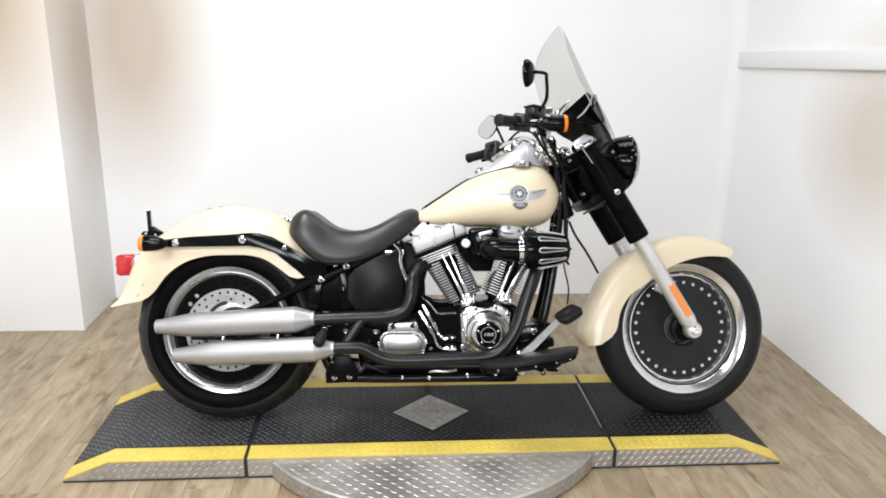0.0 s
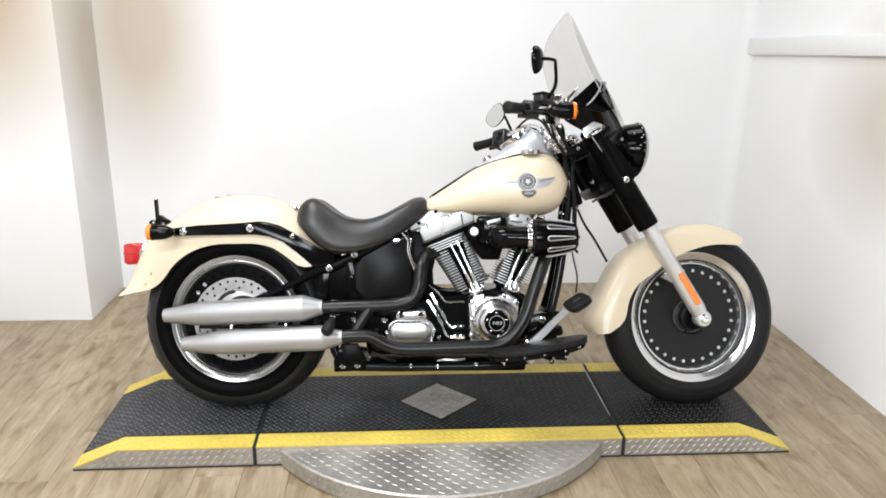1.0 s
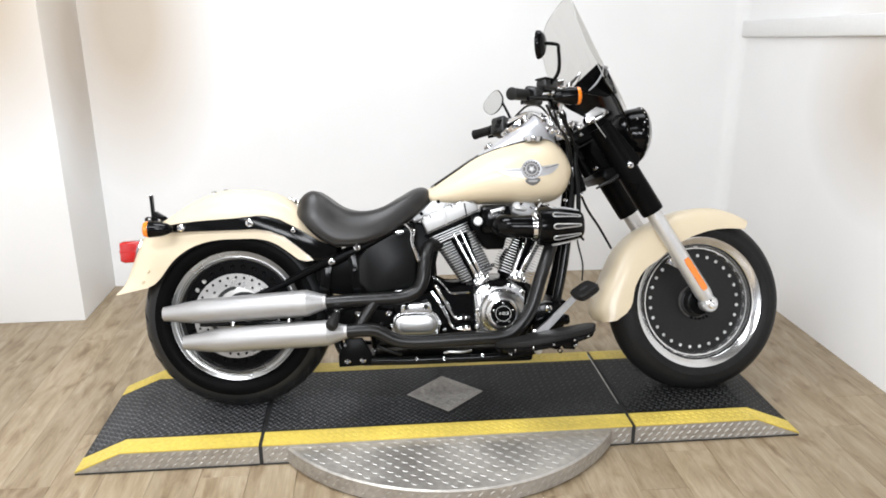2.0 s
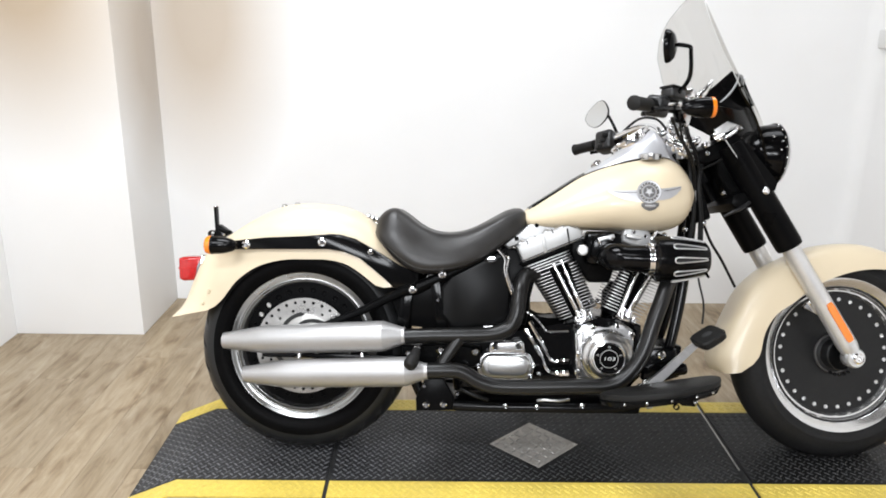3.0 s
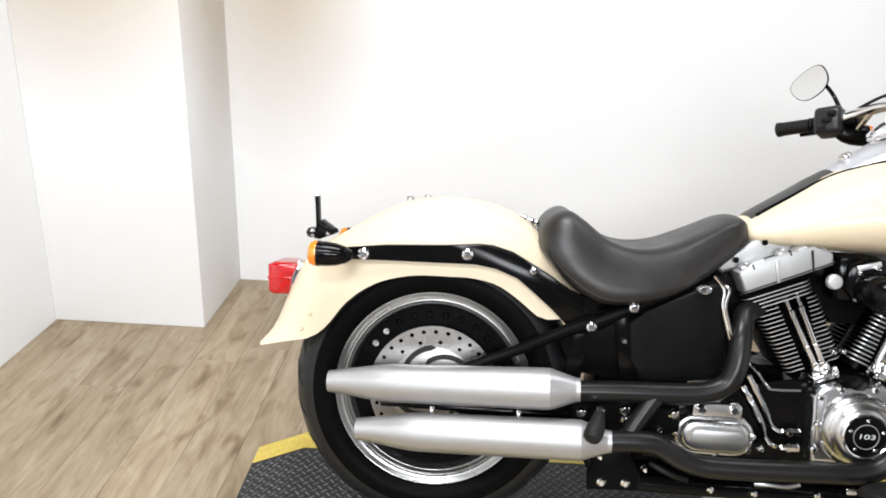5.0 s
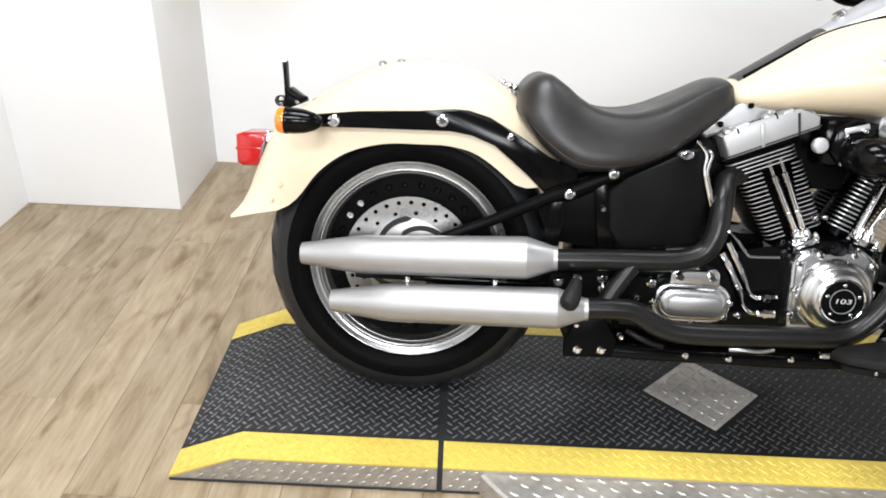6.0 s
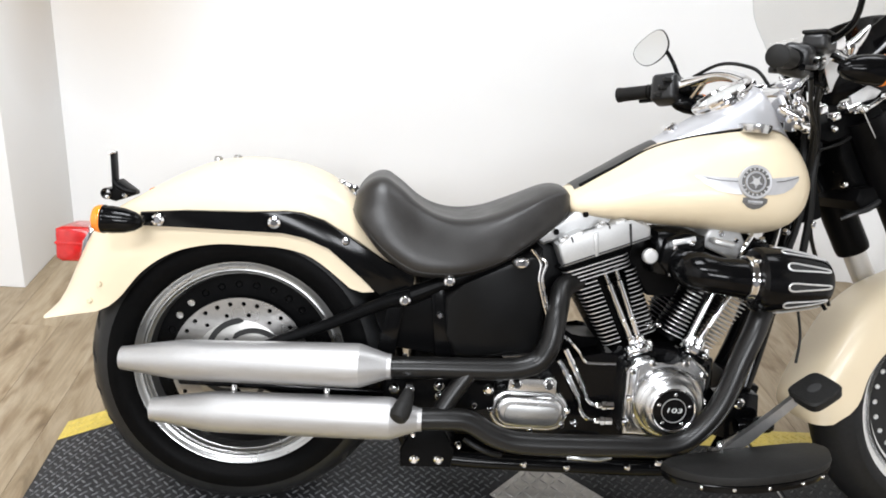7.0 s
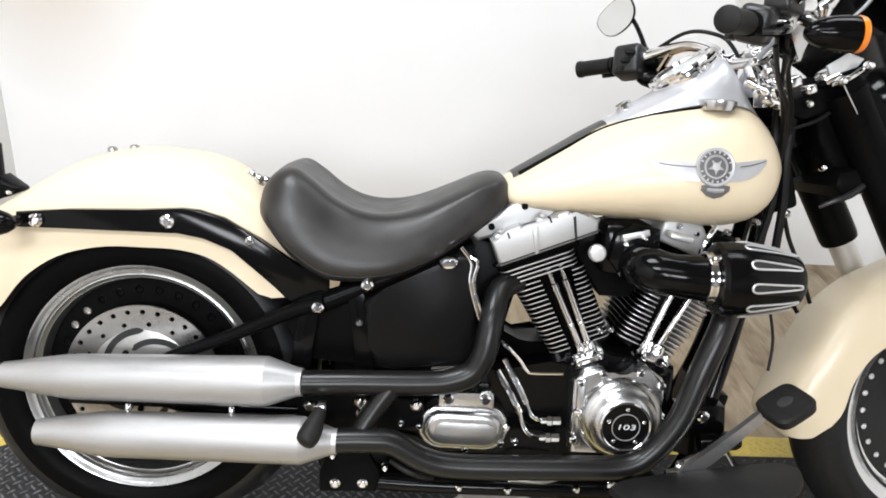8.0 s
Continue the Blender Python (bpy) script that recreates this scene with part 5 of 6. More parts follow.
mu = muffler((-0.226, -0.146, 0.3470), (0.316, -0.194, 0.3800), [(0, 0.0235), (0.06, 0.0275), (0.12, 0.0325), (0.21, 0.0395), (0.25, 0.0408), (0.40, 0.0420), (0.60, 0.0432), (0.86, 0.0445), (0.885, 0.0440), (0.985, 0.0255), (1.0, 0.0250)], "brushed silver muffler")
muffler((-0.156, -0.174, 0.2530), (0.384, -0.222, 0.2830), [(0, 0.0235), (0.06, 0.0275), (0.12, 0.0325), (0.21, 0.0395), (0.25, 0.0408), (0.40, 0.0415), (0.60, 0.0420), (0.86, 0.0425), (0.885, 0.0420), (0.985, 0.0235), (1.0, 0.0230)], "brushed silver muffler")
bolts([V(0.006, -0.180, 0.312), V(0.191, -0.190, 0.320)], mu, 0.006, 0.010, CHROME, (0, -0.4, -0.9), "clamp_screw")
bp("hanger", box((0.10, -0.15, 0.308), (0.42, 0.015, 0.012), None, 0.003), BLACK, mu, "black muffler hanger")
peg = bp("footpeg", tube([(0.353, -0.236, 0.348), (0.349, -0.250, 0.338), (0.343, -0.264, 0.324), (0.337, -0.274, 0.313), (0.333, -0.280, 0.306), (0.331, -0.283, 0.303)], [0.010, 0.0140, 0.0185, 0.0195, 0.0165, 0.008], 20), GREYRUB, None, "black folded rear footpeg")
bp("mount", box((0.354, -0.228, 0.350), (0.018, 0.03, 0.016), None, 0.004), CHROME, peg)

# ---- controls by the engine ----
board = [(0.868, -0.262), (0.885, -0.300), (0.940, -0.345), (1.020, -0.365), (1.110, -0.360), (1.170, -0.335), (1.196, -0.295), (1.196, -0.262), (1.150, -0.240), (0.920, -0.240)]


def board_ring(z, k):
    cx0 = sum(p[0] for p in board) / len(board)
    cy0 = sum(p[1] for p in board) / len(board)
    pts = [V(cx0 + (x - cx0) * k, cy0 + (y - cy0) * k, 0) for x, y in board]
    pts = smooth_path(pts + [pts[0]], 4)[:-1]
    return [V(p.x, p.y, z - 0.010 + (p.x - 0.87) * 0.170) for p in pts]


fb = bp("floorboard", loft([board_ring(0.232, 0.95), board_ring(0.234, 0.99), board_ring(0.243, 1.0), board_ring(0.249, 0.985), board_ring(0.250, 0.96)]), GREYRUB, None, "worn grey-black rubber rider floorboard")
bp("underplate", loft([board_ring(0.214, 0.90), board_ring(0.216, 0.95), board_ring(0.228, 0.985), board_ring(0.2315, 0.97)]), BLACK, fb, "gloss black floorboard base")
edge_ring = board_ring(0.2308, 0.992)
bp("edge_trim", tube(edge_ring + [edge_ring[0]], 0.0016, 6, smooth=False), BLACK, fb, "gloss black edge bead")
for x in (0.93, 1.10):
    bp("mount", tube([(x, -0.26, 0.225 + (x - 0.87) * 0.155), (x - 0.01, -0.20, 0.21), (x - 0.02, -0.14, 0.20)], 0.011, 10), BLACK, fb)
bolts([V(1.012, -0.215, 0.259), V(1.072, -0.138, 0.328), V(1.080, -0.138, 0.282)], fb, 0.0125, 0.010)
bp("hinge", lathe([(0.009, 0), (0.009, 0.04), (0.006, 0.044), (0, 0.044)], (0.985, -0.222, 0.250), (1, 0, 0.15), 14), CHROME, fb)
pedal = bp("brake_pedal", loft([[V(x + n.x * w, y, z + n.y * w) for w, y in ((-0.5 * wd, -0.222), (0.5 * wd, -0.222), (0.5 * wd, -0.236), (-0.5 * wd, -0.236))] for x, z, wd in ((0.995, 0.240, 0.018), (1.03, 0.268, 0.026), (1.06, 0.295, 0.024), (1.10, 0.334, 0.020), (1.150, 0.384, 0.018)) for n in (Vector((-0.66, 0.75)),)]), LEVER, None, "polished steel brake pedal with black rubber pad")
pn = V(-0.43, -0.27, 0.86).normalized()
pa = V(0.80, 0.20, 0.56)
pa = (pa - pn * pa.dot(pn)).normalized()
pb = pn.cross(pa)


def pad_ring(h, a, b):
    o = V(1.172, -0.244, 0.402) + pn * h
    pts = [o + pa * (a * math.copysign(abs(math.cos(q)) ** 0.45, math.cos(q))) + pb * (b * math.copysign(abs(math.sin(q)) ** 0.45, math.sin(q))) for q in [2 * math.pi * k / 28 for k in range(28)]]
    return pts


bp("pad", loft([pad_ring(-0.018, 0.035, 0.033), pad_ring(-0.012, 0.041, 0.039), pad_ring(0.004, 0.042, 0.040), pad_ring(0.008, 0.038, 0.036)]), GREYRUB, pedal, "grey-black rubber pedal pad")
bp("inset", loft([[V(1.172, -0.244, 0.402) + pn * h + pa * 0.016 * k * math.cos(q) + pb * 0.011 * k * math.sin(q) for q in [2 * math.pi * j / 20 for j in range(20)]] for h, k in ((0.0075, 1), (0.0086, 0.95), (0.0088, 0.8))]), GAP, pedal)
bp("board_bracket", prism([(1.085, 0.232), (1.092, 0.214), (1.128, 0.212), (1.140, 0.236), (1.128, 0.256), (1.096, 0.252)], -0.292, -0.262, 0.004), BLACK, fb, "gloss black bracket under the board")
bolts([V(1.110, -0.292, 0.240), V(1.128, -0.292, 0.226)], fb, 0.0055, 0.005)
bp("bracket_eye", lathe([(0.0055, -0.004), (0.0085, -0.004), (0.0085, 0.004), (0.0055, 0.004)], (1.082, -0.270, 0.206), (0, -1, 0), 18, close=True), BLACK, fb)
# Small chrome beads added for the dotted highlights under the board's edge.
outer = [p for p in board_ring(0.2255, 0.992) if p.y < -0.325]
for p in outer[::3]:
    bolts([p], fb, 0.0036, 0.003, CHROME, (p.x - 1.03, p.y + 0.20, 0), "rivet")
bp("rest_knob", lathe([(0.008, 0), (0.013, 0.003), (0.015, 0.010), (0.013, 0.018), (0.006, 0.022), (0, 0.022)], (1.016, -0.196, 0.198), (0.6, -0.8, 0.0), 22), ALU, fb, "worn bright round stop")
bp("rail_clip", box((0.905, -0.164, 0.192), (0.022, 0.010, 0.013), None, 0.003), CHROME, frame_rails, "small chrome clip")
# Thin tube added to draw a long highlight on the lower rail.
bp("rail_highlight", tube([(0.706, -0.158, 0.189), (0.730, -0.166, 0.193), (0.770, -0.166, 0.192), (0.800, -0.158, 0.195)], 0.0042, 10, 4), WINDOW, frame_rails, "thin metal tube added as a highlight on the rail")
bp("voltage_regulator", box((1.115, 0.0, 0.300), (0.06, 0.13, 0.10), Matrix.Rotation(radians(12), 3, "Y"), 0.006), SATIN, None, "black voltage regulator")
bp("engine_mount", prism([(1.020, 0.250), (1.028, 0.340), (1.080, 0.352), (1.118, 0.345), (1.128, 0.262), (1.060, 0.240)], -0.136, -0.08, 0.008), BLACK, frame_rails)
bp("master_cylinder", lathe([(0.016, 0), (0.018, 0.004), (0.018, 0.07), (0.014, 0.078), (0, 0.078)], (1.060, -0.165, 0.285), (1, 0, 0.12), 18), BLACK, pedal)
bp("rod", tube([(1.00, -0.215, 0.262), (1.07, -0.19, 0.288)], 0.005, 8, smooth=False), CHROME, pedal)


# ---- tank badge, console and cap ----
def tank_y(x, z):
    """Half-width of the tank at the given place."""
    zt, zl, w = interp(x, TANK_TOP), interp(x, TANK_LOW), interp(x, TANK_W)
    zc, h = (zt + zl) / 2, (zt - zl) / 2
    v = z - (zc - 0.18 * h)
    if v > 0:
        sn = min(1.0, v / (1.18 * h)) ** (1 / 0.92)
        return math.sqrt(max(0, 1 - sn * sn)) ** 0.80 * w * (1 - 0.10 * sn)
    sn = min(1.0, -v / (0.82 * h)) ** (1 / 0.72)
    return math.sqrt(max(0, 1 - sn * sn)) ** 0.62 * w


def on_tank(x, z, lift):
    return V(x, -tank_y(x, z) - lift, z)


def tank_sheet(outline_rows, lift):
    """A thin raised sheet on the tank's side through rows of (x, low z, high z)."""
    rows = []
    for x, z0, z1 in outline_rows:
        rows.append([on_tank(x, z0, -0.002), on_tank(x, z0, lift * 0.6), on_tank(x, (z0 + z1) / 2, lift), on_tank(x, z1, lift * 0.6), on_tank(x, z1, -0.002)])
    return loft(rows, caps=False, closed=False)


BX, BZ = 1.012, 0.807
bn = V(-0.02, -1, 0.16).normalized()
bo = on_tank(BX, BZ, 0.0)
badge = bp("badge", lathe([(0.0345, -0.004), (0.0345, 0.0025), (0.0330, 0.0042), (0.0285, 0.0036)], bo, bn, 48), WING, tank, "round chrome badge with wings")
bp("badge_ring", lathe([(0.0290, 0.0030), (0.0225, 0.0036), (0.0222, 0.0030)], bo, bn, 48), BADGEDARK, badge)
bp("badge_centre", lathe([(0.0215, 0.0032), (0.0205, 0.0050), (0.0185, 0.0050), (0.0178, 0.0036), (0, 0.0038)], bo, bn, 40), WING, badge, "silver badge centre")
bp("badge_field", lathe([(0.0172, 0.0036), (0.0168, 0.0044), (0, 0.0044)], bo, bn, 40), BADGEDARK, badge)
bu = V(1, 0, 0).cross(bn).normalized()
br = bn.cross(bu)
for k in range(18):
    a = 2 * math.pi * k / 18
    if k in (0, 9):
        continue
    p = bo + (br * math.cos(a) + bu * math.sin(a)) * 0.0258 + bn * 0.0040
    bp("mark", loft([[p + (br * math.cos(a + q) + bu * math.sin(a + q)) * 0.0024 + bn * h for q in (0.6, 2.54, 3.74, 5.68)] for h in (-0.001, 0.0004)]), ALU, badge)
star = []
for k in range(10):
    a, r = math.pi / 2 + math.pi * k / 5, 0.0150 if k % 2 == 0 else 0.0062
    star.append((br * math.cos(a) + bu * math.sin(a)) * r)
bp("emblem_star", loft([[bo + q + bn * 0.0040 for q in star], [bo + q * 0.95 + bn * 0.0056 for q in star]]), WING, badge)
bp("emblem_boss", lathe([(0.0070, 0.005), (0.0065, 0.0064), (0, 0.0068)], bo, bn, 20), ALU, badge)
for rows in ([(0.896, 0.8085, 0.8100), (0.917, 0.794, 0.8105), (0.940, 0.784, 0.8110), (0.966, 0.7805, 0.8120), (0.987, 0.780, 0.8135)],
             [(1.037, 0.7830, 0.8160), (1.055, 0.7850, 0.8180), (1.074, 0.790, 0.8205), (1.092, 0.801, 0.8235), (1.107, 0.817, 0.8255)]):
    bp("wing", tank_sheet(rows, 0.0030), WING, badge, "silver wing")
    bp("wing_line", tank_sheet([(x, b - 0.0016 - (b - a) * 0.20, b - (b - a) * 0.20) for x, a, b in rows[1:]], 0.0042), BADGEDARK, badge)
bp("banner", tank_sheet([(0.990, 0.766, 0.774), (1.002, 0.756, 0.776), (1.015, 0.7520, 0.7765), (1.028, 0.756, 0.777), (1.040, 0.767, 0.776)], 0.003), BADGEDARK, badge, "dark badge banner")
bp("banner_mark", tank_sheet([(1.000, 0.7645, 0.7705), (1.015, 0.7625, 0.7705), (1.030, 0.7645, 0.7710)], 0.0045), WING, badge)

DASH = smooth_table([(0.835, 0.858), (0.870, 0.880), (0.926, 0.916), (0.966, 0.944), (1.030, 0.992), (1.052, 1.004), (1.072, 0.985), (1.094, 0.945), (1.116, 0.905)])
rings = []
for i in range(34):
    x = 0.835 + 0.281 * i / 33
    zt = interp(x, DASH)
    w = interp(x, [(0.835, 0.030), (0.88, 0.052), (0.95, 0.070), (1.03, 0.078), (1.08, 0.077), (1.116, 0.068)])
    zb = min(interp(x, TANK_TOP) - 0.012, zt - 0.004)
    row = []
    for k in range(15):
        a = math.pi * k / 14
        y = -math.copysign(abs(math.cos(a)) ** 0.62, math.cos(a)) * w * (1.25 - 0.25 * math.sin(a))
        row.append(V(x, y, zb + (zt - zb) * math.sin(a) ** 0.62))
    rings.append(row)
dash = bp("dash_console", loft(rings), DASHM, None, "chrome tank console with speedometer", sharp=60)
sp_o, sp_n = V(0.994, 0, 0.974), V(-0.585, 0, 0.811).normalized()
speedo = bp("speedometer", lathe([(0.064, -0.016), (0.066, -0.012), (0.066, -0.004), (0.0640, -0.002), (0.0670, 0.001), (0.0670, 0.006), (0.064, 0.010), (0.056, 0.0105), (0.054, 0.005)], sp_o, sp_n, 52), CHROME, dash, "round speedometer with chrome rim")
bp("dial", lathe([(0.055, 0.004), (0, 0.004)], sp_o, sp_n, 40), DIAL, speedo)
bp("ignition_switch", lathe([(0.017, -0.01), (0.017, 0.010), (0.013, 0.014), (0, 0.014)], (0.892, 0, 0.893), (-0.58, 0, 0.81), 22), CHROME, dash)
bp("console_trim", tube([V(x, -interp(x, [(0.69, 0.048), (0.835, 0.050), (0.95, 0.088), (1.03, 0.096), (1.10, 0.082)]), interp(x, TANK_TOP) - interp(x, [(0.69, 0.002), (0.835, 0.006), (1.0, 0.019), (1.10, 0.018)])) for x in (0.69, 0.76, 0.835, 0.90, 0.96, 1.02, 1.07, 1.10)], 0.0042, 8, 4), RUBBER, dash, "black trim bead")
bp("tank_strap", loft([[V(x, y * interp(x, [(0.675, 0.05), (0.84, 0.046)]), interp(x, TANK_TOP) + 0.004 - 0.008 * y * y) for y in (-1, -0.5, 0, 0.5, 1)] for x in (0.680, 0.700, 0.730, 0.770, 0.810, 0.850)], caps=False, closed=False), LEATHER, dash, "black leather tank strap")
for s in (-1, 1):
    z = interp(1.03, TANK_TOP) - 0.011
    cap = bp("fuel_cap", lathe([(0.030, -0.014), (0.034, -0.002), (0.034, 0.003), (0.032, 0.0045), (0.028, 0.0050), (0, 0.0055)], (1.032, s * 0.100, z + 0.001), (0, -s * 0.04, 1.0), 36), POLISH, tank, "chrome fuel cap")

# ---- front end ----
for s in (-1, 1):
    y = s * 0.112
    low = V(1.640, y, 0.340)

    def leg_at(z):
        return V(1.640 - 0.620 * (z - 0.340), y, z)

    fork = bp("fork_leg", tube([leg_at(0.335), leg_at(0.36), leg_at(0.42), leg_at(0.52), leg_at(0.70)], [0.024, 0.030, 0.029, 0.028, 0.027], 22, 4), ALU, None, "satin aluminium fork leg", True)
    bp("cover", tube([leg_at(0.652), leg_at(0.662), leg_at(0.80), leg_at(0.955)], [0.0385, 0.0405, 0.0405, 0.0405], 28, smooth=False), SATIN, fork, "black fork cover", True)
    bp("axle_lug", lathe([(0.0, -0.022), (0.026, -0.022), (0.030, -0.016), (0.030, 0.016), (0.026, 0.022), (0, 0.022)], (1.646, y, 0.322), (0, 1, 0), 24), ALU, fork, "", True)
    bp("axle_nut", lathe([(0.017, 0), (0.017, 0.010), (0.012, 0.014), (0.006, 0.014), (0.005, 0.008), (0, 0.008)], (1.646, y + s * 0.021, 0.322), (0, s, 0), 20), CHROME, fork, "", True)
    d = (leg_at(0.60) - leg_at(0.36)).normalized()
    side = V(0.10, s * 0.99, 0.06)
    rows = []
    for z in (0.372, 0.380, 0.470, 0.484):
        o = leg_at(z)
        w = 0.0085 if z in (0.372, 0.484) else 0.0115
        t = d.cross(side).normalized()
        nrm = t.cross(d).normalized() * (1 if t.cross(d).y * s > 0 else -1)
        rows.append([o + nrm * 0.026 - t * w, o + nrm * 0.0315 - t * w, o + nrm * 0.033, o + nrm * 0.0315 + t * w, o + nrm * 0.026 + t * w])
    bp("reflector", loft(rows), AMBER, fork, "amber strip reflector", True)
    bp("fender_bracket", prism([(1.500, 0.470), (1.530, 0.505), (1.590, 0.480), (1.560, 0.440)], *sorted((s * 0.082, s * 0.094)), 0.003), CHROME, fork, "", True)
    bolts([V(1.522, s * 0.096, 0.484), V(1.552, s * 0.096, 0.462)], fork, 0.008, 0.006, CHROME, (0, s, 0), steer=True)
    bolts([V(1.352, s * 0.148, 0.815)], fork, 0.011, 0.008, CHROME, (0, s, 0), steer=True)

axle_pts = [(1.646, -0.13, 0.322), (1.646, 0.13, 0.322)]
bp("axle", tube(axle_pts, 0.011, 14, smooth=False), ALU, front_wheel, "", True)
# The ring's lighter tone stands in for light caught on the flange edge.
bp("hub_ring", lathe([(0.0570, 0.021), (0.0600, 0.0225), (0.0615, 0.0205), (0.0615, 0.012)], AXLE_F, (0, -1, 0), 48), BADGEDARK, front_wheel, "hub flange with edge glint put in its tone", True)
bp("front_brake_disc", holed_ring(AXLE_F + V(0, 0.075, 0), 0.085, 0.146, 0.125, 22, 0.0042, 0.005), DISC, front_wheel, "", True)
for k in range(5):
    a = radians(-60 - 14 * k)
    bolts([AXLE_F + V(0.062 * math.cos(a), -0.048, 0.062 * math.sin(a))], front_wheel, 0.005, 0.004, BLACK, steer=True)

# triple clamps, black side panels and head lamp
clamp = bp("triple_clamp", prism([(1.150, 0.905), (1.165, 0.935), (1.262, 0.985), (1.290, 0.960), (1.275, 0.930), (1.190, 0.895)], -0.112, 0.112, 0.012), SATIN, None, "black fork yoke", True)
bp("lower_clamp", prism([(1.262, 0.778), (1.268, 0.806), (1.380, 0.835), (1.400, 0.805), (1.385, 0.780), (1.282, 0.758)], -0.120, 0.120, 0.012), SATIN, clamp, "", True)
bp("shroud", prism([(1.262, 0.800), (1.232, 0.870), (1.215, 0.930), (1.262, 0.968), (1.318, 0.950), (1.372, 0.840), (1.340, 0.805)], -0.096, 0.096, 0.016, 3), SATIN, clamp, "black fork shroud", True)
bp("stem", tube([HEAD - RAKE * 0.16, HEAD + RAKE * 0.05], 0.022, 16, smooth=False), BLACK, clamp, "", True)
bp("stem_nut", lathe([(0.022, 0), (0.022, 0.012), (0.014, 0.020), (0, 0.020)], HEAD + RAKE * 0.045, RAKE, 20), CHROME, clamp, "", True)
for s in (-1, 1):
    bp("side_panel", prism([(1.224, 0.972), (1.236, 0.988), (1.262, 0.980), (1.302, 0.950), (1.392, 0.842), (1.384, 0.818), (1.346, 0.800), (1.282, 0.890)], *sorted((s * 0.136, s * 0.146)), 0.004), SATIN, clamp, "black fork side panel", True)
    bp("panel_edge", tube([V(1.226, s * 0.1475, 0.968), V(1.283, s * 0.1475, 0.888), V(1.345, s * 0.1475, 0.801)], 0.0014, 6, smooth=False), ALU, clamp, "bright edge of the fork panel", True)

lamp_o = V(1.432, 0, 0.940)
head_lamp = bp("head_lamp", lathe([(0, -0.100), (0.034, -0.095), (0.067, -0.076), (0.088, -0.042), (0.097, -0.005), (0.099, 0.012), (0.097, 0.014), (0.0, 0.014)], lamp_o, V(1, 0, -0.05), 48), BLACK, None, "gloss black round head lamp", True)
bp("trim_ring", lathe([(0.0985, 0.004), (0.1015, 0.006), (0.1015, 0.012), (0.0985, 0.015), (0.096, 0.013)], lamp_o, V(1, 0, -0.05), 48), BLACK, head_lamp, "black trim ring", True)
bp("reflector_bowl", lathe([(0.095, 0.0155), (0.066, 0.0150), (0.02, 0.0145), (0, 0.0145)], lamp_o, V(1, 0, -0.05), 40), ALU, head_lamp, "", True)
bp("lens", lathe([(0.0980, 0.013), (0.089, 0.025), (0.069, 0.036), (0.039, 0.043), (0, 0.045)], lamp_o, V(1, 0, -0.05), 40), GLASS, head_lamp, "clear domed lens", True)
bolts([V(1.404, -0.090, 0.985), V(1.430, -0.094, 0.972), V(1.424, -0.096, 0.945)], head_lamp, 0.004, 0.004, CHROME, steer=True)
for q in (118, 136, 154, 172, 190, 208, 226):
    e = V(0, math.cos(radians(q)), math.sin(radians(q)))
    bolts([lamp_o + V(0.008, 0, 0) + e * 0.1005], head_lamp, 0.0035, 0.0035, CHROME, e, steer=True)

# windscreen: clear upper pane on a black lower panel
SHIELD = smooth_table([(0.840, 1.412), (0.906, 1.404), (1.010, 1.372), (1.113, 1.330), (1.215, 1.278), (1.328, 1.224), (1.429, 1.172)])


def shield_point(z, u, out=0.0, low=False):
    w = interp(z, [(0.84, 0.055), (0.95, 0.095), (1.02, 0.160), (1.08, 0.230), (1.20, 0.240), (1.30, 0.222), (1.36, 0.185), (1.40, 0.135), (1.43, 0.03)])
    x = interp(z, SHIELD) - 0.105 * (u * w / 0.235) ** 2
    return V(x + out, u * w, z)


def shield_sheet(z0, z1, name, material, parent, label, thick=0.004, n=18, top=None):
    rows = []
    for i in range(n + 1):
        rows.append([])
        for k in range(25):
            u = -1 + k / 12
            z = z0 + ((top(u) if top else z1) - z0) * i / n
            rows[-1].append(shield_point(z, u))
    bm = loft(rows, caps=False, closed=False)
    bmesh.ops.recalc_face_normals(bm, faces=bm.faces)
    if thick:
        bmesh.ops.solidify(bm, geom=bm.faces[:], thickness=thick)
    return bp(name, bm, material, parent, label, True, sharp=60)


def cut(u):
    return 1.178 - 0.075 * u * u


lower = shield_sheet(0.850, 1.178, "windscreen", BLACK, None, "clear windscreen above a gloss black lower panel", 0.006, 14, cut)
rows = []
for i in range(25):
    rows.append([])
    for k in range(25):
        u = -1 + k / 12
        z0 = cut(u)
        rows[-1].append(shield_point(z0 + (1.430 - z0) * i / 24, u, 0.001))
bm = loft(rows, caps=False, closed=False)
pane = bp("pane", bm, SCREEN, lower, "clear acrylic pane", True, sharp=80)
edge = [shield_point(cut(-1) + (1.430 - cut(-1)) * i / 12, -1, 0.001) for i in range(13)] + [shield_point(1.430 - (1.430 - cut(1)) * i / 12, 1, 0.001) for i in range(13)]
bp("pane_edge", tube(edge, 0.0013, 6, 2), DIAL, lower, "bright cut edge of the pane", True)
low_rows = [[shield_point(0.945 + (cut(u) - 0.945) * i / 12, u, 0.002 + 0.010 * math.sin(math.pi * min(1.0, 0.25 + 0.75 * i / 12))) for u in [-1 + k / 12 for k in range(25)]] for i in range(13)]
bp("lower_pane", loft(low_rows, caps=False, closed=False), SCREEN, lower, "clear acrylic over the black panel", True, sharp=80)
# Pale tube added to draw the sheen where the pane curves away.
bp("centre_sheen", tube([r[12] + V(0.001, 0, 0) for r in low_rows[1:]], 0.0026, 8, 2), DIAL, lower, "bright line added as the pane's sheen", True)
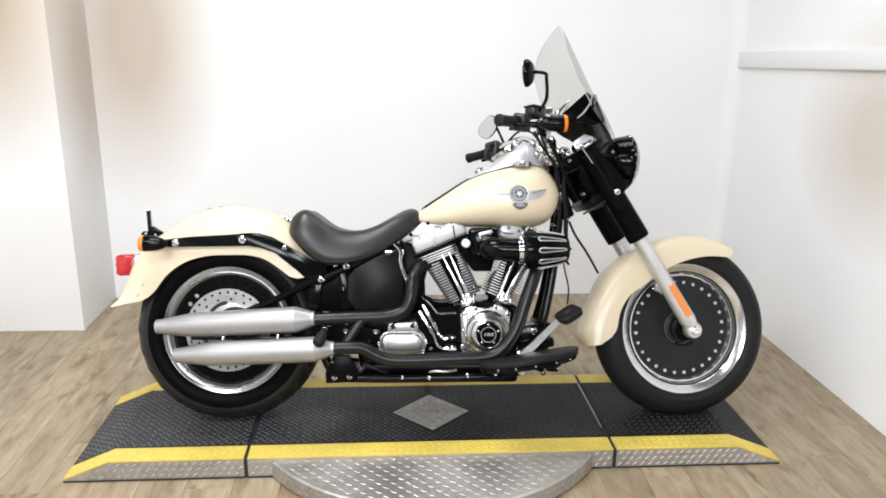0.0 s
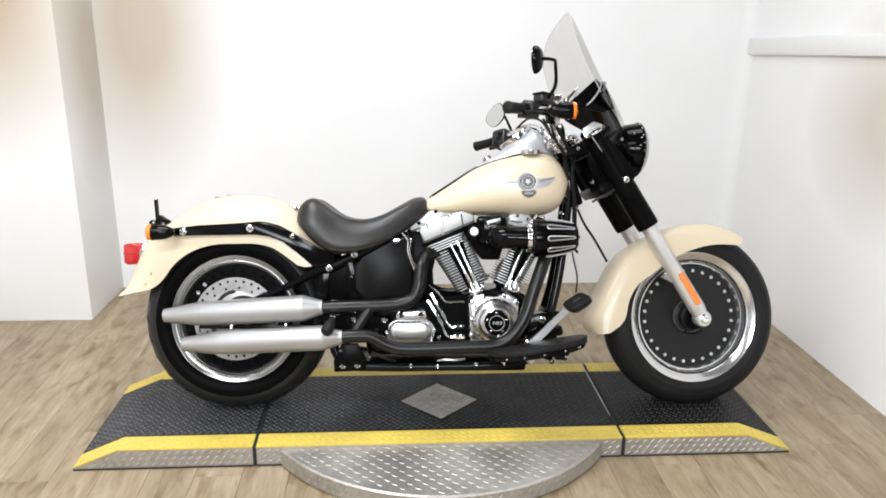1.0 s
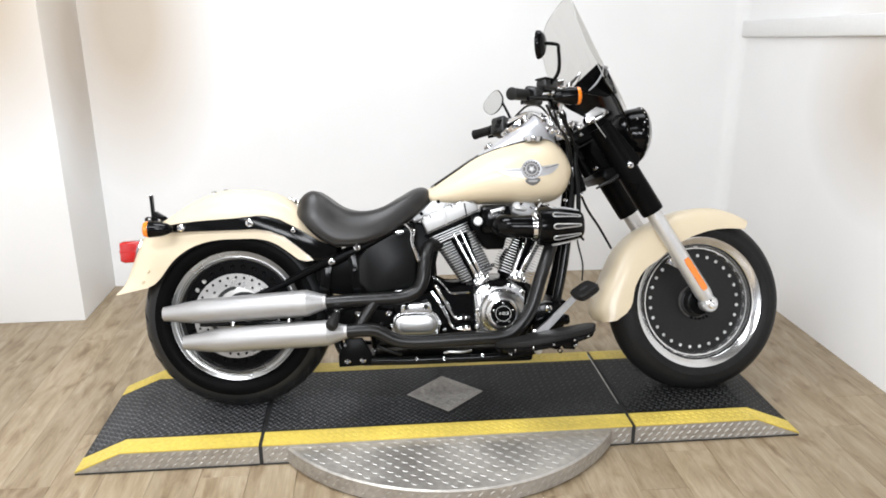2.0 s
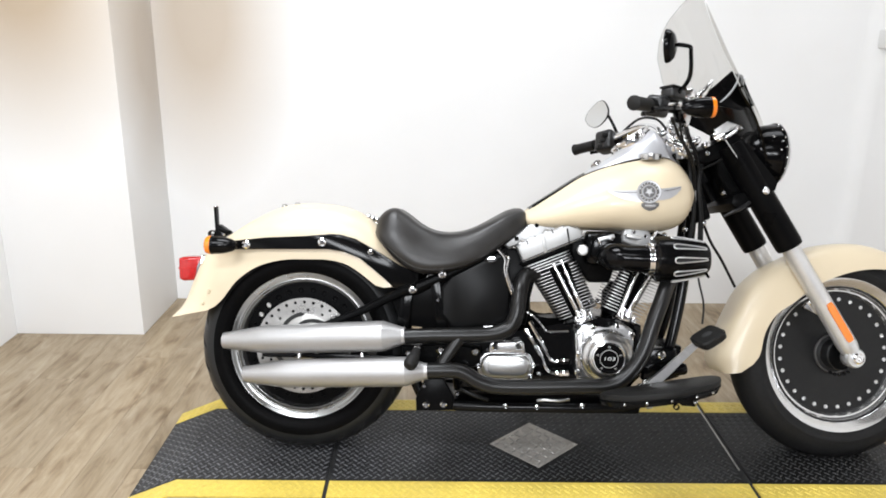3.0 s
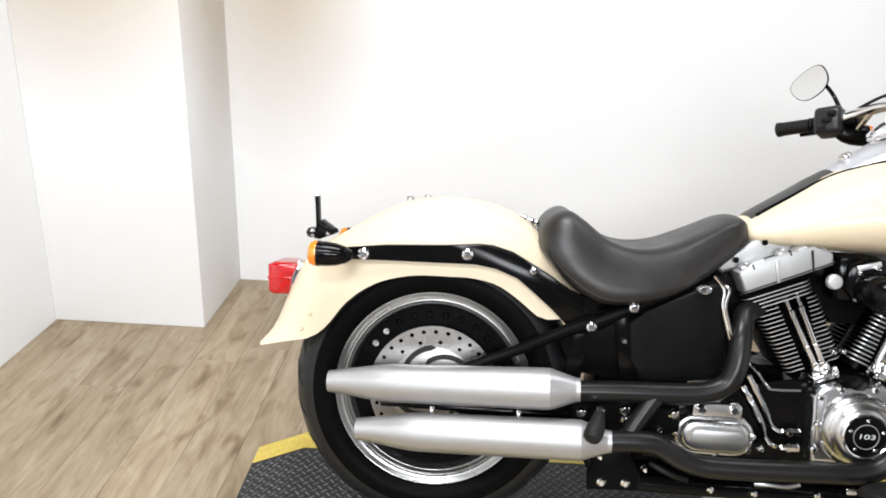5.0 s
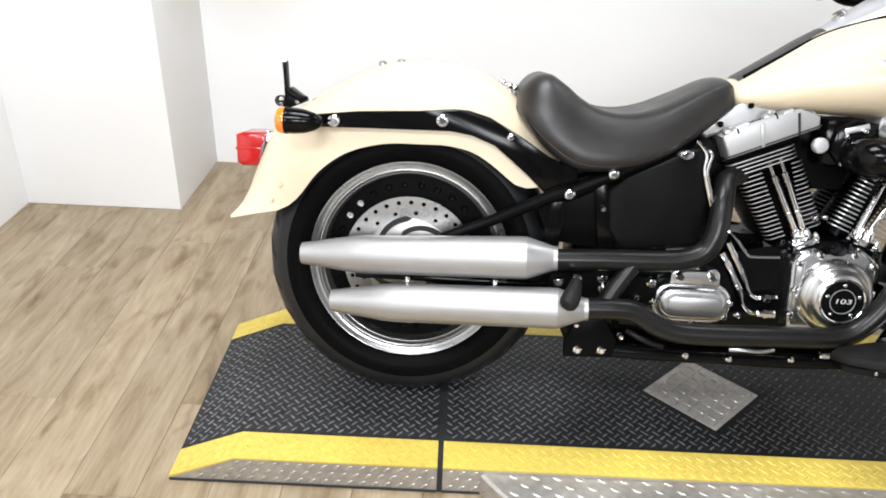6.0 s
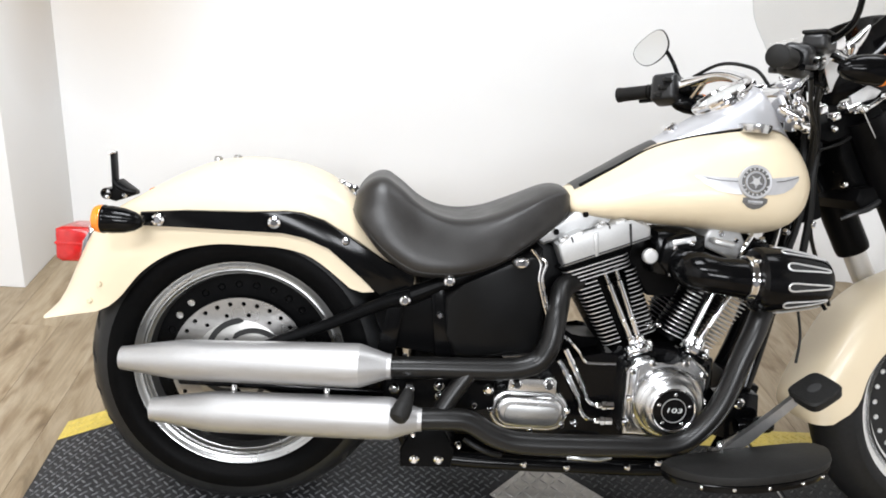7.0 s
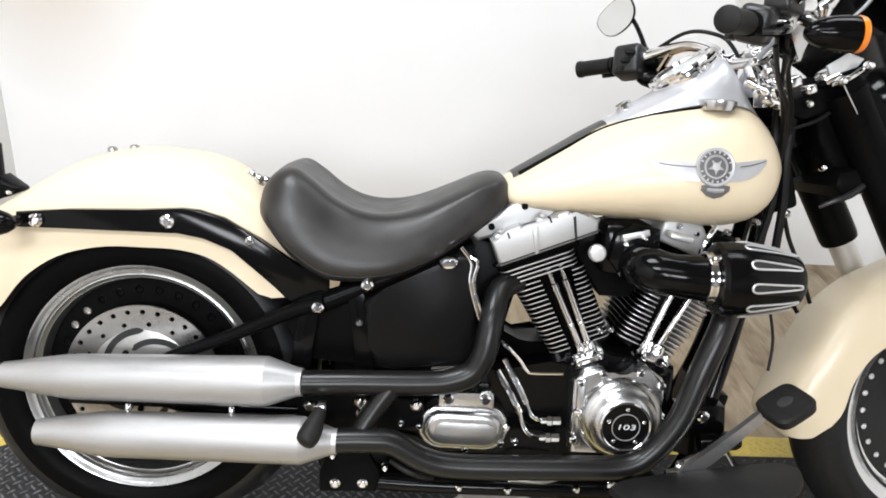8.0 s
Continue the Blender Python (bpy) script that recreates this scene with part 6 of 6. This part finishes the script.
strip_pts = [shield_point(cut(u), u, 0.004) for u in [-1 + k / 6 for k in range(13)]]
bp("cross_strip", tube(strip_pts, 0.006, 8, 2), BLACK, lower, "black cross brace", True)
bolts([shield_point(cut(u), u, 0.008) for u in (-0.75, -0.25, 0.25, 0.75)], lower, 0.006, 0.005, CHROME, (0.9, 0, 0.3), steer=True)
for s in (-1, 1):
    bp("bracket", tube([V(1.205, s * 0.150, 0.960), V(1.235, s * 0.156, 0.974), V(1.262, s * 0.15, 0.992)], 0.0045, 10), CHROME, lower, "chrome windscreen bracket", True)
    bolts([V(1.262, s * 0.165, 0.996), V(1.214, s * 0.165, 0.966)], lower, 0.009, 0.010, CHROME, (0, s, 0), steer=True)
    # Bright plate put in for a white area above the bracket.
    bp("cowl_plate", prism([(1.196, 0.992), (1.204, 0.974), (1.254, 0.994), (1.266, 1.010), (1.236, 1.018)], *sorted((s * 0.138, s * 0.146)), 0.003), ALU, lower, "bright plate added above the bracket", True)
    bp("clamp_pin", tube([(1.205, s * 0.158, 0.962), (1.228, s * 0.164, 0.972)], 0.0058, 12, smooth=False), CHROME, lower, "", True)
    fin = prism([(1.140, 1.078), (1.232, 1.160), (1.270, 1.130), (1.300, 1.060), (1.260, 1.045), (1.200, 1.055)], *sorted((s * 0.175, s * 0.181)), 0.002)
    if s > 0:
        fin.free()
        continue
    bp("wing_panel", fin, BLACK, lower, "gloss black side wing", True)
    # Tube added to draw the bright streak of light below the wing.
    bp("wing_streak", tube([V(1.196, s * 0.186, 1.066), V(1.222, s * 0.187, 1.090), V(1.243, s * 0.187, 1.122), V(1.250, s * 0.186, 1.150)], [0.0015, 0.0035, 0.0030, 0.0015], 8, 6), WING, lower, "bright tube added as a light streak under the wing", True)

# ---- handlebar ----
bar_pts = [V(0.975, -0.320, 1.016), V(1.060, -0.262, 1.030), V(1.098, -0.200, 1.038), V(1.115, -0.130, 1.022), V(1.122, -0.060, 0.998), V(1.122, 0.060, 1.004), V(1.112, 0.130, 1.038), V(1.088, 0.200, 1.054), V(1.048, 0.262, 1.040), V(0.985, 0.318, 1.018)]
bar = bp("handlebar", tube(bar_pts, 0.0150, 16), CHROME, None, "chrome handlebar with black grips", 2)
bp("riser_cover", loft([[V(1.145 + 0.030 * math.cos(q) * k, 0.075 * math.sin(q) * k, z) for q in [2 * math.pi * j / 28 for j in range(28)]] for z, k in ((0.930, 0.9), (0.945, 1.05), (0.975, 1.1), (1.005, 1.0), (1.022, 0.75), (1.026, 0.4))]), CHROME, bar, "chrome riser cover", 2)
for s in (-1, 1):
    off = 0.011 if s < 0 else 0
    a, b = V(0.985 - off, s * 0.318, 1.018 - off * 0.3), V(0.905 - off, s * 0.403, 1.006 - off * 0.3)
    d = (b - a).normalized()
    L = (b - a).length
    grip = bp("grip", lathe([(0.0175, 0.0), (0.0185, 0.003), (0.0175, 0.006), (0.0178, 0.02), (0.0182, L * 0.5), (0.0185, L - 0.012), (0.0200, L - 0.010), (0.0200, L - 0.002), (0.017, L), (0.0, L + 0.001)], a, d, 26), GREYRUB, bar, "worn black rubber grip", 2)
    for k in range(3):
        bp("grip_ring", lathe([(0.0178, 0), (0.0196, 0.001), (0.0196, 0.003), (0.0178, 0.004)], a + d * (0.008 + 0.009 * k), d, 24), RUBBER, grip, "", 2)
    c = a - d * 0.022
    x3, y3, z3 = frame_of(d)
    big = 1.22 if s > 0 else 1.0
    sw = bp("switch_housing", box(c, (0.056 * big, 0.050 * big, 0.060 * big), V(1, 0, 0).rotation_difference(d).to_matrix(), 0.012, 3), CONTROL, bar, "black switch housing", 2)
    for k in range(3):
        bp("button", box(c + V(-0.022, -0.024 * s, 0.020 - 0.018 * k) + d * 0.010 * (k - 1), (0.020, 0.020, 0.012), None, 0.003), GREYRUB, sw, "", 2)
    perch = a - d * 0.058
    bp("lever_perch", box(perch + V(0.016, 0, 0.002), (0.034, 0.034, 0.034), V(1, 0, 0).rotation_difference(d).to_matrix(), 0.008, 3), BLACK if s < 0 else SATIN, bar, "", 2)
    bp("lever", tube([perch + V(0.040, 0, -0.002), a + V(0.052, 0, -0.006), (a + b) / 2 + V(0.050, s * 0.004, -0.012), a * 0.2 + b * 0.8 + V(0.040, s * 0.002, -0.014)], [0.009, 0.0075, 0.006, 0.006], 10), BLACK, bar, "hand lever", 2)
    # mirror
    if s < 0:
        stem = [perch + V(0.018, 0, 0.018), V(1.060, -0.345, 1.082), V(1.056, -0.372, 1.148), V(1.050, -0.376, 1.162), V(1.016, -0.386, 1.163)]
        mo, mn = V(0.990, -0.380, 1.160), V(-0.86, 0.50, 0.05).normalized()
        ma, mb = 0.036, 0.045
    else:
        stem = [perch + V(0.018, 0, 0.018), V(1.048, 0.345, 1.060), V(1.035, 0.365, 1.100), V(1.026, 0.404, 1.138), V(1.012, 0.424, 1.146)]
        mo, mn = V(0.994, 0.420, 1.140), V(-0.76, -0.65, -0.10).normalized()
        ma, mb = 0.054, 0.039
    bp("mirror", tube(stem, [0.0065, 0.006, 0.0055, 0.0055, 0.006], 10), BLACK, bar, "black mirror", 2)
    side = V(0, 0, 1).cross(mn).normalized()
    up = mn.cross(side)
    tiltm = 0.62 if s > 0 else 0.0
    square = 0.78 if s > 0 else 1.0

    def oval(h, k):
        out = []
        for j in range(32):
            q = 2 * math.pi * j / 32
            ex = ma * math.copysign(abs(math.cos(q)) ** square, math.cos(q)) * (1 + 0.16 * math.sin(q))
            ey = mb * math.copysign(abs(math.sin(q)) ** square, math.sin(q))
            out.append(mo + mn * h + (side * (ex * math.cos(tiltm) - ey * math.sin(tiltm)) + up * (ex * math.sin(tiltm) + ey * math.cos(tiltm))) * k)
        return out

    bp("mirror_shell", loft([oval(-0.022, 0.45), oval(-0.018, 0.72), oval(-0.008, 0.95), oval(0.0, 1.0), oval(0.003, 0.985)]), BLACK, bar, "black mirror shell", 2)
    bp("mirror_glass", loft([oval(0.0022, 0.95), oval(0.0036, 0.95)]), MIRROR, bar, "mirror glass", 2)
    # front turn signal
    so = V(1.084, -0.362, 1.003) if s < 0 else V(1.060, 0.290, 0.988)
    sig = bp("turn_signal", lathe([(0, -0.050), (0.010, -0.046), (0.018, -0.034), (0.025, -0.012), (0.0275, 0.012), (0.0275, 0.030), (0, 0.030)], so, (1, s * 0.04, 0.03), 30), BLACK, bar, "black bullet turn signal with amber lens", 2)
    bp("lens", lathe([(0.0272, 0.027), (0.0282, 0.030), (0.0265, 0.038), (0.016, 0.0435), (0, 0.045)], so, (1, s * 0.04, 0.03), 30), AMBER, sig, "amber lens", 2)
    bp("stalk", tube([so + V(-0.005, 0, 0), V(1.072 if s < 0 else 1.066, s * (0.285 if s < 0 else 0.235), 1.034 if s < 0 else 1.040)], 0.009, 10, smooth=False), CHROME, sig, "", 2)

# brake fluid reservoir and throttle parts on the near grip
bp("reservoir", box((1.036, -0.292, 1.053), (0.064, 0.044, 0.030), Matrix.Rotation(radians(38), 3, "Z"), 0.009, 3), CONTROL, bar, "black brake fluid reservoir", 2)
bp("lid", box((1.036, -0.292, 1.070), (0.066, 0.046, 0.007), Matrix.Rotation(radians(38), 3, "Z"), 0.003), GREYRUB, bar, "", 2)
bp("perch_clamp", box((1.062, -0.248, 1.040), (0.040, 0.030, 0.036), Matrix.Rotation(radians(30), 3, "Z"), 0.008, 3), CHROME, bar, "chrome clamp", 2)
bp("signal_clamp", box((1.086, -0.250, 1.064), (0.050, 0.026, 0.030), Matrix.Rotation(radians(-12), 3, "Y"), 0.009, 3), CHROME, bar, "chrome signal clamp", 2)
bp("signal_ball", lathe([(0, -0.014), (0.010, -0.010), (0.014, 0), (0.010, 0.010), (0, 0.014)], (1.126, -0.250, 1.058), (0, 0, 1), 18), CHROME, bar, "", 2)
bp("mirror_arm", tube([(1.118, -0.250, 1.056), (1.138, -0.248, 1.072), (1.152, -0.246, 1.090), (1.163, -0.244, 1.106)], [0.012, 0.011, 0.008, 0.003], 12, 4), CHROME, bar, "tapered chrome arm", 2)
bp("lever_link", prism([(1.045, 1.040), (1.062, 1.046), (1.082, 1.000), (1.078, 0.978), (1.052, 0.985)], -0.262, -0.244, 0.005), BLACK, bar, "black lever bracket", 2)

# cables and brake line
for name, pts, r, m in (
    ("throttle_cable", [(1.050, -0.255, 1.010), (1.090, -0.200, 0.960), (1.150, -0.130, 0.900), (1.165, -0.085, 0.800), (1.110, -0.060, 0.720), (0.960, -0.060, 0.690)], 0.0045, CABLE),
    ("clutch_cable", [(1.030, 0.290, 1.030), (1.060, 0.200, 1.062), (1.080, 0.100, 1.056), (1.105, 0.050, 1.030), (1.150, 0.030, 0.945), (1.190, 0.000, 0.820)], 0.0042, CABLE),
    ("brake_line", [(1.070, -0.250, 1.030), (1.120, -0.160, 0.990), (1.180, -0.085, 0.900), (1.190, -0.070, 0.780), (1.230, -0.040, 0.680), (1.290, 0.0, 0.600), (1.345, 0.04, 0.520)], 0.0045, CABLE),
    ("wiring_loom", [(1.200, -0.060, 0.930), (1.185, -0.078, 0.840), (1.195, -0.075, 0.740), (1.200, -0.065, 0.640), (1.215, -0.060, 0.610)], 0.0085, CABLE),
    ("wiring_loom", [(1.165, -0.050, 0.930), (1.160, -0.075, 0.860), (1.172, -0.080, 0.760), (1.160, -0.070, 0.650), (1.130, -0.060, 0.560)], 0.0075, CABLE),
    ("pedal_switch_wire", [(1.190, -0.080, 0.640), (1.185, -0.100, 0.560), (1.200, -0.110, 0.480), (1.195, -0.120, 0.420)], 0.0030, CABLE),
):
    bp(name, tube(pts, r, 8), m, None, "black cable")
horn = bp("neck_cover", box((1.178, -0.045, 0.800), (0.060, 0.05, 0.16), Matrix.Rotation(radians(-18), 3, "Y"), 0.010), SATIN, None, "black steering neck cover")
bp("cover_badge", box((1.176, -0.072, 0.800), (0.014, 0.004, 0.090), Matrix.Rotation(radians(8), 3, "Y"), 0.002), ALU, horn)
bolts([V(1.205, -0.075, 0.720), V(1.150, -0.075, 0.700)], horn, 0.008)

# chrome risers, clamps and nuts under the handlebar
for s in (-1, 1):
    riser = bp("riser", tube([(1.150, s * 0.052, 0.915), (1.142, s * 0.056, 0.950), (1.126, s * 0.060, 0.985), (1.122, s * 0.060, 1.000)], [0.021, 0.019, 0.019, 0.021], 18, 4), CHROME, bar, "chrome riser", 2)
    bp("cap", box((1.118, s * 0.060, 1.014), (0.044, 0.040, 0.016), Matrix.Rotation(radians(-20), 3, "Y"), 0.006, 3), CHROME, bar, "", 2)
    bolts([V(1.104, s * 0.060, 1.024), V(1.132, s * 0.060, 1.016)], bar, 0.0065, 0.006, CHROME, (-0.3, 0, 1), steer=2)
    bp("fork_cap", lathe([(0.026, -0.006), (0.028, 0), (0.027, 0.010), (0.020, 0.018), (0.012, 0.020), (0, 0.020)], (1.226, s * 0.112, 0.976), RAKE, 6), CHROME, clamp, "chrome fork cap", True)
bp("hose_fitting", lathe([(0.008, 0), (0.012, 0.003), (0.012, 0.014), (0.008, 0.016), (0.008, 0.030), (0.005, 0.034)], (1.126, -0.118, 0.930), (0.35, -0.5, 0.8), 6), CHROME, bar, "", 2)
for x, y, z, w in ((1.142, -0.105, 0.925, 0.030), (1.150, -0.120, 0.962, 0.026), (1.178, -0.128, 0.950, 0.022)):
    bp("yoke_clamp", box((x, y, z), (w, 0.026, w * 0.8), Matrix.Rotation(radians(-22), 3, "Y"), 0.006, 3), CHROME, clamp, "chrome yoke clamp", True)
bolts([V(1.140, -0.122, 0.905), V(1.186, -0.122, 0.925), V(1.244, -0.100, 0.812), V(1.198, -0.100, 0.930)], clamp, 0.0075, 0.008, CHROME, steer=True)
bp("line_tee", tube([(1.320, -0.118, 0.784), (1.290, -0.124, 0.764), (1.262, -0.122, 0.752), (1.240, -0.112, 0.738)], [0.006, 0.007, 0.005, 0.0035], 8, 4), CONTROL, clamp, "black brake line tee", True)
bp("line_clip", tube([(1.175, -0.100, 0.880), (1.205, -0.112, 0.894), (1.235, -0.112, 0.912)], 0.0035, 8, 4), CABLE, clamp, "", True)

# bright fittings and hoses below the near grip
for c, d, r, L in (((1.095, -0.088, 0.985), (0.35, -0.25, -0.9), 0.017, 0.050), ((1.128, -0.100, 0.968), (0.5, -0.2, -0.8), 0.015, 0.045), ((1.078, -0.105, 0.955), (0.8, -0.3, -0.4), 0.012, 0.050), ((1.108, -0.118, 0.925), (0.9, 0.1, -0.2), 0.011, 0.040)):
    bp("clamp_body", lathe([(0, 0), (r * 0.7, 0.001), (r, 0.006), (r, L * 0.4), (r * 0.8, L * 0.45), (r * 0.8, L * 0.55), (r, L * 0.6), (r, L - 0.005), (r * 0.6, L), (0, L)], c, d, 18), CHROME, bar, "chrome clamp body", 2)
bolts([V(1.082, -0.125, 0.985), V(1.102, -0.128, 0.965), V(1.130, -0.126, 0.945), V(1.092, -0.130, 0.930)], bar, 0.0075, 0.008, CHROME, (-0.2, -0.9, 0.4), steer=2)
for pts in ([(1.070, -0.262, 1.026), (1.086, -0.240, 0.985), (1.118, -0.180, 0.955), (1.165, -0.120, 0.905), (1.190, -0.085, 0.830)],
            [(1.062, -0.268, 1.020), (1.070, -0.250, 0.975), (1.102, -0.195, 0.930), (1.150, -0.125, 0.880), (1.176, -0.080, 0.800)]):
    bp("switch_wire", tube(pts, 0.0038, 8), CABLE, bar, "black cable", 2)
lever = bp("brake_lever_body", prism([(1.052, 1.050), (1.072, 1.058), (1.104, 1.046), (1.100, 1.010), (1.090, 0.972), (1.078, 0.968), (1.074, 1.010)], -0.268, -0.252, 0.006, 3), POLISH, bar, "polished lever body", 2)


# ---- floor planks ----
rnd = random.Random(7)
PW, PL = 0.152, 1.22


def plank_mesh(w, l):
    bm = bmesh.new()
    g = 0.0004
    loft([[V(x * (w / 2 - g - i), y * (l / 2 - g - i), z) for x, y in ((-1, -1), (1, -1), (1, 1), (-1, 1))] for z, i in ((-0.010, 0.0), (-0.0007, 0.0), (0.0, 0.0007))], bm)
    me = mesh_of(bm, "plank")
    me.materials.append(WOOD)
    return me


full = plank_mesh(PW, PL)
spans = {}


def plank(x, y1, y0):
    """One plank of the run at x from y1 back to y0, sharing meshes of equal length."""
    length = round(y1 - y0, 2)
    me = full if abs(length - PL) < 0.006 else spans.setdefault(length, None) or plank_mesh(PW, y1 - y0)
    if abs(length - PL) >= 0.006:
        spans[length] = me
    pl = new("plank", me)
    pl.location = (x, (y1 + y0) / 2, FLOOR)
    pl.parent = floor


cols = int((RIGHT - LEFT) / PW) + 1
for i in range(cols):
    x = LEFT + PW * (i + 0.5)
    if x > RIGHT + PW / 2:
        break
    y, first = BACK, round(rnd.uniform(0.2, PL), 1)
    while y > -0.9:
        step = first if y == BACK else PL
        plank(x, y, y - step)
        y -= step
rest = bmesh.new()
y = -1.0
add_box(rest, ((LEFT + RIGHT) / 2, (FRONT - 0.9) / 2, FLOOR - 0.0085), (RIGHT - LEFT, abs(FRONT) - 0.9, 0.006))
part("plank_field", rest, WOOD, floor)
